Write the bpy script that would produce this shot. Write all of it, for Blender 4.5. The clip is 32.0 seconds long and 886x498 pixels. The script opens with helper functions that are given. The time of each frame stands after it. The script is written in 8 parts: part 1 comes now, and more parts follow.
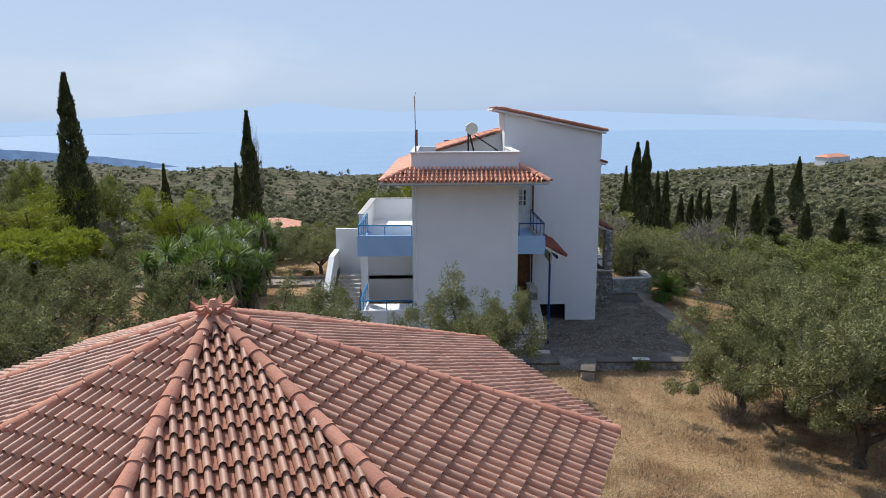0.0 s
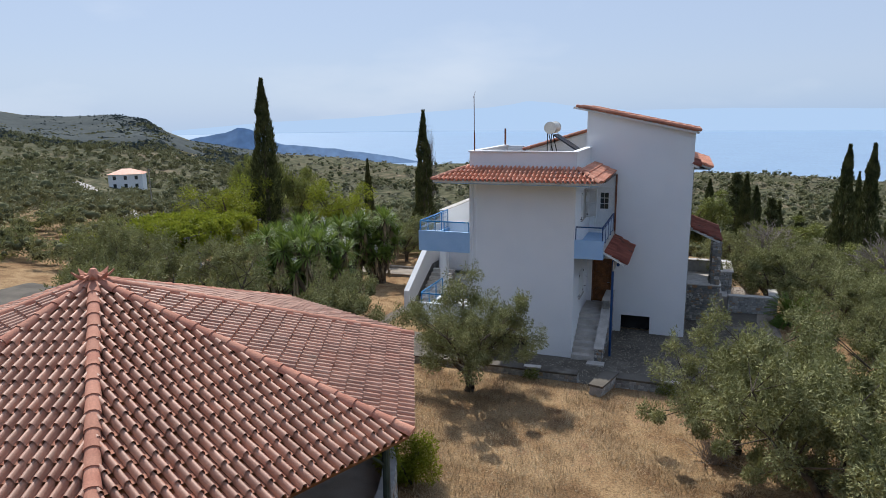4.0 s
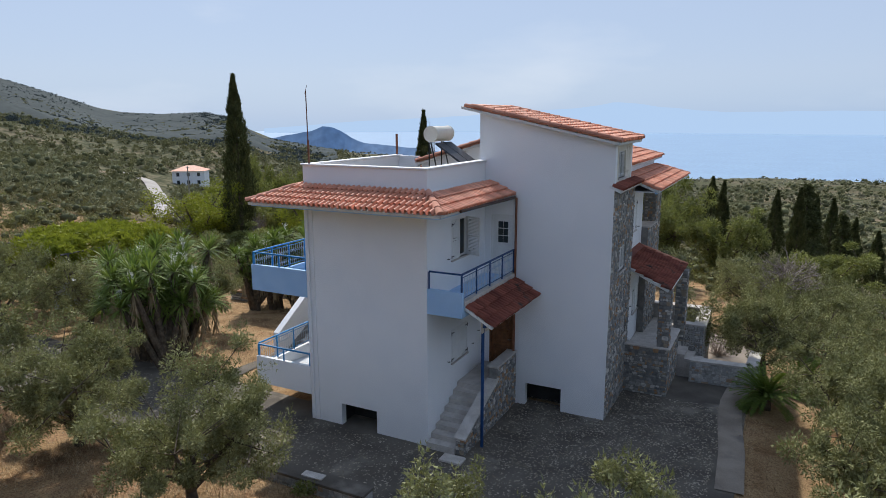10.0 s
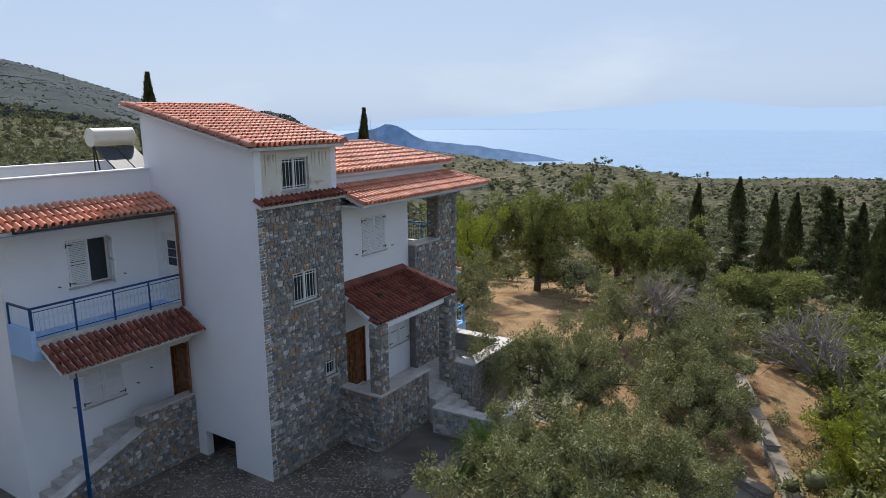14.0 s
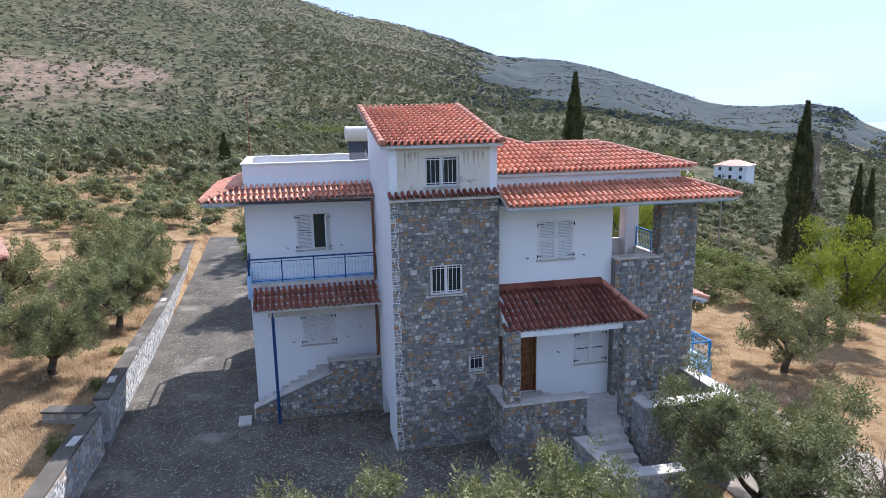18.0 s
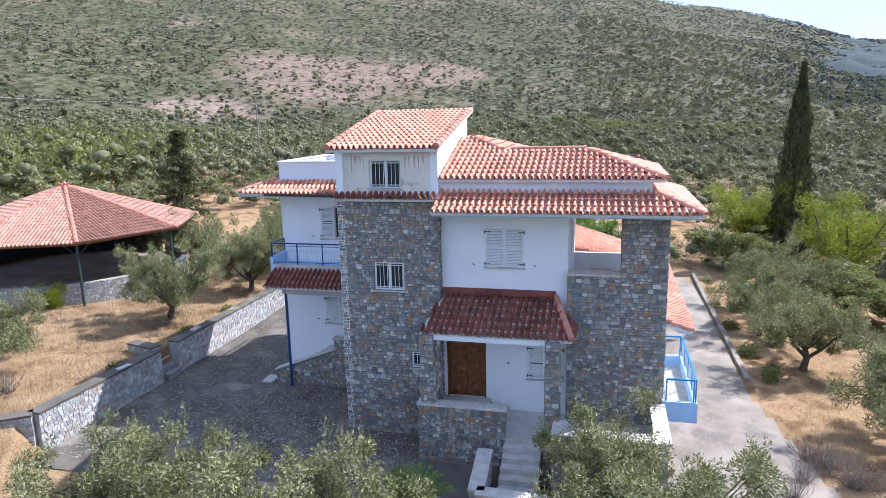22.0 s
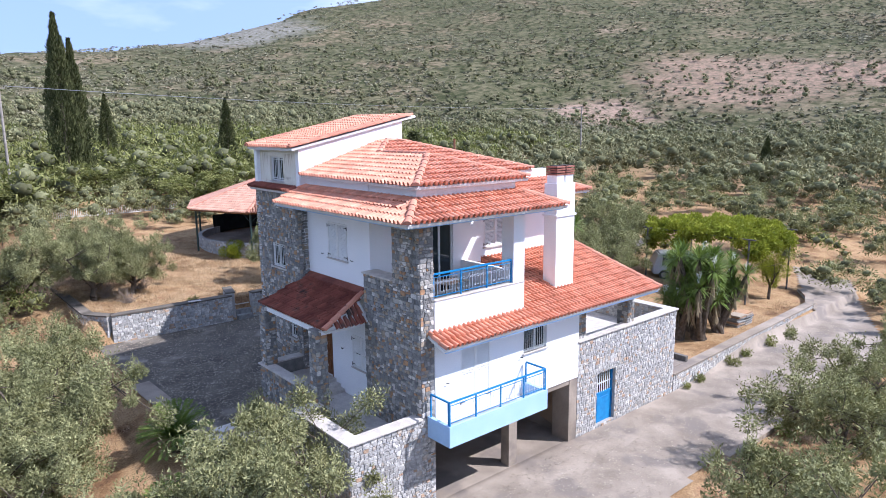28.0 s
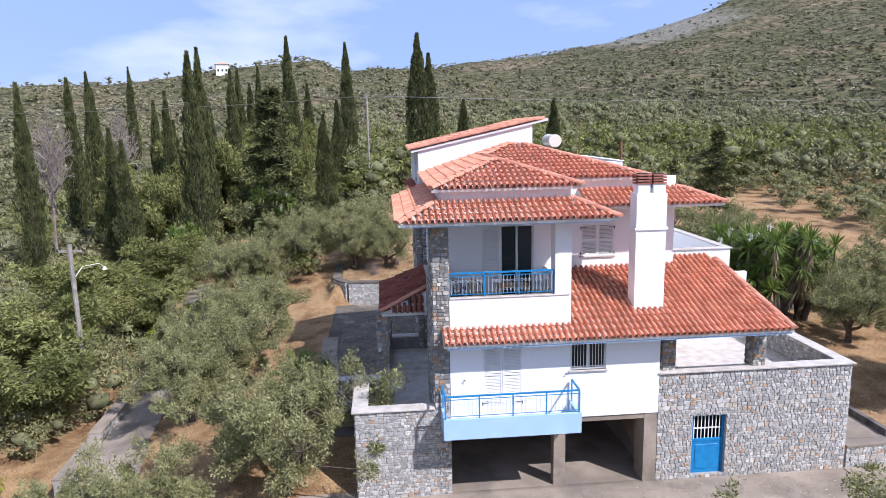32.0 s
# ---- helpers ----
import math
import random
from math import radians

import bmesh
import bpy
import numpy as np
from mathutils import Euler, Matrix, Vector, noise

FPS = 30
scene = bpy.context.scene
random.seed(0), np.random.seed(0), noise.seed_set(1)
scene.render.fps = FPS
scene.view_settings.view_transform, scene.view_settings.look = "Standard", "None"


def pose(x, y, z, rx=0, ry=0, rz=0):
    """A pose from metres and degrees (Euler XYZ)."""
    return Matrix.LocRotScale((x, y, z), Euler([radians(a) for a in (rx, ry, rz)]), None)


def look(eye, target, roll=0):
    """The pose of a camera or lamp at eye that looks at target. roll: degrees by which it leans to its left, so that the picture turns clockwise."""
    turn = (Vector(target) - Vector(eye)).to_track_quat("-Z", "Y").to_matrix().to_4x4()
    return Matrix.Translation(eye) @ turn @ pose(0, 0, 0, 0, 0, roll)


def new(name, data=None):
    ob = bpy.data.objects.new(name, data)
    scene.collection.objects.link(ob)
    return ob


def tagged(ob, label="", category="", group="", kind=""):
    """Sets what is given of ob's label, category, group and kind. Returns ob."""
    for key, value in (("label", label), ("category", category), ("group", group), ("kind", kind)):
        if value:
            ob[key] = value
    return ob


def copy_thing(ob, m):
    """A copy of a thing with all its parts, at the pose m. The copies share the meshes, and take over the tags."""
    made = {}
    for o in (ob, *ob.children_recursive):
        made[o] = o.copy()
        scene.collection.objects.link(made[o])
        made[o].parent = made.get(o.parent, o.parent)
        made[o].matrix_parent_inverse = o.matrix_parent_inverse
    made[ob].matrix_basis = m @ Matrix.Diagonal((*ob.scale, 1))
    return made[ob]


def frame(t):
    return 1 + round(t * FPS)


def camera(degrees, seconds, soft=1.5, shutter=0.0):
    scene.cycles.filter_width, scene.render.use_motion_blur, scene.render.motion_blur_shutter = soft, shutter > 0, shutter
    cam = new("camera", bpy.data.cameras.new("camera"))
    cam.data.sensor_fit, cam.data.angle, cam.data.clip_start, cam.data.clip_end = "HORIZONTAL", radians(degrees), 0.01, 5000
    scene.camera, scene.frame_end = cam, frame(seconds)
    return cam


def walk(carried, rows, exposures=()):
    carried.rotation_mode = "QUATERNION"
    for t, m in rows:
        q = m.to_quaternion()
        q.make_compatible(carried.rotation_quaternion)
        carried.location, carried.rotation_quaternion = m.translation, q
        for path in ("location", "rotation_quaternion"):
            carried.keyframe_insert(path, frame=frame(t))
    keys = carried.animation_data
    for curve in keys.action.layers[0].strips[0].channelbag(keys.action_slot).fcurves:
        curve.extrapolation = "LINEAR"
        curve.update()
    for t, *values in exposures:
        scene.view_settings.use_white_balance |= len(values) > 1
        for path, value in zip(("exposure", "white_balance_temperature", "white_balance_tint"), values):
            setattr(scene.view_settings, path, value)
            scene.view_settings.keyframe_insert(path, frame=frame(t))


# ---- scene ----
cam = camera(67.4, 32.0, soft=0.55)

PATH = [
    (0, (-0.738, 0.522, 10.825), (-0.731, 2.482, 10.428), -0.4),
    (0.5, (0.707, 0.444, 10.856), (0.713, 2.404, 10.456), -0.4),
    (1, (2.067, 0.416, 10.856), (2.07, 2.376, 10.456), -0.4),
    (1.5, (3.226, 0.405, 10.86), (3.227, 2.364, 10.458), -0.3),
    (2, (4.213, 0.523, 10.855), (4.056, 2.476, 10.453), -0.5),
    (2.5, (5.253, 0.631, 10.84), (4.893, 2.557, 10.44), -0.4),
    (3, (5.974, 0.792, 10.817), (5.604, 2.716, 10.419), -0.4),
    (3.5, (6.51, 1.083, 10.796), (6.086, 2.997, 10.399), -0.5),
    (4, (7.04, 1.488, 10.772), (6.371, 3.331, 10.377), -0.6),
    (4.5, (7.527, 1.907, 10.752), (6.702, 3.687, 10.36), -0.5),
    (6.5, (8.727, 4.631, 10.737), (7.843, 6.381, 10.344), -0.4),
    (7, (8.859, 5.469, 10.746), (7.974, 7.219, 10.352), -0.3),
    (7.5, (8.984, 6.354, 10.743), (8.1, 8.104, 10.35), -0.3),
    (8, (9.173, 7.335, 10.736), (8.288, 9.084, 10.343), -0.2),
    (8.5, (9.518, 8.347, 10.733), (8.631, 10.097, 10.34), -0.2),
    (9, (10.225, 9.493, 10.734), (9.335, 11.24, 10.34), -0.2),
    (9.5, (11.239, 10.758, 10.744), (10.348, 12.505, 10.351), -0.1),
    (10, (12.435, 12.126, 10.771), (11.543, 13.873, 10.378), -0.1),
    (10.5, (13.719, 13.385, 10.805), (12.825, 15.13, 10.41), -0.2),
    (11, (14.927, 14.733, 10.835), (14.031, 16.476, 10.436), -0.4),
    (11.5, (16.101, 16.026, 10.846), (15.197, 17.764, 10.444), -0.4),
    (12, (17.245, 17.289, 10.84), (16.328, 19.021, 10.438), -0.5),
    (12.5, (18.329, 18.524, 10.828), (17.402, 20.25, 10.426), -0.4),
    (13, (19.426, 19.749, 10.81), (18.477, 21.463, 10.409), -0.3),
    (13.5, (20.521, 20.941, 10.794), (19.532, 22.632, 10.395), -0.3),
    (14, (21.496, 22.128, 10.766), (20.434, 23.775, 10.367), -0.4),
    (14.5, (22.523, 23.215, 10.754), (21.259, 24.712, 10.358), -0.5),
    (15, (23.523, 24.288, 10.761), (22.061, 25.594, 10.365), -0.6),
    (15.5, (24.415, 25.424, 10.734), (22.791, 26.522, 10.34), -0.7),
    (17.5, (26.79, 30.181, 10.769), (24.92, 30.771, 10.374), -0.8),
    (18, (27.242, 31.542, 10.79), (25.332, 31.985, 10.393), -1.0),
    (18.5, (27.739, 33.027, 10.834), (25.8, 33.313, 10.435), -1.1),
    (19, (28.145, 34.616, 10.877), (26.19, 34.743, 10.476), -1.2),
    (19.5, (28.346, 36.044, 10.907), (26.386, 36.03, 10.509), -1.2),
    (20, (28.445, 37.4, 10.923), (26.49, 37.254, 10.526), -1.2),
    (20.5, (28.474, 38.733, 10.93), (26.52, 38.569, 10.533), -1.2),
    (21, (28.41, 40.11, 10.926), (26.458, 39.926, 10.53), -1.2),
    (21.5, (28.275, 41.594, 10.931), (26.34, 41.276, 10.536), -1.3),
    (22, (28.031, 43.224, 10.932), (26.128, 42.751, 10.537), -1.3),
    (22.5, (27.652, 44.962, 10.928), (25.796, 44.329, 10.532), -1.3),
    (23, (27.094, 46.697, 10.926), (25.299, 45.909, 10.531), -1.3),
    (23.5, (26.559, 48.308, 10.883), (24.832, 47.379, 10.491), -1.3),
    (24, (26.009, 49.909, 10.834), (24.359, 48.847, 10.444), -1.2),
    (24.5, (25.363, 51.46, 10.787), (23.8, 50.273, 10.4), -1.0),
    (25, (24.682, 52.963, 10.742), (23.129, 51.763, 10.359), -0.8),
    (25.5, (23.939, 54.363, 10.691), (22.378, 53.172, 10.31), -0.7),
    (27.5, (20.265, 59.199, 10.693), (18.893, 57.792, 10.325), -0.7),
    (28, (19.135, 60.237, 10.652), (17.869, 58.732, 10.288), -0.6),
    (28.5, (18.112, 61.171, 10.675), (16.958, 59.578, 10.313), -0.7),
    (29, (16.888, 62.112, 10.709), (15.862, 60.434, 10.35), -0.8),
    (29.5, (15.51, 63.04, 10.724), (14.627, 61.282, 10.364), -1.0),
    (30, (14.02, 63.885, 10.747), (13.297, 62.055, 10.387), -1.1),
    (30.5, (12.59, 64.447, 10.753), (12.017, 62.565, 10.394), -1.1),
    (31, (11.243, 64.832, 10.753), (10.807, 62.913, 10.394), -1.1),
    (31.5, (9.917, 65.117, 10.762), (9.619, 63.172, 10.406), -1.1),
    (32, (8.692, 65.54, 10.78), (8.526, 63.579, 10.423), -1.2),
]
walk(cam, [(t, look(eye, target, roll)) for t, eye, target, roll in PATH],
     [(0, 0.32, 6250, 10), (13, 0.3, 6350, 10), (15.5, 0.55, 6250, 10), (18, 0.96, 5700, 14), (19, 1.18, 5550, 15), (21, 1.22, 5550, 15), (25, 1.14, 5650, 18), (28, 1.03, 5680, 19), (32, 0.7, 5850, 19)])

# ---- world and light ----
SUN_EL, SUN_AZ = 46.5, -42.0      # elevation, and bearing from +y towards +x
wd = bpy.data.worlds.new("sky")
scene.world = wd
wd.use_nodes = True
nt = wd.node_tree
sky = nt.nodes.new("ShaderNodeTexSky")
sky.sky_type = 'NISHITA'
sky.sun_disc = False
sky.sun_elevation = radians(SUN_EL)
sky.sun_rotation = radians(SUN_AZ)
sky.altitude = 200
sky.air_density, sky.dust_density, sky.ozone_density = 1.0, 0.6, 3.0
# a pale summer haze lies over the whole sky
haze = nt.nodes.new("ShaderNodeMix")
haze.data_type = 'RGBA'
nt.links.new(sky.outputs[0], haze.inputs[6])
# the haze is whitest towards the sun and bluer in the half of the sky behind it
wg = nt.nodes.new("ShaderNodeTexCoord")
ws = nt.nodes.new("ShaderNodeSeparateXYZ")
nt.links.new(wg.outputs["Generated"], ws.inputs[0])
# and thins out overhead, where the sky is a deeper blue
thin = nt.nodes.new("ShaderNodeMapRange")
thin.inputs[1].default_value, thin.inputs[2].default_value, thin.inputs[3].default_value, thin.inputs[4].default_value = 0.24, 0.85, 0.86, 0.62
nt.links.new(ws.outputs["Z"], thin.inputs[0])
nt.links.new(thin.outputs[0], haze.inputs[0])
wr = nt.nodes.new("ShaderNodeMapRange")
wr.inputs[1].default_value, wr.inputs[2].default_value = -0.3, -0.95
nt.links.new(ws.outputs["Y"], wr.inputs[0])
hz = nt.nodes.new("ShaderNodeMix")
hz.data_type = 'RGBA'
hz.inputs[6].default_value, hz.inputs[7].default_value = (3.7, 4.45, 5.85, 1), (2.35, 3.25, 5.2, 1)
nt.links.new(wr.outputs[0], hz.inputs[0])
band = nt.nodes.new("ShaderNodeMapRange")
band.interpolation_type = 'SMOOTHSTEP'
band.inputs[1].default_value, band.inputs[2].default_value, band.inputs[3].default_value, band.inputs[4].default_value = -0.02, 0.065, 0.85, 0.0
nt.links.new(ws.outputs["Z"], band.inputs[0])
seaward = nt.nodes.new("ShaderNodeMapRange")
seaward.inputs[1].default_value, seaward.inputs[2].default_value = 0.1, 0.6
nt.links.new(ws.outputs["Y"], seaward.inputs[0])
bs = nt.nodes.new("ShaderNodeMath")
bs.operation = 'MULTIPLY'
nt.links.new(band.outputs[0], bs.inputs[0])
nt.links.new(seaward.outputs[0], bs.inputs[1])
sh = nt.nodes.new("ShaderNodeMix")
sh.data_type = 'RGBA'
sh.inputs[7].default_value = (2.75, 4.05, 6.0, 1)
nt.links.new(bs.outputs[0], sh.inputs[0])
nt.links.new(hz.outputs[2], sh.inputs[6])
nt.links.new(sh.outputs[2], haze.inputs[7])
cloud = nt.nodes.new("ShaderNodeTexNoise")
cloud.inputs["Scale"].default_value, cloud.inputs["Detail"].default_value = 2.6, 7
wc = nt.nodes.new("ShaderNodeTexCoord")
wm = nt.nodes.new("ShaderNodeMapping")
wm.inputs["Scale"].default_value = (1.0, 1.0, 3.2)
nt.links.new(wc.outputs["Generated"], wm.inputs[0])
nt.links.new(wm.outputs[0], cloud.inputs["Vector"])
cr = nt.nodes.new("ShaderNodeMapRange")
cr.inputs[1].default_value, cr.inputs[2].default_value, cr.inputs[4].default_value = 0.53, 0.72, 0.6
nt.links.new(cloud.outputs[0], cr.inputs[0])
veil = nt.nodes.new("ShaderNodeMix")
veil.data_type = 'RGBA'
veil.inputs[7].default_value = (6.6, 6.9, 7.3, 1)
cw = nt.nodes.new("ShaderNodeMapRange")     # fewer clouds out over the sea
cw.inputs[3].default_value, cw.inputs[4].default_value = 0.5, 1.1
nt.links.new(wr.outputs[0], cw.inputs[0])
cm = nt.nodes.new("ShaderNodeMath")
cm.operation = 'MULTIPLY'
nt.links.new(cr.outputs[0], cm.inputs[0])
nt.links.new(cw.outputs[0], cm.inputs[1])
nt.links.new(cm.outputs[0], veil.inputs[0])
nt.links.new(haze.outputs[2], veil.inputs[6])
nt.links.new(veil.outputs[2], nt.nodes["Background"].inputs[0])
nt.nodes["Background"].inputs[1].default_value = 0.105
sun = new("sun", bpy.data.lights.new("sun", 'SUN'))
sun.data.energy = 3.75
sun.data.angle = radians(0.55)
sun.data.color = (1.0, 0.95, 0.87)
sa, se = radians(SUN_AZ), radians(SUN_EL)
sun.matrix_world = look((math.sin(sa) * math.cos(se) * 60, math.cos(sa) * math.cos(se) * 60, math.sin(se) * 60), (0, 0, 0))


# ---- materials ----
def surf(name, c1, c2, scale=6.0, rough=0.8, bump=0.15, fine=60.0, spec=0.3, rnd=0.0, stain=None, stain_at=0.62, stain_scale=0.7, metal=0.0):
    """Two colours mixed by noise at one scale, darkened a little by a finer one; rnd varies each piece."""
    m = bpy.data.materials.new(name)
    m.use_nodes = True
    n, l = m.node_tree.nodes, m.node_tree.links
    b = n["Principled BSDF"]
    a = n.new("ShaderNodeTexNoise")
    a.inputs["Scale"].default_value, a.inputs["Detail"].default_value = scale, 5
    f = n.new("ShaderNodeTexNoise")
    f.inputs["Scale"].default_value, f.inputs["Detail"].default_value = fine, 4
    geo = n.new("ShaderNodeNewGeometry")
    for x in (a, f):
        l.new(geo.outputs["Position"], x.inputs["Vector"])
    r = n.new("ShaderNodeValToRGB")
    r.color_ramp.elements[0].position, r.color_ramp.elements[1].position = 0.35, 0.65
    r.color_ramp.elements[0].color, r.color_ramp.elements[1].color = (*c1, 1), (*c2, 1)
    l.new(a.outputs[0], r.inputs[0])
    mix = n.new("ShaderNodeMix")
    mix.data_type, mix.blend_type = 'RGBA', 'MULTIPLY'
    mix.inputs[0].default_value = 0.5
    l.new(r.outputs[0], mix.inputs[6])
    fr = n.new("ShaderNodeMapRange")
    fr.inputs[1].default_value, fr.inputs[2].default_value, fr.inputs[3].default_value, fr.inputs[4].default_value = 0.3, 0.7, 0.6, 1.15
    l.new(f.outputs[0], fr.inputs[0])
    l.new(fr.outputs[0], mix.inputs[7])
    out = mix.outputs[2]
    if stain:
        sn = n.new("ShaderNodeTexNoise")
        sn.inputs["Scale"].default_value, sn.inputs["Detail"].default_value = stain_scale, 6
        l.new(geo.outputs["Position"], sn.inputs["Vector"])
        sr = n.new("ShaderNodeValToRGB")
        sr.color_ramp.elements[0].position, sr.color_ramp.elements[1].position = stain_at, min(1.0, stain_at + 0.1)
        l.new(sn.outputs[0], sr.inputs[0])
        sm = n.new("ShaderNodeMix")
        sm.data_type = 'RGBA'
        l.new(sr.outputs[0], sm.inputs[0])
        l.new(out, sm.inputs[6])
        sm.inputs[7].default_value = (*stain, 1)
        out = sm.outputs[2]
    if rnd:
        oi = n.new("ShaderNodeObjectInfo")
        ad = n.new("ShaderNodeMath")
        l.new(oi.outputs["Random"], ad.inputs[0])
        l.new(geo.outputs["Random Per Island"], ad.inputs[1])
        fc = n.new("ShaderNodeMath")
        fc.operation = 'FRACT'
        l.new(ad.outputs[0], fc.inputs[0])
        mr = n.new("ShaderNodeMapRange")
        mr.inputs[3].default_value, mr.inputs[4].default_value = 1 - rnd, 1 + rnd
        l.new(fc.outputs[0], mr.inputs[0])
        hs = n.new("ShaderNodeHueSaturation")
        l.new(mr.outputs[0], hs.inputs["Value"])
        l.new(out, hs.inputs["Color"])
        out = hs.outputs[0]
    l.new(out, b.inputs["Base Color"])
    b.inputs["Roughness"].default_value = rough
    b.inputs["Metallic"].default_value = metal
    b.inputs["Specular IOR Level"].default_value = spec
    if bump:
        bp = n.new("ShaderNodeBump")
        bp.inputs["Strength"].default_value, bp.inputs["Distance"].default_value = bump, 0.02
        l.new(f.outputs[0], bp.inputs["Height"])
        l.new(bp.outputs[0], b.inputs["Normal"])
    return m


def leafy(name, c1, c2, scale, rough, fine, rnd, glow, through_colour):
    """Leaves: a little of the sunlight that strikes one side comes out of the other."""
    m = surf(name, c1, c2, scale, rough, 0.0, fine, spec=0.12, rnd=rnd)
    n, l = m.node_tree.nodes, m.node_tree.links
    t = n.new("ShaderNodeBsdfTranslucent")
    t.inputs["Color"].default_value = (*through_colour, 1)
    mx = n.new("ShaderNodeMixShader")
    mx.inputs[0].default_value = glow
    l.new(n["Principled BSDF"].outputs[0], mx.inputs[1])
    l.new(t.outputs[0], mx.inputs[2])
    l.new(mx.outputs[0], n["Material Output"].inputs[0])
    return m


WHITE = surf("white_plaster", (0.84, 0.85, 0.86), (0.88, 0.885, 0.89), 1.2, 0.85, 0.12, 40)
CREAM = surf("cream_plaster", (0.70, 0.65, 0.54), (0.78, 0.74, 0.64), 1.5, 0.85, 0.15, 40, stain=(0.42, 0.36, 0.28), stain_at=0.60, stain_scale=2.2)
BLUE = surf("pale_blue_paint", (0.36, 0.55, 0.80), (0.41, 0.60, 0.84), 1.5, 0.8, 0.1, 40)
MORTAR = surf("mortar", (0.19, 0.182, 0.168), (0.28, 0.268, 0.248), 5.0, 0.95, 0.4, 50)
# Lighter mortar for the mostly sunlit walls, sunlight put into its tone.
SUNLIT_MORTAR = surf("sunlit_pale_mortar", (0.33, 0.32, 0.30), (0.43, 0.415, 0.39), 5.0, 0.95, 0.4, 50)
TILE = surf("clay_tile", (0.61, 0.24, 0.14), (0.75, 0.355, 0.23), 2.0, 0.6, 0.2, 45, spec=0.4, rnd=0.16, stain=(0.50, 0.27, 0.18), stain_at=0.63, stain_scale=2.5)
PINKTILE = surf("faded_clay_tile", (0.43, 0.222, 0.15), (0.53, 0.308, 0.217), 2.2, 0.6, 0.2, 45, spec=0.5, rnd=0.16, stain=(0.42, 0.29, 0.20), stain_at=0.64, stain_scale=2.0)
# Tile pans: some dust, and the channel's shade put into darker clay.
PAN_DUST_SHADE = surf("dusty_shaded_tile_pan", (0.34, 0.15, 0.10), (0.47, 0.235, 0.16), 3.0, 0.95, 0.3, 40, rnd=0.2)
ASPHALT = surf("asphalt", (0.094, 0.081, 0.066), (0.162, 0.141, 0.115), 0.8, 0.92, 0.35, 50, stain=(0.27, 0.24, 0.20), stain_at=0.6, stain_scale=0.5)
CONCRETE = surf("concrete_drive", (0.23, 0.19, 0.15), (0.37, 0.312, 0.252), 0.7, 0.9, 0.3, 30, stain=(0.20, 0.17, 0.145), stain_at=0.55, stain_scale=0.6)
MARBLE = surf("white_marble", (0.47, 0.43, 0.385), (0.62, 0.575, 0.525), 3.0, 0.5, 0.1, 30)
BARK = surf("bark", (0.07, 0.055, 0.04), (0.15, 0.12, 0.09), 6.0, 0.95, 0.6, 30)
OLIVE = leafy("olive_leaf", (0.148, 0.154, 0.066), (0.36, 0.358, 0.175), 2.2, 0.65, 10, 0.36, 0.13, (0.27, 0.275, 0.075))
GREYOLIVE = leafy("distant_olive_leaf", (0.168, 0.164, 0.082), (0.29, 0.279, 0.15), 0.05, 0.75, 3, 0.3, 0.1, (0.22, 0.215, 0.08))
# Cores of the scattered crowns: their self-shading put into a darker colour.
CROWN_SHADE = surf("inner_crown_shade", (0.105, 0.11, 0.056), (0.18, 0.182, 0.098), 3.0, 0.95, 0.0, 12, spec=0.1, rnd=0.35)
CYPRESS = leafy("cypress_leaf", (0.05, 0.06, 0.024), (0.135, 0.145, 0.058), 1.2, 0.8, 10, 0.35, 0.1, (0.10, 0.11, 0.03))
WOOD = surf("brown_wood", (0.13, 0.05, 0.018), (0.25, 0.105, 0.04), 5.0, 0.38, 0.15, 60)
# Near-black: the dark of hollows put into colour, and plainly black parts.
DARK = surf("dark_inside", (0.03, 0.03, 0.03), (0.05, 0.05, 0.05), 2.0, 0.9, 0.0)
SHUTTER = surf("white_shutter_paint", (0.76, 0.76, 0.74), (0.82, 0.82, 0.80), 4.0, 0.5, 0.05)
BLUEMETAL = surf("blue_metal_paint", (0.015, 0.19, 0.46), (0.022, 0.25, 0.54), 4.0, 0.4, 0.05)
DARKBLUE = surf("dark_blue_metal", (0.015, 0.05, 0.15), (0.02, 0.07, 0.2), 4.0, 0.4, 0.05)



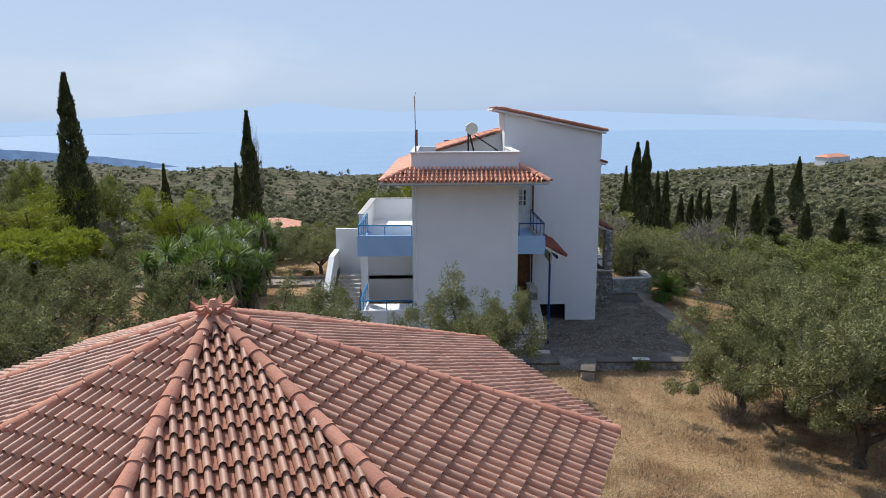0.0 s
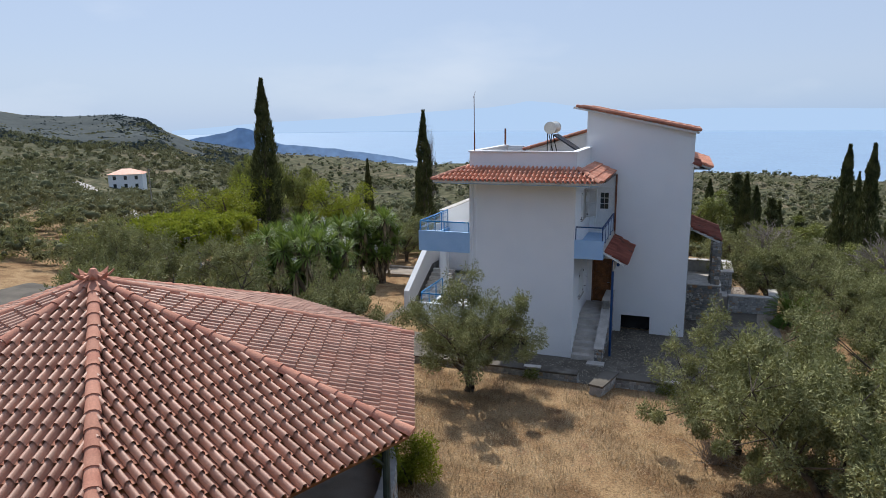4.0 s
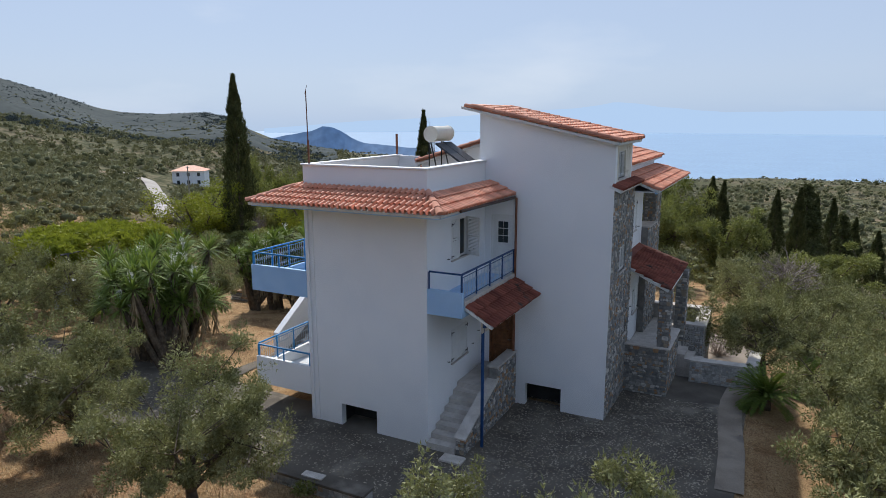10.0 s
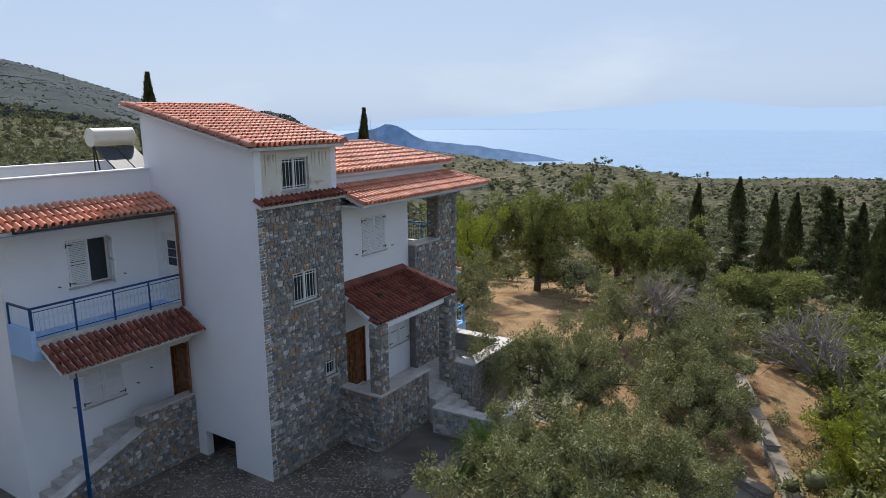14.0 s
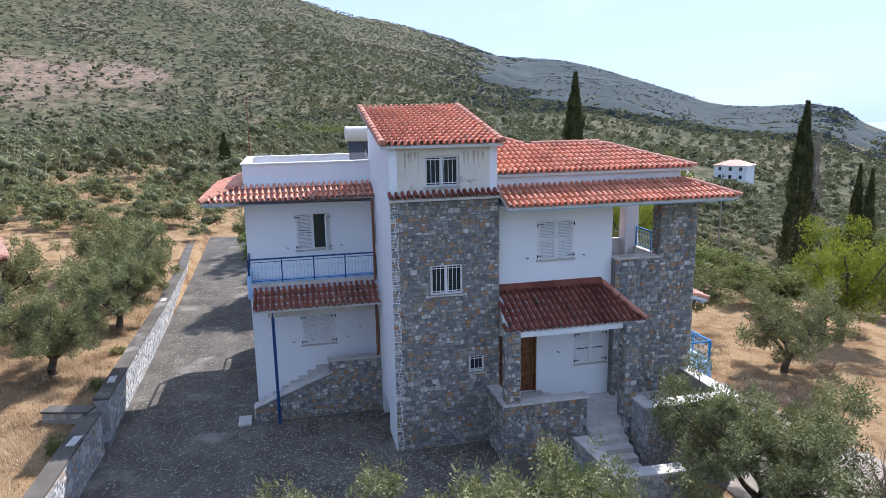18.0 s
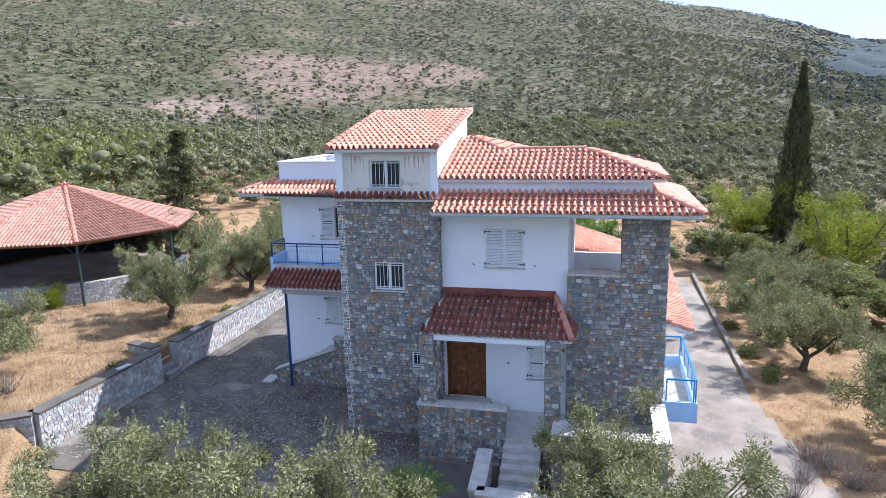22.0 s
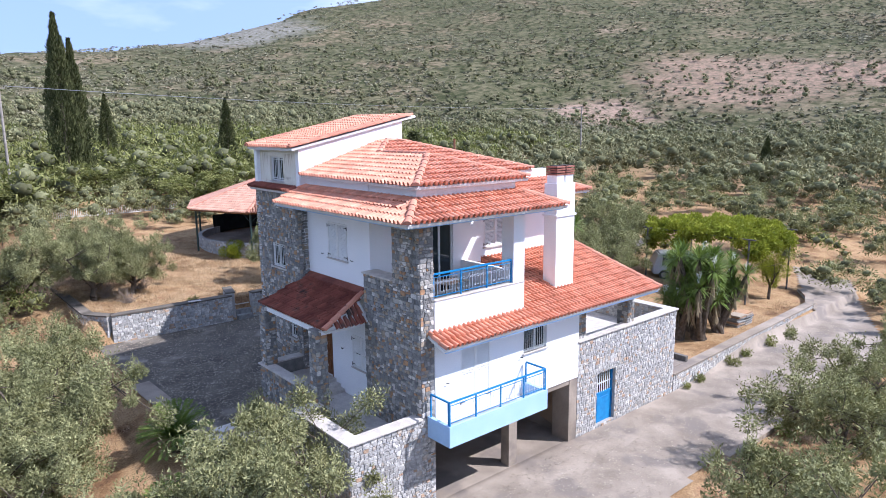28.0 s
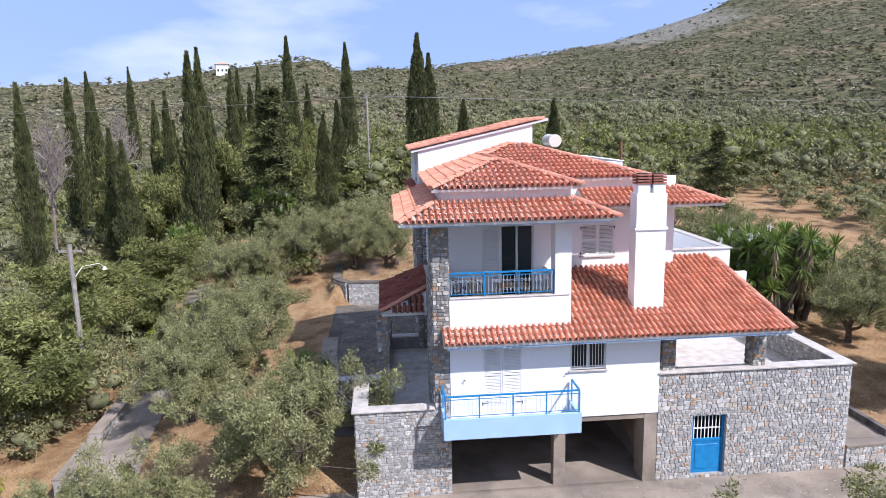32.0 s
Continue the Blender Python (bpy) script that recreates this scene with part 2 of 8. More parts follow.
def ground_material():
    """Dry grass on the plot; scrub, red earth and pale rock on the hills farther out."""
    m = bpy.data.materials.new("dry_ground")
    m.use_nodes = True
    n, l = m.node_tree.nodes, m.node_tree.links
    b = n["Principled BSDF"]
    geo = n.new("ShaderNodeNewGeometry")

    def tex(scale, detail, rough=0.6):
        t = n.new("ShaderNodeTexNoise")
        t.inputs["Scale"].default_value, t.inputs["Detail"].default_value, t.inputs["Roughness"].default_value = scale, detail, rough
        l.new(geo.outputs["Position"], t.inputs["Vector"])
        return t

    def ramp(src, *stops):
        r = n.new("ShaderNodeValToRGB")
        e = r.color_ramp.elements
        while len(e) < len(stops):
            e.new(0.5)
        for k, (p, c) in enumerate(stops):
            e[k].position, e[k].color = p, (*c, 1)
        l.new(src, r.inputs[0])
        return r

    def blend(f, x, y, how='MIX'):
        q = n.new("ShaderNodeMix")
        q.data_type, q.blend_type = 'RGBA', how
        if isinstance(f, float):
            q.inputs[0].default_value = f
        else:
            l.new(f, q.inputs[0])
        l.new(x, q.inputs[6])
        l.new(y, q.inputs[7])
        return q.outputs[2]

    fine, mid, wide = tex(16.0, 9, 0.8), tex(0.7, 6), tex(0.022, 7)
    straw = ramp(mid.outputs[0], (0.30, (0.15, 0.085, 0.05)), (0.42, (0.29, 0.18, 0.095)), (0.56, (0.43, 0.295, 0.165)), (0.72, (0.34, 0.20, 0.12)))
    grit = ramp(fine.outputs[0], (0.36, (0.34, 0.31, 0.28)), (0.56, (1.12, 1.1, 1.05)))
    near = blend(1.0, straw.outputs[0], grit.outputs[0], 'MULTIPLY')
    hill = ramp(wide.outputs[0], (0.36, (0.115, 0.115, 0.065)), (0.52, (0.145, 0.136, 0.083)), (0.63, (0.21, 0.17, 0.117)), (0.76, (0.36, 0.28, 0.22)))
    spots = tex(0.22, 7, 0.7)
    scrub = ramp(spots.outputs[0], (0.42, (0.30, 0.36, 0.24)), (0.60, (1.05, 1.0, 0.95)))
    far = blend(1.0, hill.outputs[0], scrub.outputs[0], 'MULTIPLY')
    # cleared red earth and bare pale rock on the mountain
    rag = tex(0.03, 6, 0.7)
    crumb = tex(0.35, 6, 0.7)
    for at, size, c1, c2 in (((-322, -106, 0), 62, (0.14, 0.115, 0.08), (0.31, 0.21, 0.15)), ((-352, -52, 0), 34, (0.14, 0.115, 0.08), (0.32, 0.215, 0.155)), ((-236, -126, 0), 26, (0.14, 0.115, 0.08), (0.36, 0.25, 0.19)), ((-205, -440, 0), 62, (0.12, 0.118, 0.085), (0.27, 0.255, 0.225))):
        ds = n.new("ShaderNodeVectorMath")
        ds.operation = 'DISTANCE'
        ds.inputs[1].default_value = at
        fl = n.new("ShaderNodeVectorMath")
        fl.operation = 'MULTIPLY'
        fl.inputs[1].default_value = (1, 1, 0)
        l.new(geo.outputs["Position"], fl.inputs[0])
        l.new(fl.outputs[0], ds.inputs[0])
        ad = n.new("ShaderNodeMath")
        ad.operation = 'MULTIPLY_ADD'
        ad.inputs[1].default_value, ad.inputs[2].default_value = 1.4 * size, -0.7 * size
        l.new(rag.outputs[0], ad.inputs[0])
        sm = n.new("ShaderNodeMath")
        l.new(ds.outputs["Value"], sm.inputs[0])
        l.new(ad.outputs[0], sm.inputs[1])
        k = n.new("ShaderNodeMapRange")
        k.inputs[1].default_value, k.inputs[2].default_value, k.inputs[3].default_value, k.inputs[4].default_value = size * 0.6, size * 1.05, 0.85, 0.0
        l.new(sm.outputs[0], k.inputs[0])
        far = blend(k.outputs[0], far, ramp(crumb.outputs[0], (0.40, c1), (0.58, c2)).outputs[0])
    sub = n.new("ShaderNodeVectorMath")
    sub.operation = 'DISTANCE'
    sub.inputs[1].default_value = (4, 36, 0)
    l.new(geo.outputs["Position"], sub.inputs[0])
    mr = n.new("ShaderNodeMapRange")
    mr.interpolation_type = 'SMOOTHSTEP'
    mr.inputs[1].default_value, mr.inputs[2].default_value = 45, 130
    l.new(sub.outputs["Value"], mr.inputs[0])
    l.new(blend(mr.outputs[0], near, far), b.inputs["Base Color"])
    b.inputs["Roughness"].default_value = 0.95
    b.inputs["Specular IOR Level"].default_value = 0.1
    bp = n.new("ShaderNodeBump")
    bp.inputs["Strength"].default_value, bp.inputs["Distance"].default_value = 0.6, 0.08
    l.new(fine.outputs[0], bp.inputs["Height"])
    l.new(bp.outputs[0], b.inputs["Normal"])
    return m


def stone_material(name, stops):
    """Limestone blocks, each with its own tone; a few are rust or pale."""
    m = surf(name, (0.68, 0.68, 0.68), (1.0, 1.0, 1.0), 7.0, 0.9, 0.6, 35)
    n, l = m.node_tree.nodes, m.node_tree.links
    b = n["Principled BSDF"]
    src = b.inputs["Base Color"].links[0].from_socket
    oi, geo, ad, fc = n.new("ShaderNodeObjectInfo"), n.new("ShaderNodeNewGeometry"), n.new("ShaderNodeMath"), n.new("ShaderNodeMath")
    fc.operation = 'FRACT'
    l.new(oi.outputs["Random"], ad.inputs[0])
    l.new(geo.outputs["Random Per Island"], ad.inputs[1])
    l.new(ad.outputs[0], fc.inputs[0])
    r = n.new("ShaderNodeValToRGB")
    r.color_ramp.interpolation = 'CONSTANT'
    e = r.color_ramp.elements
    while len(e) < len(stops):
        e.new(0.5)
    for k, (p, c) in enumerate(stops):
        e[k].position, e[k].color = p, (*c, 1)
    l.new(fc.outputs[0], r.inputs[0])
    q = n.new("ShaderNodeMix")
    q.data_type, q.blend_type = 'RGBA', 'MULTIPLY'
    q.inputs[0].default_value = 1.0
    l.new(r.outputs[0], q.inputs[6])
    l.new(src, q.inputs[7])
    l.new(q.outputs[2], b.inputs["Base Color"])
    return m


GROUND = ground_material()
STONE = stone_material("grey_stone", [(0.0, (0.22, 0.22, 0.214)), (0.10, (0.30, 0.298, 0.286)), (0.30, (0.41, 0.40, 0.375)), (0.44, (0.27, 0.268, 0.256)), (0.57, (0.50, 0.475, 0.43)),
                                     (0.70, (0.43, 0.355, 0.27)), (0.81, (0.48, 0.29, 0.165)), (0.90, (0.68, 0.65, 0.60))])
# Paler stone for mostly sunlit walls; sunlight is partly put into the colour.
SUNLIT_STONE = stone_material("sunlit_pale_stone", [(0.0, (0.40, 0.39, 0.37)), (0.12, (0.50, 0.49, 0.465)), (0.34, (0.60, 0.59, 0.565)), (0.52, (0.46, 0.455, 0.44)), (0.66, (0.66, 0.64, 0.60)),
                                          (0.82, (0.58, 0.51, 0.43)), (0.91, (0.56, 0.40, 0.28)), (0.95, (0.72, 0.70, 0.66))])
GLASS = bpy.data.materials.new("window_glass")
GLASS.use_nodes = True
gb = GLASS.node_tree.nodes["Principled BSDF"]
gb.inputs["Base Color"].default_value, gb.inputs["Roughness"].default_value = (0.03, 0.04, 0.045, 1), 0.06
YUCCA = leafy("yucca_leaf", (0.10, 0.155, 0.032), (0.20, 0.265, 0.068), 2.0, 0.5, 10, 0.3, 0.25, (0.22, 0.30, 0.05))
SCRUB = surf("scrub_leaf", (0.215, 0.205, 0.13), (0.32, 0.298, 0.20), 0.02, 0.9, 0.0, 1.2, spec=0.1, rnd=0.3)
MAQUIS = leafy("evergreen_leaf", (0.125, 0.138, 0.047), (0.305, 0.31, 0.115), 0.4, 0.7, 6, 0.4, 0.28, (0.20, 0.225, 0.045))
LIME = leafy("yellow_green_leaf", (0.145, 0.178, 0.016), (0.31, 0.325, 0.032), 1.0, 0.6, 10, 0.35, 0.28, (0.30, 0.34, 0.038))
GREYMETAL = surf("grey_metal", (0.3, 0.3, 0.3), (0.4, 0.4, 0.4), 4.0, 0.45, 0.05, metal=0.8)
TANK = surf("white_enamel", (0.70, 0.66, 0.57), (0.78, 0.745, 0.66), 2.0, 0.4, 0.05)
RUST = surf("rusted_steel", (0.16, 0.07, 0.04), (0.28, 0.12, 0.07), 5.0, 0.8, 0.2)
PANEL = surf("solar_panel_glass", (0.04, 0.045, 0.055), (0.06, 0.065, 0.08), 4.0, 0.5, 0.0, spec=0.25)
DARKTILE = surf("weathered_clay_tile", (0.17, 0.05, 0.035), (0.30, 0.10, 0.065), 1.3, 0.85, 0.3, 40, rnd=0.2, stain=(0.05, 0.04, 0.035), stain_at=0.58, stain_scale=1.3)
GREEN_STEEL = surf("dark_green_steel", (0.03, 0.05, 0.045), (0.05, 0.08, 0.07), 4.0, 0.5, 0.05)

PALEMETAL = surf("pale_metal_paint", (0.45, 0.53, 0.62), (0.55, 0.62, 0.70), 4.0, 0.45, 0.05)

# ---- helpers ----
BASE = {}


def mesh_of(name, bm, material):
    me = bpy.data.meshes.new(name)
    bm.to_mesh(me)
    bm.free()
    for m in (material if isinstance(material, (list, tuple)) else [material]):
        me.materials.append(m)
    return me


def part(name, bm, material, parent=None, label="", kind=""):
    """Links a bmesh, or a ready mesh, in world coordinates as one object under its thing."""
    me = bm if isinstance(bm, bpy.types.Mesh) else mesh_of(name, bm, material)
    ob = new(name, me)
    if parent is not None:
        ob.parent = parent
        ob.matrix_parent_inverse = Matrix.Translation(-BASE.get(parent.name, Vector((0, 0, 0))))
    return tagged(ob, label, "", "", kind)


def thing(name, x, y, z, label, category, group="", kind=""):
    ob = new(name)
    ob.location = (x, y, z)
    BASE[ob.name] = Vector((x, y, z))
    return tagged(ob, label, category, group, kind)


def box(bm, x0, y0, z0, x1, y1, z1, bevel=0.0):
    v = [bm.verts.new(p) for p in ((x0, y0, z0), (x1, y0, z0), (x1, y1, z0), (x0, y1, z0), (x0, y0, z1), (x1, y0, z1), (x1, y1, z1), (x0, y1, z1))]
    for f in ((3, 2, 1, 0), (4, 5, 6, 7), (0, 1, 5, 4), (1, 2, 6, 5), (2, 3, 7, 6), (3, 0, 4, 7)):
        bm.faces.new([v[i] for i in f])
    if bevel:
        es = {e for q in v for e in q.link_edges}
        bmesh.ops.bevel(bm, geom=list(es), offset=bevel, segments=1, affect='EDGES')
    return bm


def boxes(*rows, bevel=0.0):
    bm = bmesh.new()
    for r in rows:
        box(bm, *r)
    if bevel:
        bmesh.ops.bevel(bm, geom=bm.edges[:], offset=bevel, segments=1, affect='EDGES')
    return bm


def wall_x(x0, x1, y0, y1, z0, z1, holes=()):
    """A wall that runs along y, from x0 to x1 thick; holes are (y0, z0, y1, z1)."""
    bm = bmesh.new()
    us = sorted({y0, y1, *[h[0] for h in holes], *[h[2] for h in holes]})
    zs = sorted({z0, z1, *[h[1] for h in holes], *[h[3] for h in holes]})
    for a, b in zip(us, us[1:]):
        for c, d in zip(zs, zs[1:]):
            if not any(h[0] <= a and b <= h[2] and h[1] <= c and d <= h[3] for h in holes):
                box(bm, x0, a, c, x1, b, d)
    bmesh.ops.remove_doubles(bm, verts=bm.verts[:], dist=0.0005)
    seen = {}
    for f in bm.faces[:]:
        seen.setdefault(frozenset(f.verts), []).append(f)
    bmesh.ops.delete(bm, geom=[f for fs in seen.values() if len(fs) > 1 for f in fs], context='FACES')
    return bm


def wall_y(x0, x1, y0, y1, z0, z1, holes=()):
    """A wall that runs along x; holes are (x0, z0, x1, z1)."""
    bm = wall_x(-y1, -y0, x0, x1, z0, z1, holes)
    bmesh.ops.rotate(bm, verts=bm.verts[:], cent=(0, 0, 0), matrix=Matrix.Rotation(radians(-90), 3, 'Z'))
    return bm


def prism(bm, pts, lift):
    """A slab between a polygon and the same polygon moved by lift."""
    a = [bm.verts.new(p) for p in pts]
    b = [bm.verts.new(Vector(p) + Vector(lift)) for p in pts]
    bm.faces.new(a)
    bm.faces.new(b[::-1])
    n = len(pts)
    for i in range(n):
        bm.faces.new([a[i], b[i], b[(i + 1) % n], a[(i + 1) % n]])
    bmesh.ops.recalc_face_normals(bm, faces=bm.faces[:])
    return bm


def fast_mesh(name, v, f, mat):
    """A mesh from arrays of places and of faces that all have as many corners."""
    me = bpy.data.meshes.new(name)
    k = f.shape[1]
    me.vertices.add(len(v))
    me.vertices.foreach_set("co", np.asarray(v, np.float32).ravel())
    me.loops.add(len(f) * k)
    me.loops.foreach_set("vertex_index", np.asarray(f, np.int32).ravel())
    me.polygons.add(len(f))
    me.polygons.foreach_set("loop_start", np.arange(0, len(f) * k, k, dtype=np.int32))
    me.update(calc_edges=True)
    me.materials.append(mat)
    return me


def tube(bm, a, b, r, k=8):
    a, b = Vector(a), Vector(b)
    d = (b - a).normalized()
    s = d.orthogonal().normalized()
    t = d.cross(s)
    rings = [[bm.verts.new(p + (s * math.cos(2 * math.pi * i / k) + t * math.sin(2 * math.pi * i / k)) * r) for i in range(k)] for p in (a, b)]
    for i in range(k):
        bm.faces.new([rings[0][i], rings[0][(i + 1) % k], rings[1][(i + 1) % k], rings[1][i]])
    bm.faces.new(rings[0][::-1])
    bm.faces.new(rings[1])
    return bm


def inside(p, poly):
    hit = False
    for (x0, y0), (x1, y1) in zip(poly, poly[1:] + poly[:1]):
        if (y0 > p[1]) != (y1 > p[1]) and p[0] < (x1 - x0) * (p[1] - y0) / (y1 - y0) + x0:
            hit = not hit
    return hit


# ---- the land ----
CX, CY = 4.0, 38.0
# skyline: bearing, elevation seen from the plot, distance of the crest, elevation of the foot of the slope
CREST = [(0, -4.9, 620, -7.2), (6, -4.9, 640, -7.2), (13, -5.3, 620, -7.2), (19, -5.0, 620, -6.8), (24, -4.4, 620, -6.2), (31, -3.9, 640, -5.6), (40, -3.0, 640, -5), (60, -2.0, 600, -4), (90, -0.6, 560, -3), (120, 1.6, 480, -1.5),
         (152, 3.9, 420, 0.6), (160, 4.3, 420, 1.0), (165, 5.3, 410, 1.4), (170, 6.1, 410, 1.6), (173, 6.3, 410, 1.8), (176, 5.3, 430, 2.0), (183, 5.4, 450, 2.0), (190, 5.9, 480, 2.0), (199, 6.8, 520, 1.8),
         (204, 8.1, 540, 1.6), (208, 9.5, 580, 1.4), (213, 10.5, 640, 1.0), (225, 12.0, 740, 0.4), (240, 12.6, 800, -0.4), (258, 11.4, 860, -0.8), (271, 9.5, 900, -1.0), (276, 8.2, 950, -1.2), (280, 7.4, 980, -1.4), (284, 6.2, 1020, -1.7), (288, 4.75, 1100, -2.0), (290, 4.45, 1140, -2.1), (292, 4.4, 1130, -2.3),
         (294, 4.1, 1050, -2.5), (296, 3.6, 980, -2.7), (298, 2.95, 920, -2.9), (300, 2.3, 880, -3.2), (302, 1.65, 850, -3.6), (303.5, 1.1, 840, -3.8), (305.5, 0.3, 820, -4), (309, 0.1, 800, -4.5), (312.5, 0.25, 760, -5), (314.6, -0.1, 740, -5), (316.6, -1.7, 720, -5.5),
         (322, -2.9, 640, -6), (329, -3.5, 520, -6.5), (336, -4.5, 440, -7), (342, -4.3, 400, -7), (349, -5.4, 400, -7.8), (354, -5.3, 460, -7.6), (360, -4.9, 620, -7.2)]
FOOT = 270.0      # the groves reach this far before the slopes begin


def near_height(x, y):
    """The plot round the house: an upper terrace to the south, the yard, the low drive to the north."""
    if y < 24.9 and x < 12.5:
        return 1.15 + 0.05 * min(14.0, 24.9 - y)
    court = 0.0 + 0.03 * max(0.0, -2 - x)
    low = -1.35 - 0.03 * max(0.0, y - 49)
    k = min(1.0, max(0.0, (y - 40.0) / 5.0))
    z = court * (1 - k) + low * k
    if x < -7.2 and 29.5 < y < 45.0:
        z = court + (-0.62 - 0.012 * max(0.0, -7 - x) - court) * min(1.0, (y - 29.5) / 13.0)
    if -0.1 < x < 6.8 and 39.0 < y < 44.9:
        z = -1.62
    if x > 12.4:
        z += -0.2 * min(10.0, x - 12.4)
        if y < 26:
            z += min(1.0, (26 - y) / 6.0) * 1.4
    return z


def land_height(x, y):
    dx, dy = x - CX, y - CY
    r = math.hypot(dx, dy)
    a = math.degrees(math.atan2(dx, dy)) % 360
    n = near_height(x, y)
    if r < 22:
        return n
    for (a0, e0, r0, f0), (a1, e1, r1, f1) in zip(CREST, CREST[1:]):
        if a0 <= a <= a1:
            k = (a - a0) / (a1 - a0)
            el, rc, fe = e0 + (e1 - e0) * k, r0 + (r1 - r0) * k, f0 + (f1 - f0) * k
            break
    top = 10.8 + rc * math.tan(radians(el))
    foot = 10.8 + FOOT * math.tan(radians(fe))
    if r < FOOT:
        k = (r - 22) / (FOOT - 22)
        far = n + (foot - n) * k
        far += (noise.noise((x / 60, y / 60, 0.3)) * 3 + noise.noise((x / 22, y / 22, 7.3)) * 1.2) * k
    elif r < rc:
        k = (r - FOOT) / (rc - FOOT)
        far = foot + (top - foot) * k ** 1.08
        far += noise.noise((x / 60, y / 60, 0.3)) * 3 * (1 - k) + (noise.noise((x / 140, y / 140, 5.3)) * 14 + noise.noise((x / 50, y / 50, 2.3)) * 5) * k * (1 - k) * 1.6 + noise.noise((x / 22, y / 22, 7.3)) * 1.2 * (1 - k)
    else:
        far = top - (r - rc) * 0.16 + noise.noise((x / 150, y / 150, 1.3)) * 5 * min(1.0, (r - rc) / 100)
    if 290 < a < 352 and r < rc:
        far -= 7 * math.sin(math.pi * (a - 290) / 62) * math.exp(-((r - 170) / 90) ** 2)
        far -= 5.0 * math.sin(math.pi * (a - 290) / 62) * math.exp(-((r - 75) / 35) ** 2)
    if r < rc:
        far -= 6.0 * math.exp(-((r - 85) / 50) ** 2) * min(1.0, max(0.0, (100 - abs((a - 75 + 180) % 360 - 180)) / 30))
    far = max(far, -130.0)
    w = min(1.0, (r - 22) / 25)
    return n * (1 - w) + far * w


def axis_steps(lo, hi, step):
    xs = list(np.arange(lo, hi + 1e-6, step))
    out, d = [], step
    p = hi
    while p < 4600:
        d *= 1.06
        p += d
        out.append(p)
    back, d, p = [], step, lo
    while p > -4600:
        d *= 1.06
        p -= d
        back.append(p)
    return back[::-1] + xs + out


gx, gy = axis_steps(-24, 30, 0.5), axis_steps(4, 70, 0.5)
gv = [(x, y, land_height(x, y)) for y in gy for x in gx]
nx = len(gx)
gf = [(j * nx + i, j * nx + i + 1, (j + 1) * nx + i + 1, (j + 1) * nx + i) for j in range(len(gy) - 1) for i in range(nx - 1)]
gm = bpy.data.meshes.new("ground")
gm.from_pydata(gv, [], gf)
gm.polygons.foreach_set("use_smooth", [True] * len(gf))
gm.materials.append(GROUND)
tagged(new("ground", gm), "dry ochre grass and red earth hillside", "ground", "", "structure")
SEA = surf("sea_water", (0.245, 0.37, 0.53), (0.275, 0.41, 0.565), 0.01, 0.3, 0.0, 0.1, spec=0.2)
sm = bmesh.new()
box(sm, -4450, -4450, -101, 4450, 4450, -100)
tagged(part("sea", sm, SEA), "calm hazy blue sea reaching the horizon", "sea", "", "structure")

# ---- roofs of clay tiles ----
TW, TL = 0.195, 0.36


def tile_rows(o, u, v, n, poly, w=TW, l=TL):
    """Places of tiles on a slope: o the low corner, u along the eave, v up the slope, poly the outline in (u, v)."""
    us, vs = [p[0] for p in poly], [p[1] for p in poly]
    rows = int((max(vs) - min(vs)) / l) + 1
    out = []
    for j in range(rows):
        vv = min(vs) + j * l
        for i in range(int((max(us) - min(us)) / w) + 1):
            uu = min(us) + (i + 0.5) * w
            if inside((uu, vv + l * 0.5), poly):
                out.append((uu, vv))
    return out


def tile_verts(w=TW, l=TL):
    """One interlocking tile: a broad roll and a flat pan, thick at its lower end."""
    prof = [(-0.5, -0.02), (-0.47, 0.04), (-0.36, 0.086), (-0.2, 0.104), (-0.04, 0.086), (0.07, 0.04), (0.11, -0.018), (0.5, -0.02)]
    low = [(a * w, -0.05, b + 0.042) for a, b in prof]
    top = [(a * w * 0.92, l, b - 0.018) for a, b in prof]
    lip = [(a * w * 0.95, -0.03, b + 0.012) for a, b in prof]
    k = len(prof)
    faces = [(i, i + 1, k + i + 1, k + i) for i in range(k - 1)] + [(2 * k + i, 2 * k + i + 1, 3 * k + i + 1, 3 * k + i) for i in range(k - 1)]
    return low + top + lip + low, faces


def tile_mesh(mat):
    v, f = tile_verts()
    me = bpy.data.meshes.new("roof_tile")
    me.from_pydata(v, [], f)
    me.materials.append(mat)
    me.materials.append(PAN_DUST_SHADE)
    me.polygons.foreach_set("material_index", [int(i == 6) for i in range(len(f))])
    me.polygons.foreach_set("use_smooth", [i < 7 for i in range(len(f))])
    return me


TILE_ME = {m.name: tile_mesh(m) for m in (TILE, PINKTILE)}


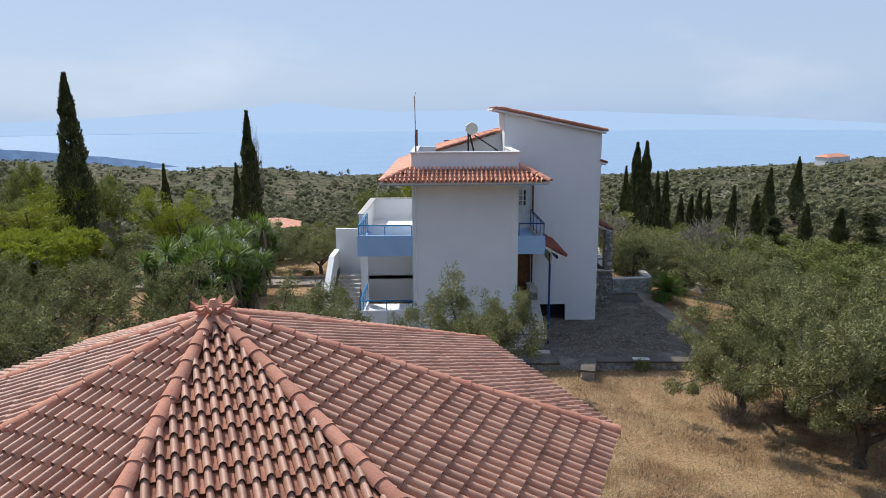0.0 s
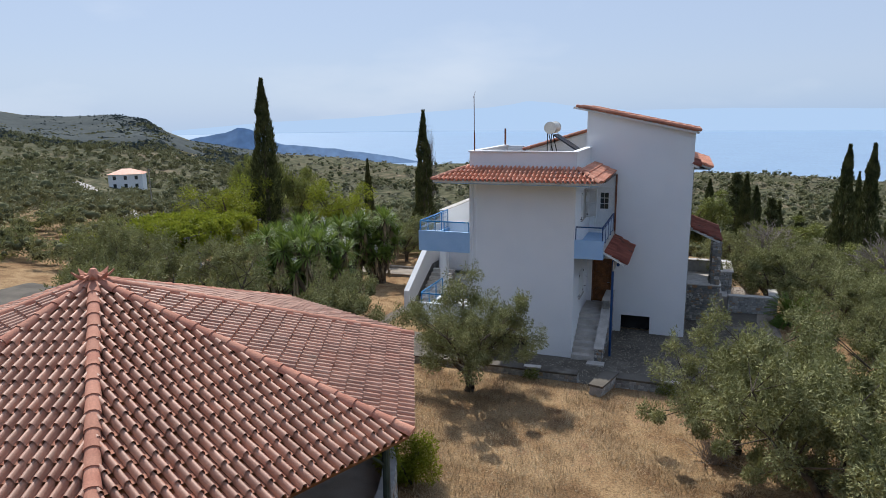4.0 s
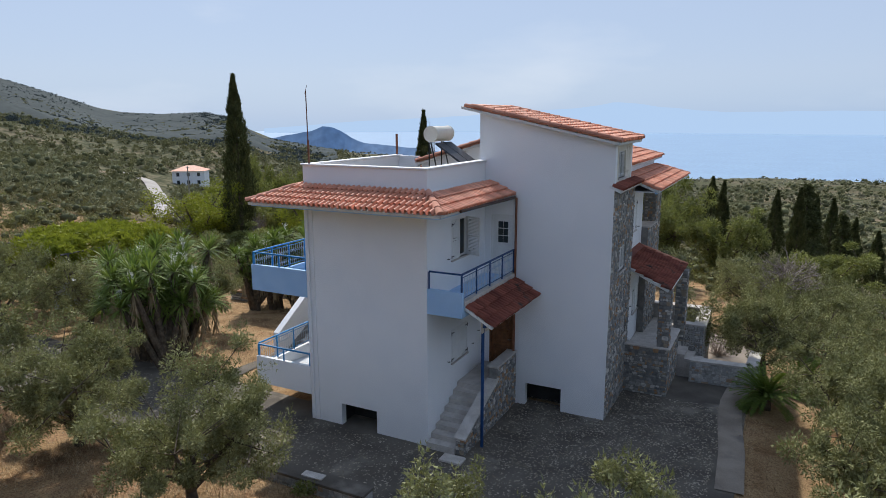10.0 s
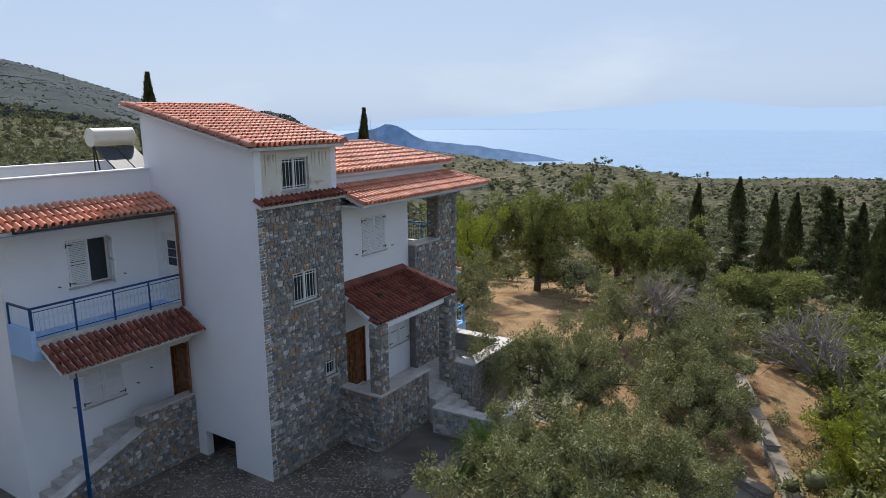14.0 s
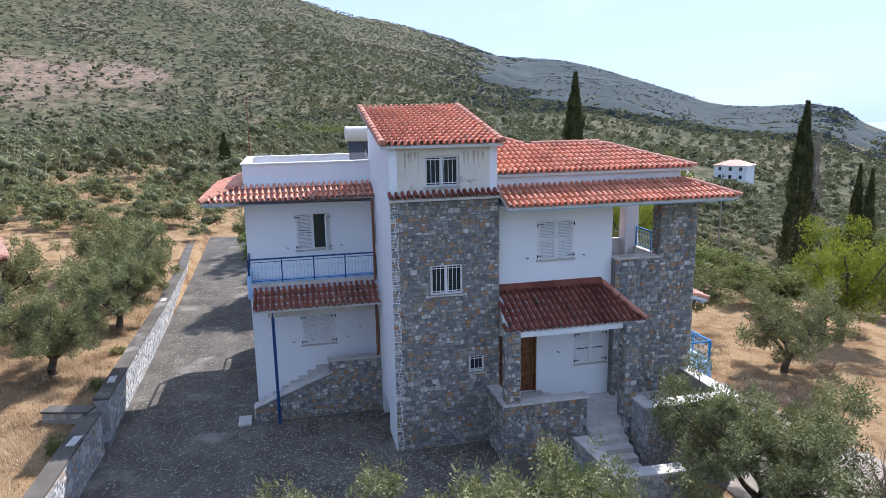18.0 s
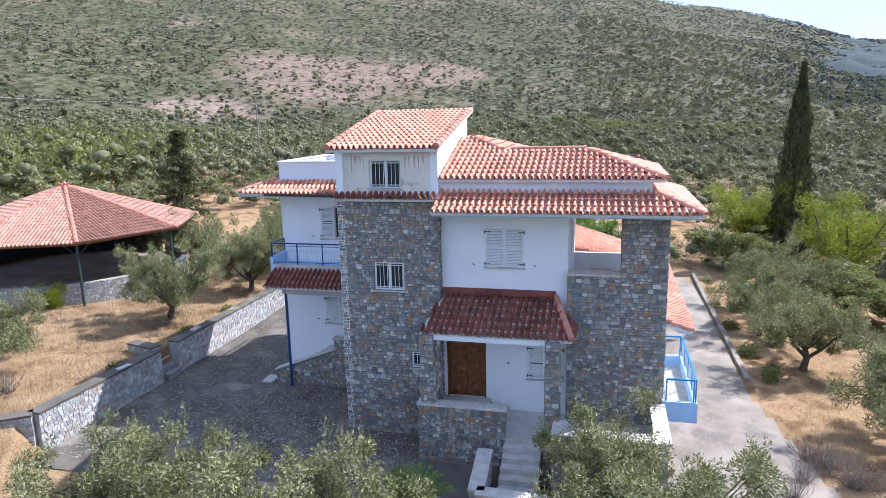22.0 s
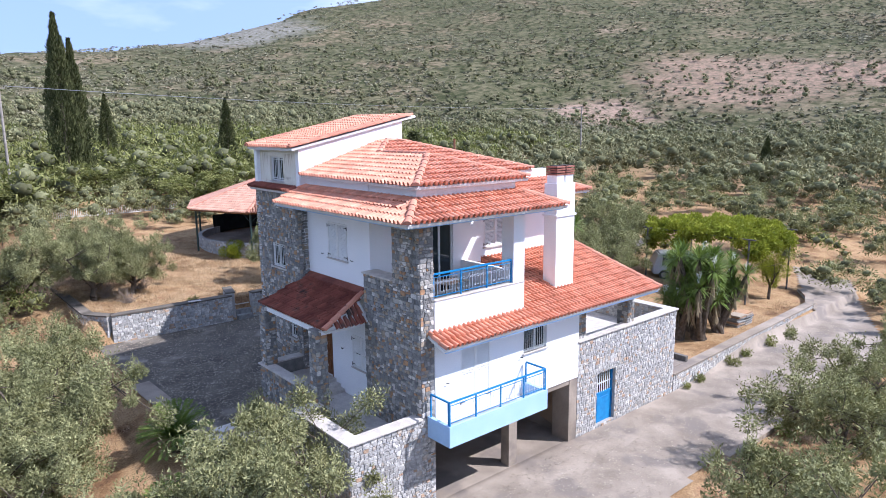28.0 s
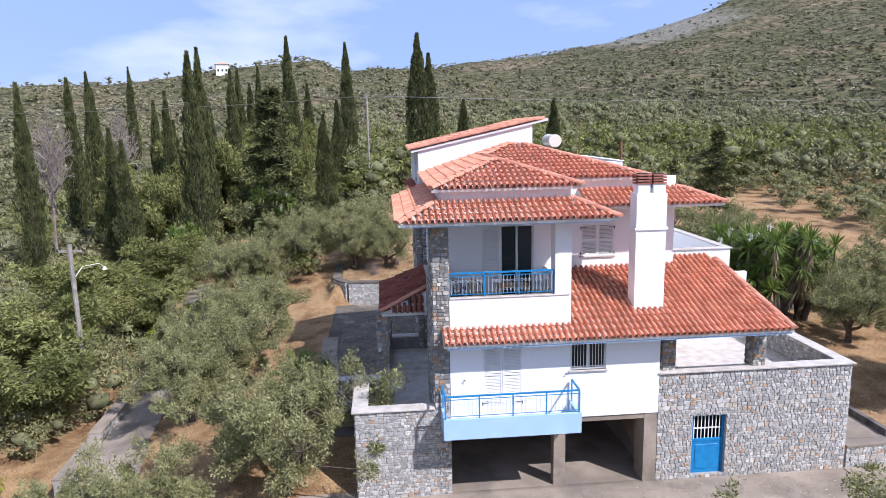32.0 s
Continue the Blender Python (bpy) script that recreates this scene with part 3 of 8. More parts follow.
def slope(parent, p, keep=0, mat=None, clay=None):
    """A tiled plane. p: its corners in the world, the first two along the eave. The first keep tiles become pieces of their own."""
    p = [Vector(q) for q in p]
    u = (p[1] - p[0]).normalized()
    n = (p[1] - p[0]).cross(p[-1] - p[0]).normalized()
    if n.z < 0:
        n = -n
        u = -u
        p = [p[1], p[0], *p[:1:-1]]
    v = n.cross(u)
    poly = [((q - p[0]).dot(u), (q - p[0]).dot(v)) for q in p]
    rot = Matrix((u, v, n)).transposed()
    slab = part("roof_deck", prism(bmesh.new(), [q - n * 0.02 for q in p], -n * 0.09), mat or ROOF_UNDER, parent)
    places = tile_rows(p[0], u, v, n, poly)
    rng = random.Random(len(places))
    tv, tf = tile_verts()
    vs, fs = [], []
    for k, (a, b) in enumerate(places):
        o = p[0] + u * (a + rng.uniform(-0.006, 0.006)) + v * (b + rng.uniform(-0.01, 0.01)) + n * rng.uniform(0, 0.008)
        if k < keep:
            t = new("roof_tile", TILE_ME[(clay or TILE).name])
            t.parent = slab
            t.matrix_parent_inverse = Matrix.Identity(4)
            t.matrix_basis = Matrix.Translation(o) @ rot.to_4x4()
        else:
            s = len(vs)
            vs += [tuple(o + rot @ Vector(q)) for q in tv]
            fs += [tuple(i + s for i in f) for f in tf]
    if fs:
        me = bpy.data.meshes.new("roof_tiles")
        me.from_pydata(vs, [], fs)
        me.materials.append(clay or TILE)
        me.materials.append(PAN_DUST_SHADE)
        me.polygons.foreach_set("material_index", [int(i % 14 == 6) for i in range(len(fs))])
        me.polygons.foreach_set("use_smooth", [i % 14 < 7 for i in range(len(fs))])
        part("roof_tiles", me, None, slab, "", "stuff")
    return slab


def ridge(parent, a, b, r=0.13, step=0.42, lift=0.04):
    """A line of half-round cover tiles from a, low, to b, each lapping the one below."""
    a, b = Vector(a), Vector(b)
    d = (b - a).normalized()
    side = d.cross(Vector((0, 0, 1))).normalized()
    up = side.cross(d)
    vs, fs = [], []
    for k in range(max(1, int((b - a).length / step))):
        o = a + d * (k * step) + up * lift
        s = len(vs)
        for t, rr in ((-0.04, r * 1.08), (0.05, r * 1.02), (step, r * 0.86)):
            for i in range(9):
                an = math.pi * i / 8
                vs.append(tuple(o + d * t + side * (math.cos(an) * rr) + up * (math.sin(an) * rr * 0.85)))
        fs += [(s + q * 9 + i, s + q * 9 + i + 1, s + q * 9 + 10 + i, s + q * 9 + 9 + i) for q in range(2) for i in range(8)]
        vs += vs[s:s + 9]
        fs.append(tuple(s + 27 + i for i in range(9)))
    me = bpy.data.meshes.new("ridge_tiles")
    me.from_pydata(vs, [], fs)
    me.polygons.foreach_set("use_smooth", [len(f) == 4 for f in fs])
    me.materials.append(RIDGE)
    return part("ridge_tiles", me, None, parent)


WEATHERED_STONE = surf("stained_concrete", (0.07, 0.065, 0.06), (0.17, 0.155, 0.14), 3.0, 0.95, 0.3, 30)
ROOF_UNDER = surf("roof_soffit", (0.66, 0.66, 0.64), (0.76, 0.76, 0.74), 2.0, 0.85, 0.1, 30)
RIDGE = surf("ridge_tile_clay", (0.46, 0.19, 0.125), (0.60, 0.29, 0.195), 1.5, 0.85, 0.3, 35, rnd=0.12)

# ---- stone facing ----
def cut(poly, px, py, nx, ny):
    """The part of a convex outline on the near side of a line through (px, py) whose normal points away."""
    out = []
    for (x0, y0), (x1, y1) in zip(poly, poly[1:] + poly[:1]):
        d0, d1 = (x0 - px) * nx + (y0 - py) * ny, (x1 - px) * nx + (y1 - py) * ny
        if d0 <= 0:
            out.append((x0, y0))
        if d0 * d1 < 0:
            k = d0 / (d0 - d1)
            out.append((x0 + (x1 - x0) * k, y0 + (y1 - y0) * k))
    return out


def rubble(w, h, rng, size, holes):
    """Outlines of squared rubble in wavering courses that fill a w by h face and leave its holes free."""
    ys = [0.0]
    while ys[-1] < h:
        ys.append(ys[-1] + rng.choice((0.08, 0.10, 0.12, 0.14, 0.17)) * size)
    ys = [y * h / ys[-1] for y in ys]
    ph = rng.uniform(0, 90)
    last = len(ys) - 1
    line = lambda k, u: ys[k] if k in (0, last) else ys[k] + 0.032 * noise.noise((u * 2.6, k * 3.7, ph)) + 0.014 * noise.noise((u * 9.0, k * 5.1, ph))
    cells = []
    for k in range(last):
        x, lean = 0.0, 0.0
        while x < w - 1e-6:
            rw = (ys[k + 1] - ys[k]) * rng.uniform(0.7, 1.65)
            nx = x + rw if w - x - rw > 0.09 * size else w
            nl = 0.0 if nx == w else rng.uniform(-0.028, 0.028)
            a, b, c, d = (x + lean, line(k, x)), (nx + nl, line(k, nx)), (nx - nl, line(k + 1, nx)), (x - lean, line(k + 1, x))
            if ys[k + 1] - ys[k] > 0.13 * size and rng.random() < 0.3:
                q = rng.uniform(0.4, 0.6)
                e, f = (a[0] + (d[0] - a[0]) * q, a[1] + (d[1] - a[1]) * q), (b[0] + (c[0] - b[0]) * q, b[1] + (c[1] - b[1]) * q + rng.uniform(-0.015, 0.015))
                cells += [[a, b, f, e], [e, f, c, d]]
            else:
                cells.append([a, b, c, d])
            x, lean = nx, nl
    out = []
    for poly in cells:
        x, y = sum(p[0] for p in poly) / 4, sum(p[1] for p in poly) / 4
        for a, b, e, d in holes:
            if poly and a - 0.4 < x < e + 0.4 and b - 0.4 < y < d + 0.4:
                gap = [(a - x, (a, y, 1, 0)), (x - e, (e, y, -1, 0)), (b - y, (x, b, 0, 1)), (y - d, (x, d, 0, -1))]
                far_side = max(gap)
                poly = cut(poly, *far_side[1]) if far_side[0] > -0.05 else []
        if len(poly) > 2:
            out.append(poly)
    return out


def stone_rings(poly, rng, fine):
    """One fitted stone: its outline drawn in by half a joint, the corners knocked off, and a smaller, uneven face in front."""
    cx, cy = sum(p[0] for p in poly) / len(poly), sum(p[1] for p in poly) / len(poly)
    area = abs(sum(x0 * y1 - x1 * y0 for (x0, y0), (x1, y1) in zip(poly, poly[1:] + poly[:1]))) / 2
    if area < 0.0016:
        return None
    k = 1 - rng.uniform(0.011, 0.021) / math.sqrt(area)
    ring = [((x - cx) * k, (y - cy) * k) for x, y in poly]
    if fine:
        chopped = []
        n = len(ring)
        for i in range(n):
            (xp, yp), (x, y), (xn, yn) = ring[i - 1], ring[i], ring[(i + 1) % n]
            a, b = rng.uniform(0.07, 0.26), rng.uniform(0.07, 0.26)
            chopped += [(x + (xp - x) * a, y + (yp - y) * a), (x + (xn - x) * b, y + (yn - y) * b)]
        ring = chopped
    n = len(ring)
    deep, lean, tilt = rng.uniform(0.012, 0.036), rng.uniform(-0.07, 0.07), rng.uniform(-0.07, 0.07)
    v = [(x, y, 0.0) for x, y in ring] + [(x * 0.91, y * 0.91, deep + x * lean + y * tilt) for x, y in ring]
    f = [(i, (i + 1) % n, n + (i + 1) % n, n + i) for i in range(n)] + [tuple(range(n, 2 * n))]
    return cx, cy, v, f


def facing(parent, o, u, up, n, w, h, holes=(), keep=0, seed=1, size=1.0, top=None, mat=None):
    """Covers a w by h face with fitted rubble. holes: (u0, v0, u1, v1). top: the height of the face at u, where it is not level."""
    o, u, up, n = Vector(o), Vector(u).normalized(), Vector(up).normalized(), Vector(n).normalized()
    rng = random.Random(seed)
    vs, fs, made = [], [], 0
    basis = Matrix((u, up, n)).transposed()
    for poly in rubble(w, h, rng, size, holes):
        if top:
            lim = min(top(min(p[0] for p in poly)), top(max(p[0] for p in poly)))
            poly = cut(poly, 0, lim - 0.01, 0, 1)
            if len(poly) < 3:
                continue
        st = stone_rings(poly, rng, size < 1.1)
        if not st:
            continue
        cx, cy, v, f = st
        at = o + u * cx + up * cy + n * 0.001
        if made < keep:
            me = bpy.data.meshes.new("stone")
            me.from_pydata(v, [], f)
            me.materials.append(mat)
            t = new("stone", me)
            t.parent = parent
            t.matrix_basis = Matrix.Translation(at) @ basis.to_4x4()
            made += 1
        else:
            s = len(vs)
            vs += [tuple(at + basis @ Vector(q)) for q in v]
            fs += [tuple(i + s for i in q) for q in f]
    if vs:
        me = bpy.data.meshes.new("stone_facing")
        me.from_pydata(vs, [], fs)
        me.materials.append(mat)
        part("stone_facing", me, None, parent, "", "stuff")


FACES = []      # stone facings are laid at the end of the file


def face_x(parent, x, y0, y1, z0, z1, side=1, holes=(), keep=0, top=None):
    """A facing on a wall that runs along y, looking to +x (side 1) or -x."""
    if side > 0:
        FACES.append((parent, (x, y0, z0), (0, 1, 0), (0, 0, 1), (1, 0, 0), y1 - y0, z1 - z0, [(a - y0, b - z0, c - y0, d - z0) for a, b, c, d in holes], keep, top and (lambda u: top(y0 + u) - z0)))
    else:
        FACES.append((parent, (x, y1, z0), (0, -1, 0), (0, 0, 1), (-1, 0, 0), y1 - y0, z1 - z0, [(y1 - c, b - z0, y1 - a, d - z0) for a, b, c, d in holes], keep, top and (lambda u: top(y1 - u) - z0)))


def face_y(parent, y, x0, x1, z0, z1, side=1, holes=(), keep=0, top=None):
    if side > 0:
        FACES.append((parent, (x1, y, z0), (-1, 0, 0), (0, 0, 1), (0, 1, 0), x1 - x0, z1 - z0, [(x1 - c, b - z0, x1 - a, d - z0) for a, b, c, d in holes], keep, top and (lambda u: top(x1 - u) - z0)))
    else:
        FACES.append((parent, (x0, y, z0), (1, 0, 0), (0, 0, 1), (0, -1, 0), x1 - x0, z1 - z0, [(a - x0, b - z0, c - x0, d - z0) for a, b, c, d in holes], keep, top and (lambda u: top(x0 + u) - z0)))


# ---- windows, doors, rails ----
def frame_of(o, u, n):
    """A turn that lays local x along u, y along n (outwards) and z up, at o."""
    return Matrix.Translation(o) @ Matrix((Vector(u), Vector(n), Vector((0, 0, 1)))).transposed().to_4x4()


def moved(bm, m):
    bm.transform(m)
    if m.determinant() < 0:
        bmesh.ops.reverse_faces(bm, faces=bm.faces[:])
    return bm


SLAT = {}


def shutter(parent, m, w, h):
    """A louvred leaf, its hinge at the origin of m; the frame is the part and each slat a piece of it."""
    bm = bmesh.new()
    box(bm, 0, -0.02, 0, 0.06, 0.02, h)
    box(bm, w - 0.06, -0.02, 0, w, 0.02, h)
    for z in (0, h * 0.5 - 0.03, h - 0.06):
        box(bm, 0.06, -0.02, z, w - 0.06, 0.02, z + 0.06)
    bmesh.ops.remove_doubles(bm, verts=bm.verts[:], dist=0.0005)
    sh = part("shutter", moved(bm, m), SHUTTER, parent)
    key = round(w, 3)
    if key not in SLAT:
        SLAT[key] = mesh_of("slat", prism(bmesh.new(), [(0.06, -0.016, 0.036), (w - 0.06, -0.016, 0.036), (w - 0.06, 0.012, 0.0), (0.06, 0.012, 0.0)], (0, 0.004, 0.003)), SHUTTER)
    z = 0.075
    while z < h - 0.09:
        if abs(z + 0.02 - h * 0.5) > 0.05:
            t = new("slat", SLAT[key])
            t.parent = sh
            t.matrix_basis = m @ Matrix.Translation((0, 0, z))
        z += 0.05
    return sh


def hinge_bm(w, z):
    bm = bmesh.new()
    box(bm, 0, 0.02, z, w * 0.28, 0.028, z + 0.025)
    box(bm, -0.03, 0.015, z - 0.06, 0.0, 0.03, z + 0.06)
    return bm


IRON = surf("black_iron", (0.02, 0.02, 0.02), (0.04, 0.04, 0.04), 5.0, 0.6, 0.05)


def window(parent, o, u, n, w, h, leaves=2, shutters=True, open_right=0.0, bars=0, sill=True, deep=0.12, panes=(1, 1), frame_mat=None):
    """A window in an opening whose low corner is o; u runs along the wall and n outwards."""
    m = frame_of(o, u, n)
    fm = frame_mat or SHUTTER
    t = 0.055
    bm = bmesh.new()
    for a, b, c, d in ((0, 0, t, h), (w - t, 0, w, h), (t, 0, w - t, t), (t, h - t, w - t, h)):
        box(bm, a, -deep, b, c, -deep + 0.06, d)
    lw = (w - 2 * t) / leaves
    for k in range(1, leaves):
        box(bm, t + k * lw - 0.035, -deep - 0.005, t, t + k * lw + 0.035, -deep + 0.065, h - t)
    win = part("window", moved(bm, m), fm, parent)
    for k in range(leaves):
        part("pane", moved(boxes((t + k * lw, -deep - 0.03, t, t + (k + 1) * lw, -deep + 0.02, h - t)), m), GLASS, win)
    if shutters:
        lw = w / 2
        for k in (0, 1):
            hinges = [hinge_bm(lw, 0.1), hinge_bm(lw, h - 0.15)]
            turn = Matrix.Translation((0, 0.0, 0.005)) if k == 0 else Matrix.Translation((w, 0.0, 0.005)) @ Matrix.Diagonal((-1, 1, 1, 1)) @ Matrix.Rotation(radians(open_right), 4, 'Z')
            shutter(parent, m @ turn, lw - 0.004, h - 0.01)
            for hb in hinges:
                part("shutter_hinge", moved(hb, m @ turn), IRON, win)
    for k in range(bars):
        bm = bmesh.new()
        x = w * (k + 0.5) / bars
        tube(bm, (x, -0.03, 0.02), (x, -0.03, h - 0.02), 0.009, 6)
        part("grille_bar", moved(bm, m), fm, win)
    if bars:
        for z in (0.1, h - 0.12):
            part("grille_rail", moved(boxes((0, -0.042, z, w, -0.03, z + 0.025)), m), fm, win)
    if sill:
        part("sill", moved(boxes((-0.06, -0.1, -0.05, w + 0.06, 0.07, 0.0), bevel=0.006), m), MARBLE, win)
    return win


def wall_catch(parent, p, n):
    """The small iron catch that holds an open shutter back."""
    p, n = Vector(p), Vector(n)
    bm = bmesh.new()
    tube(bm, p, p + n * 0.09, 0.012, 6)
    side = n.cross(Vector((0, 0, 1)))
    tube(bm, p + n * 0.08 - side * 0.05, p + n * 0.08 + side * 0.05 + Vector((0, 0, 0.03)), 0.012, 6)
    part("shutter_catch", bm, IRON, parent)


def baluster_me():
    bm = bmesh.new()
    tube(bm, (0, 0, 0), (0, 0, 1), 0.007, 5)
    for z, r in ((0.72, 0.045), (0.22, 0.03)):
        k = 10
        for i in range(k):
            a, b = 2 * math.pi * i / k, 2 * math.pi * (i + 1) / k
            tube(bm, (math.cos(a) * r, 0, z + math.sin(a) * r * 1.5), (math.cos(b) * r, 0, z + math.sin(b) * r * 1.5), 0.006, 4)
    return bm


BAL = {}


def railing(parent, pts, h=0.8, mat=None, gap=0.12, foot=0.08, fill=True, posts=1.05, infill=None):
    """A painted metal railing along a line of points at floor level."""
    mat = mat or BLUEMETAL
    pts = [Vector(p) for p in pts]
    rail = None
    infill = infill or PALEMETAL
    if infill.name not in BAL:
        BAL[infill.name] = mesh_of("baluster", baluster_me(), infill)
    for a, b in zip(pts, pts[1:]):
        d = (b - a)
        ln = d.length
        d.normalize()
        z = Vector((0, 0, 1))
        bm = bmesh.new()
        s = d.cross(z) * 0.025
        for hh, th in ((h, 0.05),):
            q = [a + z * hh - s, b + z * hh - s, b + z * hh + s, a + z * hh + s]
            prism(bm, q, z * th)
        rail = part("railing", bm, mat, parent, "blue painted metal railing")
        if fill:
            bm = bmesh.new()
            for hh in (foot, h - 0.09):
                q = [a + z * hh - s * 0.4, b + z * hh - s * 0.4, b + z * hh + s * 0.4, a + z * hh + s * 0.4]
                prism(bm, q, z * 0.02)
            part("rail_bar", bm, mat, rail)
        k = max(1, round(ln / posts))
        for i in range(k + 1):
            p = a + d * (ln * i / k)
            part("post", boxes((p.x - 0.02, p.y - 0.02, p.z, p.x + 0.02, p.y + 0.02, p.z + h - 0.002)), mat, rail)
        if fill:
            for i in range(int(ln / gap)):
                p = a + d * (gap * (i + 0.5))
                t = new("baluster", BAL[infill.name])
                t.parent = rail
                t.matrix_basis = Matrix.Translation(p + z * foot) @ Matrix.Rotation(math.atan2(d.y, d.x), 4, 'Z') @ Matrix.Diagonal((1, 1, h - 0.09 - foot, 1))
    return rail


def coping(parent, x0, y0, x1, y1, z, mat=None, t=0.06, name="coping"):
    return part(name, boxes((x0, y0, z, x1, y1, z + t), bevel=0.008), mat or MARBLE, parent)


# ---- the house ----
house = thing("house", 2.5, 38.0, 0.0, "white villa with grey stone tower and red clay tile roofs", "house")
# south block
part("wall", wall_y(-2.0, 2.75, 30.0, 30.25, -1.6, 8.45, [(-0.71, 0.0, 0.75, 0.84)]), WHITE, house)
for row in ((-2.003, 29.97, -1.2, -1.66, 30.0, 7.9), (2.41, 29.97, -1.2, 2.753, 30.0, 7.9)):
    part("wall", boxes(row), WHITE, house)
part("wall", wall_x(2.5, 2.75, 30.25, 34.5, -1.6, 8.45, [(31.73, 6.0, 32.95, 7.35), (31.73, 2.35, 32.98, 3.55)]), WHITE, house)
part("wall", wall_x(-2.0, -1.75, 30.25, 41.55, -1.6, 8.45, [(31.2, 4.7, 33.0, 6.9)]), WHITE, house)
for row in ((-2.0, 30.0, 8.45, 2.75, 30.2, 9.16), (2.55, 30.2, 8.45, 2.75, 34.5, 9.16), (-2.0, 30.2, 8.45, -1.8, 36.2, 9.16), (-1.8, 36.0, 8.45, -0.9, 36.2, 9.16)):
    part("parapet", boxes(row), WHITE, house)
for c in ((-2.06, 29.94, 2.81, 30.24), (2.51, 30.24, 2.81, 34.5), (-2.06, 30.24, -1.76, 36.24)):
    coping(house, c[0], c[1], c[2], c[3], 9.16, WHITE, 0.05)
part("flat_roof", boxes((-1.8, 30.2, 8.3, 2.55, 36.0, 8.5)), CONCRETE, house)
# An added near-black box stands for the unlit space behind the opening.
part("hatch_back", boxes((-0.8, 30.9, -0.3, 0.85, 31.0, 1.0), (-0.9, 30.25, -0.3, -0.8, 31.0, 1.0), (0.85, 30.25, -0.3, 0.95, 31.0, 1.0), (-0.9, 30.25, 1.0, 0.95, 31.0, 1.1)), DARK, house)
# tower
tb = bmesh.new()
for a, b, z0 in ((2.53, 3.0, -1.6), (3.0, 3.95, 3.72), (3.95, 4.47, -1.6), (4.47, 5.86, 0.91), (5.86, 7.46, -1.6)):
    top = lambda x: 10.98 - (x - 2.53) * 0.2155
    if a == 3.0:
        prism(tb, [(a, 34.5, 3.72), (b, 34.5, 3.72), (b, 34.5, 5.08), (a, 34.5, 5.08)], (0, 0.25, 0))
        z0 = 7.25
        prism(tb, [(a, 34.5, -1.6), (b, 34.5, -1.6), (b, 34.5, 1.5), (a, 34.5, 1.5)], (0, 0.25, 0))
    if a == 4.47:
        prism(tb, [(a, 34.5, -1.6), (b, 34.5, -1.6), (b, 34.5, 0.0), (a, 34.5, 0.0)], (0, 0.25, 0))
    prism(tb, [(a, 34.5, z0), (b, 34.5, z0), (b, 34.5, top(b)), (a, 34.5, top(a))], (0, 0.25, 0))
bmesh.ops.remove_doubles(tb, verts=tb.verts[:], dist=0.001)
part("wall", tb, WHITE, house)
# Another added near-black box keeps the tower hatch dark.
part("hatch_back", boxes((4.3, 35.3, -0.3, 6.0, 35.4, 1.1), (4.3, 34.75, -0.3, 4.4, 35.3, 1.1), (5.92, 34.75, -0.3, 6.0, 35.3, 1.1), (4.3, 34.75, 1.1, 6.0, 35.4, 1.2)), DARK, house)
tb = bmesh.new()
prism(tb, [(2.53, 37.7, 4.0), (7.3, 37.7, 4.0), (7.3, 37.7, 9.88), (2.53, 37.7, 10.93)], (0, 0.25, 0))
part("wall", tb, WHITE, house)
W2 = (35.71, 5.2, 36.76, 6.16)
W3 = (36.93, 2.5, 37.45, 3.07)
tower = part("stone_wall", wall_x(7.2, 7.46, 34.75, 37.95, -1.6, 8.3, [W2, W3]), MORTAR, house, "grey limestone facing")
face_x(tower, 7.46, 34.5, 37.95, -1.2, 8.3, 1, [W2, W3], 300)
face_y(tower, 37.95, 7.05, 7.46, -1.2, 8.3, 1)
part("wall", wall_x(7.1, 7.32, 34.75, 37.7, 8.3, 9.9, [(35.63, 8.61, 36.72, 9.55)]), CREAM, house, "stained cream plaster")
part("wall", wall_x(2.53, 2.73, 34.75, 37.7, 7.5, 10.9), WHITE, house)
window(house, (7.3, 35.63, 8.61), (0, 1, 0), (1, 0, 0), 1.09, 0.94, shutters=False, bars=8)
window(house, (7.46, 35.71, 5.2), (0, 1, 0), (1, 0, 0), 1.05, 0.96, shutters=False, bars=8)
window(house, (7.46, 36.93, 2.5), (0, 1, 0), (1, 0, 0), 0.52, 0.57, leaves=1, shutters=False, bars=4)
for k in range(9):
    rs = random.Random(k + 40)
    y = (35.0, 35.12, 35.3, 35.42, 36.85, 36.98, 37.15, 37.3, 37.45)[k]
    w0, d0 = 0.03 + 0.06 * rs.random(), 0.25 + rs.random() * 0.55
    part("drip_stain", prism(bmesh.new(), [(7.3215, y, 9.68), (7.3215, y + w0, 9.68), (7.3215, y + w0 * 0.8, 9.68 - d0 * 0.6), (7.3215, y + w0 * 0.55, 9.68 - d0), (7.3215, y + w0 * 0.15, 9.68 - d0 * 0.5)], (0.0015, 0, 0)), surf("drip_stain", (0.40, 0.33, 0.24), (0.58, 0.51, 0.40), 9.0, 0.9, 0.0) if k == 0 else bpy.data.materials["drip_stain"], house)
# east front
DOOR, WG, WF = (38.08, 1.42, 39.42, 3.5), (40.83, 2.24, 41.98, 3.43), (39.43, 6.03, 40.69, 7.33)
part("wall", wall_x(6.8, 7.05, 37.95, 42.1, -1.6, 8.9, [DOOR, WF, WG]), WHITE, house)
window(house, (7.05, WF[0], WF[1]), (0, 1, 0), (1, 0, 0), 1.26, 1.3)
window(house, (7.05, WG[0], WG[1]), (0, 1, 0), (1, 0, 0), 1.15, 1.19)
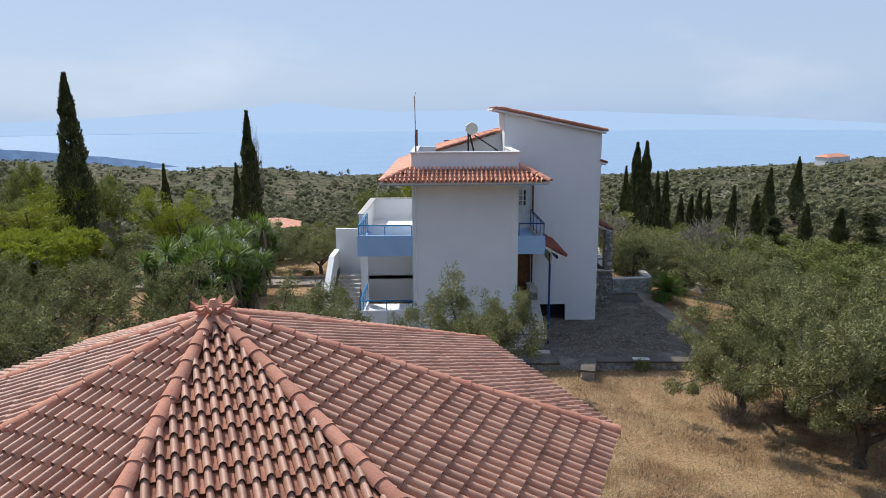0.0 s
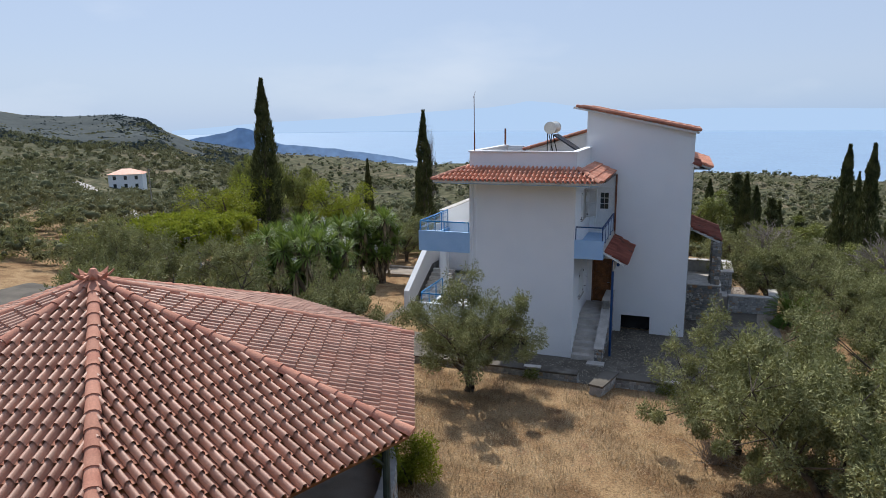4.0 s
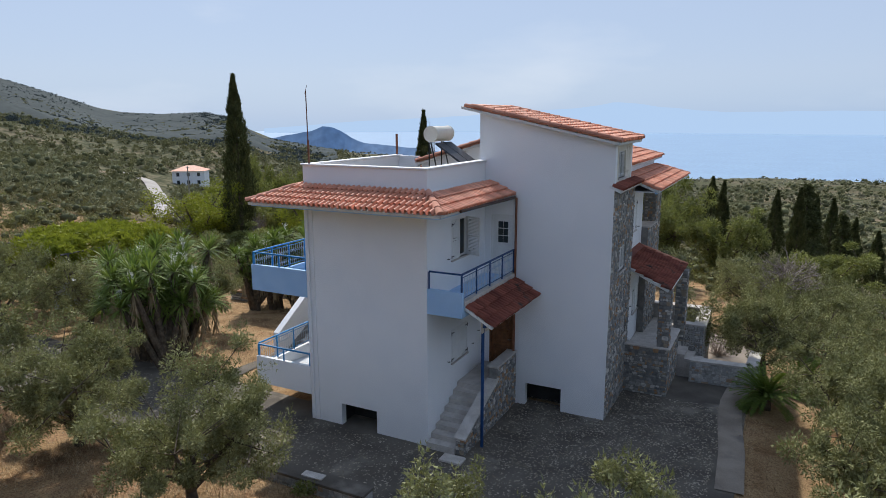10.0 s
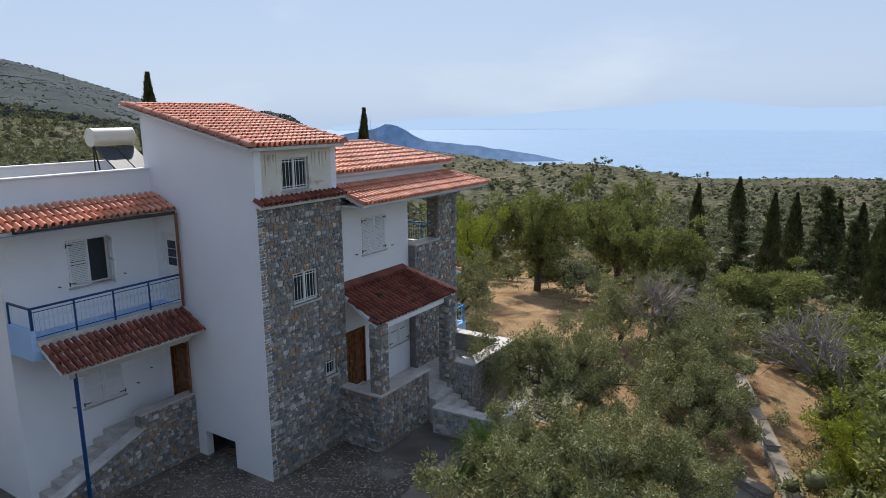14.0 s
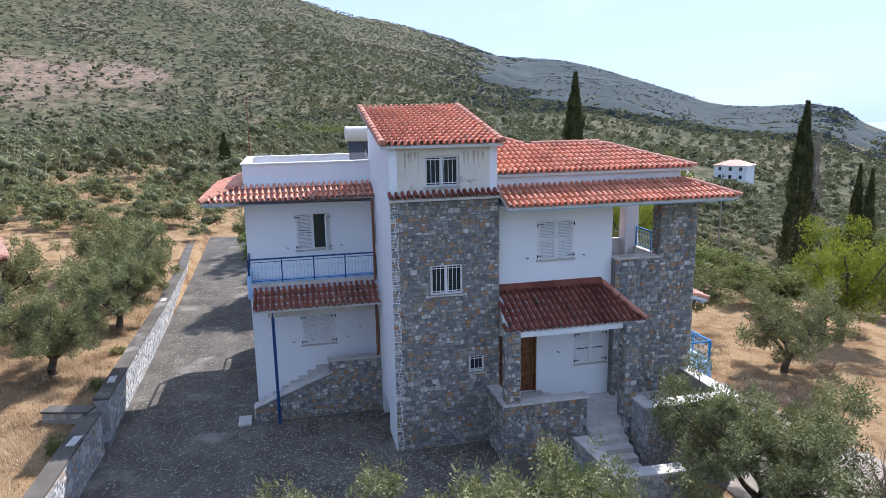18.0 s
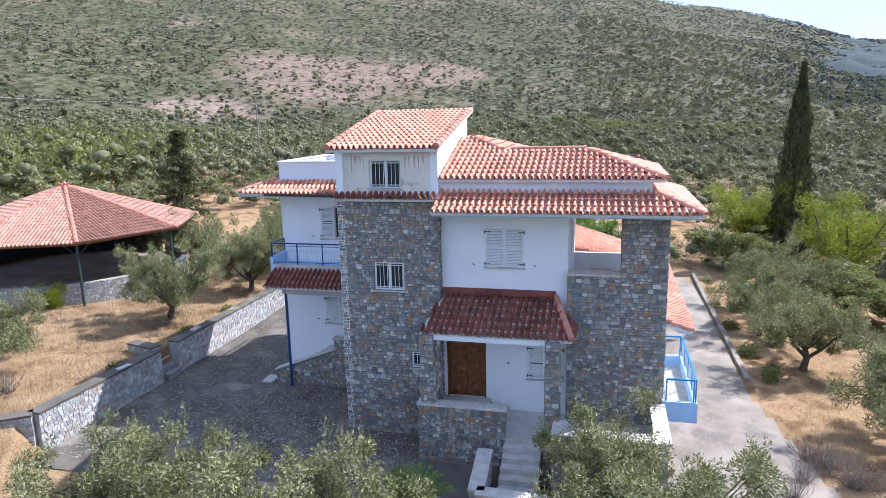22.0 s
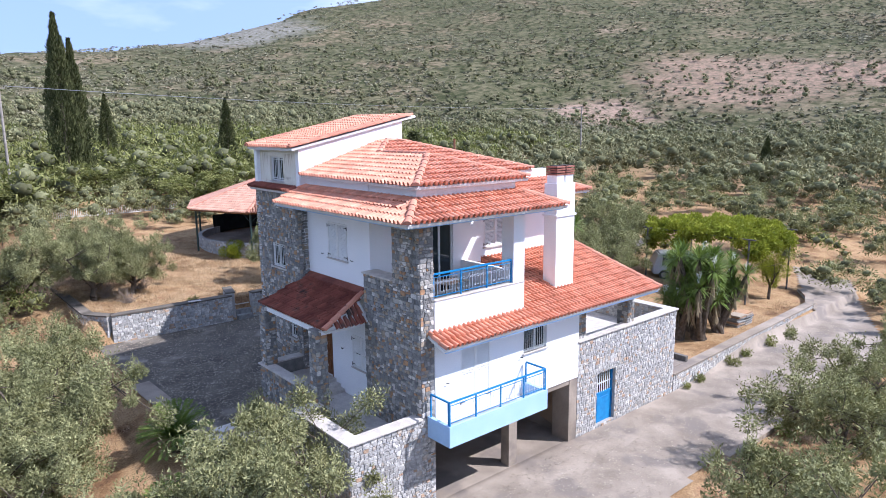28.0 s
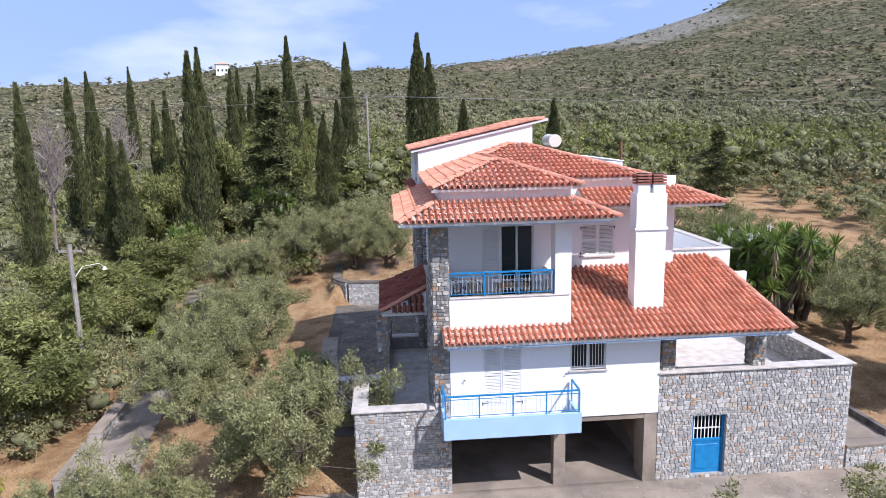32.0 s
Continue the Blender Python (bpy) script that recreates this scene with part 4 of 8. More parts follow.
for y, z in ((39.05, 6.1), (41.05, 6.1), (40.2, 2.75)):
    wall_catch(house, (7.05, y, z), (1, 0, 0))


def panel_door(parent, o, u, n, w, h, mat, leaves=2, rows=3):
    """A framed door of raised panels."""
    m = frame_of(o, u, n)
    lw = w / leaves
    d = part("door", moved(boxes(*[(k * lw + 0.008, -0.12, 0.01, (k + 1) * lw - 0.008, -0.06, h - 0.008) for k in range(leaves)], bevel=0.006), m), mat, parent)
    # Added near-black board: gives the gaps round the leaves their shade.
    part("door_lining", moved(boxes((0, -0.14, 0, w, -0.122, h)), m), DARK, d)
    part("door_frame", moved(boxes((-0.05, -0.14, 0, 0.0, 0.015, h + 0.05), (w, -0.14, 0, w + 0.05, 0.015, h + 0.05), (0, -0.14, h, w, 0.015, h + 0.05)), m), mat, d)
    for k in range(leaves):
        for r in range(rows):
            z0, z1 = 0.12 + r * (h - 0.12) / rows, 0.02 + (r + 1) * (h - 0.12) / rows
            x0, x1 = k * lw + 0.1, (k + 1) * lw - 0.1
            part("panel_moulding", moved(boxes((x0, -0.06, z0, x1, -0.035, z0 + 0.035), (x0, -0.06, z1 - 0.035, x1, -0.035, z1), (x0, -0.06, z0, x0 + 0.035, -0.034, z1), (x1 - 0.035, -0.06, z0, x1, -0.034, z1)), m), mat, d)
            part("door_panel", moved(boxes((x0 + 0.075, -0.06, z0 + 0.075, x1 - 0.075, -0.038, z1 - 0.075), bevel=0.02), m), mat, d)
    bm = bmesh.new()
    tube(bm, (w / leaves - 0.06, -0.06, 1.0), (w / leaves - 0.06, 0.0, 1.0), 0.015)
    tube(bm, (w / leaves - 0.06, 0.0, 1.0), (w / leaves - 0.16, 0.0, 1.0), 0.013)
    part("door_handle", moved(bm, m), GREYMETAL, d)
    return d


panel_door(house, (7.05, DOOR[0] + 0.05, DOOR[1]), (0, 1, 0), (1, 0, 0), 1.24, 2.02, WOOD)
# north-east stone pier and first-floor terrace
part("stone_wall", boxes((6.81, 43.75, -1.6, 7.33, 45.11, 7.85)), MORTAR, house)
pier = part("stone_wall", boxes((6.85, 42.1, -1.6, 7.33, 43.75, 5.9)), MORTAR, house, "grey limestone pier")
face_x(pier, 7.33, 42.1, 43.75, 0.9, 5.9, 1, (), 120)
face_x(pier, 7.33, 43.75, 45.11, 0.9, 7.85, 1, (), 120)
face_y(pier, 45.11, 6.81, 7.33, -1.3, 7.85, 1, (), 60)
face_y(pier, 43.75, 6.85, 7.33, 5.9, 7.85, -1)
face_x(pier, 6.81, 43.75, 45.11, 4.9, 7.85, -1)
coping(house, 6.8, 42.1, 7.42, 43.73, 5.9)
GN = (1.64, 2.85, 2.84, 3.84)
GB = (4.45, 1.75, 5.75, 3.9)
part("wall", wall_y(-0.2, 6.81, 44.9, 45.15, 1.2, 4.35, [GN, GB]), WHITE, house)
window(house, (GN[2], 45.15, GN[1]), (-1, 0, 0), (0, 1, 0), 1.2, 0.99, shutters=False, bars=12)
window(house, (GB[2], 45.13, GB[1]), (-1, 0, 0), (0, 1, 0), 1.3, 2.15, leaves=2, sill=False)
for x, z in ((6.35, 2.7), (2.98, 2.75)):
    wall_catch(house, (x, 45.15, z), (0, 1, 0))
part("terrace_wall", boxes((2.85, 44.97, 4.3, 6.8, 45.15, 5.42)), WHITE, house)
part("column", boxes((2.85, 44.6, 4.3, 3.38, 45.153, 7.9)), WHITE, house)
part("terrace_wall", boxes((2.85, 42.1, 4.3, 3.03, 44.6, 5.75)), WHITE, house)
part("terrace_floor", boxes((3.0, 42.1, 4.45, 6.83, 44.97, 4.618)), MARBLE, house)
coping(house, 2.9, 44.95, 6.79, 45.18, 5.42, MARBLE, 0.04)
railing(house, [(6.78, 45.06, 5.46), (3.4, 45.06, 5.46)], 0.76)
SL = (3.4, 4.62, 4.62, 7.3)
part("wall", wall_y(2.0, 6.8, 41.9, 42.1, 4.4, 8.9, [SL]), WHITE, house)
window(house, (SL[2], 42.1, SL[1]), (-1, 0, 0), (0, 1, 0), 1.22, 2.68, leaves=2, shutters=False, sill=False)
shutter(house, frame_of((4.66, 42.13, 4.64), (1, 0, 0), (0, 1, 0)), 0.62, 2.6)
part("ceiling_slab", boxes((2.3, 42.1, 7.86, 7.9, 45.6, 8.0)), WHITE, house)
# west wing, upper floor
part("wall", wall_y(-2.0, 2.85, 41.55, 41.8, 1.0, 8.9, [(0.3, 6.0, 1.55, 7.2)]), WHITE, house)
window(house, (1.55, 41.8, 6.0), (-1, 0, 0), (0, 1, 0), 1.25, 1.2)
# attic band under the upper roof
for row in ((6.75, 37.95, 8.3, 7.0, 44.6, 8.95), (2.75, 44.35, 8.3, 6.75, 44.6, 8.95), (2.75, 41.8, 8.3, 2.95, 44.35, 8.95), (-0.6, 41.5, 8.3, 2.75, 41.75, 8.95), (-0.6, 36.2, 8.3, -0.4, 41.5, 8.95)):
    part("attic_wall", boxes(row), WHITE, house)
gw = bmesh.new()
prism(gw, [(-0.75, 36.05, 8.3), (2.53, 36.05, 8.3), (2.53, 36.05, 9.86), (-0.75, 36.05, 8.9)], (0, 0.2, 0))
part("wall", gw, WHITE, house)
# chimney
ch = part("chimney", boxes((-0.50, 43.95, 4.0, 0.52, 44.55, 8.55)), WHITE, house)
part("chimney_band", boxes((-0.55, 43.9, 7.35, 0.57, 44.6, 7.42)), WHITE, ch)
BRICK = surf("dull_red_brick", (0.26, 0.10, 0.07), (0.36, 0.16, 0.12), 6.0, 0.9, 0.2, 40)
for x in (-0.46, 0.06):
    part("flue", boxes((x, 44.02, 8.55, x + 0.4, 44.48, 8.85)), WHITE, ch)
    for k in range(4):
        part("flue_slab", boxes((x - 0.03, 43.99, 8.85 + k * 0.09, x + 0.43, 44.51, 8.85 + k * 0.09 + 0.055)), BRICK, ch)
    part("flue_core", boxes((x + 0.06, 44.1, 8.85, x + 0.34, 44.4, 9.2)), DARK, ch)
# garage level
part("pillar", boxes((2.92, 44.55, -1.6, 3.32, 44.95, 1.2)), CONCRETE, house)
for row in ((-0.45, 38.6, -1.6, -0.2, 44.8, 1.2), (-0.2, 38.4, -1.6, 6.85, 38.6, 1.2)):
    part("garage_wall", boxes(row), surf("rough_plaster", (0.30, 0.22, 0.15), (0.40, 0.31, 0.22), 1.5, 0.95, 0.5, 20), house)
part("garage_wall", boxes((-0.2, 44.3, -1.6, 0.25, 45.12, 1.2)), CONCRETE, house)
part("ceiling_slab", boxes((-0.45, 38.4, 1.0, 6.85, 45.1, 1.19)), CONCRETE, house)
# low balcony to the north
for row in ((2.75, 45.15, 1.15, 7.14, 46.08, 1.32), (2.75, 46.08, 1.15, 7.14, 46.2, 1.82), (2.75, 45.15, 1.32, 2.87, 46.08, 1.82), (7.02, 45.15, 1.32, 7.14, 46.08, 1.82)):
    part("balcony", boxes(row), BLUE, house)
part("balcony_floor", boxes((2.87, 45.16, 1.32, 7.02, 46.08, 1.4)), MARBLE, house)
railing(house, [(2.81, 46.14, 1.82), (7.08, 46.14, 1.82)], 0.72)
for x in (2.81, 7.08):
    railing(house, [(x, 45.25, 1.82), (x, 46.08, 1.82)], 0.716, fill=False)
# terrace block to the north-west
BD = (-2.65, -1.2, -1.46, 0.97)
nw = part("stone_wall", wall_y(-7.06, -0.2, 44.8, 45.11, -1.8, 2.55, [BD]), SUNLIT_MORTAR, house, "grey limestone terrace wall")
face_y(nw, 45.11, -7.06, -0.2, -1.5, 2.55, 1, [BD], 300)
face_x(nw, -0.2, 44.8, 45.11, -1.5, 2.55, 1)
west = part("stone_wall", wall_x(-7.06, -6.8, 38.4, 44.8, -1.8, 2.55), SUNLIT_MORTAR, house, "grey limestone terrace wall")
face_x(west, -7.06, 38.4, 45.11, -0.8, 2.55, -1)
face_x(west, -6.8, 38.4, 44.8, 1.6, 2.55, 1)
face_y(nw, 44.8, -6.8, -0.2, 1.6, 2.55, -1)
coping(house, -7.15, 44.72, -0.15, 45.2, 2.55)
coping(house, -7.15, 38.4, -6.68, 44.72, 2.55)
part("terrace_floor", boxes((-6.8, 38.4, 1.4, -0.2, 44.8, 1.6)), MARBLE, house)
part("wall", wall_y(-6.8, -2.0, 38.4, 38.6, -1.6, 4.4, []), WHITE, house)
for x in (-0.86, -4.03):
    pp = part("stone_pillar", boxes((x + 0.04, 44.5, 1.6, x + 0.5, 44.98, 4.1)), MORTAR, house)
    face_y(pp, 44.98, x + 0.04, x + 0.5, 2.6, 4.1, 1)
    face_x(pp, x + 0.5, 44.5, 44.98, 2.6, 4.1, 1)
bd = part("door", boxes((-2.62, 44.93, -1.2, -1.49, 44.98, 0.0)), BLUEMETAL, house, "blue metal cellar door with white bars")
for row in ((-2.65, 44.9, -1.2, -2.57, 45.0, 0.97), (-1.54, 44.9, -1.2, -1.46, 45.0, 0.97), (-2.57, 44.9, 0.9, -1.54, 45.0, 0.97), (-2.57, 44.91, -0.02, -1.54, 45.0, 0.06)):
    part("door_frame", boxes(row), BLUEMETAL, bd)
for k in range(8):
    part("grille_bar", boxes((-2.52 + k * 0.13, 44.94, 0.06, -2.49 + k * 0.13, 44.96, 0.9)), SHUTTER, bd)
part("grille_bar", boxes((-2.57, 44.93, 0.42, -1.54, 44.965, 0.46)), SHUTTER, bd)
part("door_panel", boxes((-2.45, 44.98, -1.05, -1.65, 44.995, -0.15), bevel=0.006), BLUEMETAL, bd)
# Added near-black board in place of the darkness behind the barred door.
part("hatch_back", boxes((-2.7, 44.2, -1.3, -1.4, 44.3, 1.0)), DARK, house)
# west terraces
for row in ((-4.5, 29.95, 4.55, -2.0, 34.0, 4.7), (-4.5, 29.95, 4.7, -2.0, 30.07, 5.5), (-4.5, 30.07, 4.7, -4.38, 34.0, 5.0)):
    part("balcony", boxes(row), BLUE, house)
part("terrace_floor", boxes((-4.85, 34.0, 4.45, -2.0, 40.5, 4.65)), WHITE, house)
for row in ((-4.9, 34.0, 4.3, -4.7, 40.6, 5.85), (-4.7, 40.4, 4.3, -2.0, 40.6, 5.85), (-4.7, 34.0, 4.65, -2.0, 34.15, 5.3)):
    part("terrace_wall", boxes(row), WHITE, house)
coping(house, -4.97, 34.0, -4.63, 40.66, 5.85, MARBLE, 0.05)
coping(house, -4.63, 40.34, -2.0, 40.66, 5.85, MARBLE, 0.05)
part("pillar", boxes((-4.85, 33.8, -0.2, -4.5, 34.15, 4.45)), WHITE, house)
railing(house, [(-2.05, 30.01, 5.5), (-4.44, 30.01, 5.5)], 0.42, fill=False)
railing(house, [(-4.44, 30.05, 5.0), (-4.44, 33.9, 5.0)], 0.92)
for row in ((-4.5, 29.95, 0.95, -2.0, 34.0, 1.15), (-4.5, 29.95, 1.15, -2.0, 30.07, 2.0), (-4.5, 30.07, 1.15, -4.38, 33.0, 1.6)):
    part("balcony", boxes(row), WHITE, house)
railing(house, [(-2.05, 30.01, 2.0), (-4.44, 30.01, 2.0)], 0.42, fill=False)
railing(house, [(-4.44, 30.05, 1.6), (-4.44, 33.0, 1.6)], 0.85)
for k in range(11):
    part("step", boxes((-6.5, 34.0 + k * 0.3, -0.4, -5.2, 34.3 + k * 0.3, 0.25 + k * 0.17)), MARBLE, house)
sw = bmesh.new()
prism(sw, [(-6.9, 33.6, 0.3), (-6.9, 37.2, 2.2), (-6.9, 38.4, 2.2), (-6.9, 38.4, 3.2), (-6.9, 36.4, 3.2), (-6.9, 33.6, 1.45)], (0.3, 0, 0))
part("stair_wall", sw, WHITE, house)
sb = bmesh.new()
prism(sb, [(-6.85, 33.6, -0.6), (-6.85, 38.4, -0.6), (-6.85, 38.4, 2.2), (-6.85, 37.2, 2.2), (-6.85, 33.6, 0.3)], (0.2, 0, 0))
part("stair_base", sb, MORTAR, house)
# east balcony with its canopy and stair
for row in ((2.75, 29.97, 4.6, 3.98, 34.5, 5.0), (2.75, 29.97, 5.0, 3.98, 30.09, 5.42)):
    part("balcony", boxes(row), BLUE, house)
part("balcony_kerb", boxes((3.84, 30.09, 4.98, 4.02, 34.5, 5.12)), MARBLE, house)
railing(house, [(3.93, 30.06, 5.12), (3.93, 34.46, 5.12)], 0.84, DARKBLUE)
railing(house, [(2.8, 30.03, 5.42), (3.93, 30.03, 5.42)], 0.54, DARKBLUE, fill=False)
window(house, (2.75, 31.73, 6.0), (0, 1, 0), (1, 0, 0), 1.22, 1.35, open_right=72)
window(house, (2.75, 31.73, 2.35), (0, 1, 0), (1, 0, 0), 1.25, 1.2)
for y, z in ((31.4, 6.1), (33.35, 6.1), (31.4, 2.5), (33.4, 2.55), (33.9, 2.9)):
    wall_catch(house, (2.75, y, z), (1, 0, 0))
panel_door(house, (3.05, 34.5, 1.5), (1, 0, 0), (0, -1, 0), 0.86, 2.17, WOOD, leaves=1)
wdoor = part("door", boxes((3.0, 34.56, 5.08, 3.95, 34.61, 7.25)), SHUTTER, house, "white door with six small panes")
for row in ((3.0, 34.52, 5.08, 3.07, 34.56, 7.25), (3.88, 34.52, 5.08, 3.95, 34.56, 7.25), (3.07, 34.52, 7.18, 3.88, 34.56, 7.25)):
    part("door_frame", boxes(row), SHUTTER, wdoor)
for k in range(6):
    x, z = 3.28 + (k % 2) * 0.2, 6.2 + (k // 2) * 0.27
    part("pane", boxes((x, 34.545, z, x + 0.18, 34.562, z + 0.24)), GLASS, wdoor)
slope(house, [(4.95, 30.15, 4.42), (4.95, 34.48, 4.42), (4.0, 34.48, 4.95), (4.0, 30.15, 4.95)], 0, None, DARKTILE)
part("canopy_beam", boxes((4.55, 30.3, 4.3, 4.65, 34.48, 4.42)), DARKBLUE, house)
part("awning", boxes((4.35, 30.6, 4.0, 4.4, 34.3, 4.42)), surf("beige_awning_cloth", (0.55, 0.50, 0.42), (0.63, 0.58, 0.50), 3.0, 0.9, 0.1), house, "rolled beige awning")
bm = bmesh.new()
tube(bm, (4.35, 30.75, -0.1), (4.35, 30.75, 4.45), 0.055, 10)
part("post", bm, DARKBLUE, house, "dark blue steel post")
bm = bmesh.new()
for a, b in (((4.02, 34.40, 0.2), (4.02, 34.40, 4.4)), ((4.02, 34.40, 5.0), (4.02, 34.40, 7.9))):
    tube(bm, a, b, 0.045, 8)
part("downpipe", bm, RUST, house)
bm = bmesh.new()
tube(bm, (-1.85, 29.93, 0.1), (-1.85, 29.93, 7.9), 0.04, 8)
part("downpipe", bm, WHITE, house)
for k in range(8):
    z = 0.08 + (k + 1) * 0.178
    part("step", boxes((2.76, 29.85 + k * 0.33, -0.4, 3.78, 29.85 + 0.36 + k * 0.33 if k < 7 else 34.5, z)), MARBLE, house, "")
sside = lambda y: 0.62 + (y - 30.1) * 0.385 if y < 32.6 else 2.08
sw = bmesh.new()
prism(sw, [(3.78, 29.95, -0.5), (3.78, 34.5, -0.5), (3.78, 34.5, 2.08), (3.78, 32.6, 2.08), (3.78, 32.6, 1.58), (3.78, 30.1, 0.62), (3.78, 29.95, 0.62)], (0.3, 0, 0))
stw = part("stair_wall", sw, MORTAR, house, "grey stone stair wall with marble coping")
face_x(stw, 4.08, 29.95, 34.5, -0.3, 2.08, 1, (), 60, sside)
face_y(stw, 29.95, 3.78, 4.08, -0.3, 0.62, -1)
coping(house, 3.73, 32.55, 4.14, 34.5, 2.08)
sc = bmesh.new()
prism(sc, [(3.73, 29.88, 0.58), (3.73, 32.7, 1.66), (4.16, 32.7, 1.66), (4.16, 29.88, 0.58)], (0, 0, 0.05))
part("coping", sc, MARBLE, house)
part("step_slab", boxes((3.5, 29.3, 0.02, 4.25, 29.75, 0.1)), MARBLE, house)

# porch on the east side
part("stone_wall", boxes((8.8, 37.9, -1.0, 9.1, 40.35, 1.94)), MORTAR, house)
porch = part("stone_wall", boxes((7.46, 37.6, -1.0, 9.1, 37.9, 1.94)), MORTAR, house, "low porch wall of grey stone")
face_y(porch, 37.6, 7.46, 9.1, -0.6, 1.94, -1)
face_x(porch, 9.1, 37.6, 40.35, -0.6, 1.94, 1, (), 120)
face_y(porch, 40.35, 8.8, 9.1, 0.3, 1.94, 1)
coping(house, 7.47, 37.54, 9.18, 37.96, 1.94)
coping(house, 8.74, 37.96, 9.18, 40.42, 1.94)
part("porch_floor", boxes((7.05, 37.9, -0.5, 8.8, 39.6, 1.42)), MARBLE, house)
for k in range(2):
    part("step", boxes((7.06, 39.6 + k * 0.3, -0.5, 8.8, 39.9 + k * 0.3, 1.30 - k * 0.12)), MARBLE, house)
part("porch_floor", boxes((7.06, 40.2, -0.5, 9.1, 42.1, 1.06)), MARBLE, house)
part("porch_floor", boxes((7.37, 42.1, -0.5, 9.7, 44.8, 1.05)), MARBLE, house)
for x0, y0, z0 in ((8.62, 37.66, 2.0), (8.72, 41.55, 0.2)):
    pl = part("stone_pillar", boxes((x0 + 0.04, y0 + 0.04, z0, x0 + 0.46, y0 + 0.46, 4.25)), MORTAR, house, "square grey stone pillar")
    face_x(pl, x0 + 0.46, y0 + 0.04, y0 + 0.46, z0, 4.25, 1)
    face_x(pl, x0 + 0.04, y0 + 0.04, y0 + 0.46, z0, 4.25, -1)
    face_y(pl, y0 + 0.04, x0 + 0.04, x0 + 0.46, z0, 4.25, -1)
    face_y(pl, y0 + 0.46, x0 + 0.04, x0 + 0.46, z0, 4.25, 1)
for k in range(5):
    part("step", boxes((9.1 + k * 0.32, 40.35, -0.6, 9.42 + k * 0.32, 41.5, 0.9 - k * 0.17)), MARBLE, house)
slope(house, [(9.0, 37.65, 4.3), (9.0, 42.35, 4.3), (7.07, 41.7, 5.1), (7.07, 38.05, 5.1)], 0, None, DARKTILE)
slope(house, [(9.0, 42.35, 4.3), (7.36, 42.35, 4.3), (7.36, 41.8, 4.98)], 0, None, DARKTILE)
ridge(house, (9.0, 42.33, 4.32), (7.1, 41.72, 5.12), 0.11)
part("roof_flashing", prism(bmesh.new(), [(7.055, 38.0, 5.24), (7.055, 41.72, 5.24), (7.27, 41.78, 5.11), (7.27, 38.0, 5.11)], (0, 0, 0.05)), DARKTILE, house, "reddish mortar flashing")
for row in ((8.86, 37.7, 4.08, 8.98, 42.05, 4.22), (7.1, 41.95, 4.08, 8.86, 42.05, 4.22)):
    part("canopy_beam", boxes(row), WHITE, house)
for row in ((9.65, 41.9, -1.8, 9.96, 44.8, 1.75), (9.1, 41.9, -0.8, 9.65, 42.2, 1.75)):
    part("stone_wall", boxes(row), MORTAR, house)
patio = part("stone_wall", boxes((7.33, 44.8, -1.8, 9.96, 45.11, 1.75)), SUNLIT_MORTAR, house, "grey stone patio wall")
face_y(patio, 45.11, 6.81, 9.96, -1.5, 1.75, 1, (), 200)
face_x(patio, 9.96, 41.9, 45.11, -1.5, 1.75, 1, (), 60)
face_y(patio, 41.9, 9.1, 9.96, -0.5, 1.75, -1)
face_x(patio, 9.65, 42.2, 44.8, 1.05, 1.75, -1)
coping(house, 7.34, 44.72, 10.06, 45.2, 1.75)
coping(house, 9.52, 41.84, 10.06, 44.72, 1.75)
coping(house, 9.1, 41.84, 9.52, 42.28, 1.75)

# roofs
E1, E2 = 8.0, 8.5
slope(house, [(-3.28, 28.66, E1), (3.91, 28.66, E1), (2.78, 29.98, E2), (-2.03, 29.98, E2)])
slope(house, [(3.91, 28.66, E1), (3.91, 34.48, E1), (2.78, 34.48, E2), (2.78, 29.98, E2)], 0, None, TILE)
slope(house, [(-3.28, 43.1, E1), (-3.28, 28.66, E1), (-2.03, 29.98, E2), (-2.03, 41.8, E2)])
slope(house, [(1.7, 43.1, E1), (-3.28, 43.1, E1), (-2.03, 41.8, E2), (1.7, 41.8, E2)])
slope(house, [(8.37, 37.97, E1), (8.37, 45.95, E1), (7.08, 44.62, E2), (7.08, 37.97, E2)], 200)
slope(house, [(8.37, 45.95, E1), (1.6, 45.95, E1), (2.75, 44.62, E2), (7.08, 44.62, E2)], 300)
slope(house, [(1.6, 45.95, E1), (1.6, 43.1, E1), (2.72, 41.82, E2), (2.72, 44.6, E2)])
slope(house, [(7.62, 34.25, 9.92), (7.62, 38.05, 9.92), (1.9, 38.05, 11.13), (1.9, 34.25, 11.13)])
ridge(house, (7.66, 34.29, 9.93), (1.9, 34.29, 11.15), 0.1, 0.36, 0.02)
ridge(house, (7.66, 38.02, 9.93), (1.9, 38.02, 11.15), 0.1, 0.36, 0.02)
slope(house, [(7.72, 34.45, 8.32), (7.72, 38.0, 8.32), (7.33, 38.0, 8.5), (7.33, 34.45, 8.5)], 0, None, DARKTILE)
UE = 8.92
slope(house, [(7.28, 37.97, UE), (7.28, 44.95, UE), (4.87, 42.53, 9.68), (4.87, 39.65, 9.68), (3.65, 38.45, 10.06), (3.65, 37.97, 10.06)])
slope(house, [(7.28, 44.95, UE), (2.47, 44.95, UE), (4.87, 42.53, 9.68)])
slope(house, [(2.47, 44.95, UE), (2.47, 42.06, UE), (4.87, 39.65, 9.68), (4.87, 42.53, 9.68)])
slope(house, [(2.47, 42.06, UE), (-0.9, 42.06, UE), (3.0, 38.4, 10.06), (3.65, 38.45, 10.06), (4.87, 39.65, 9.68)])
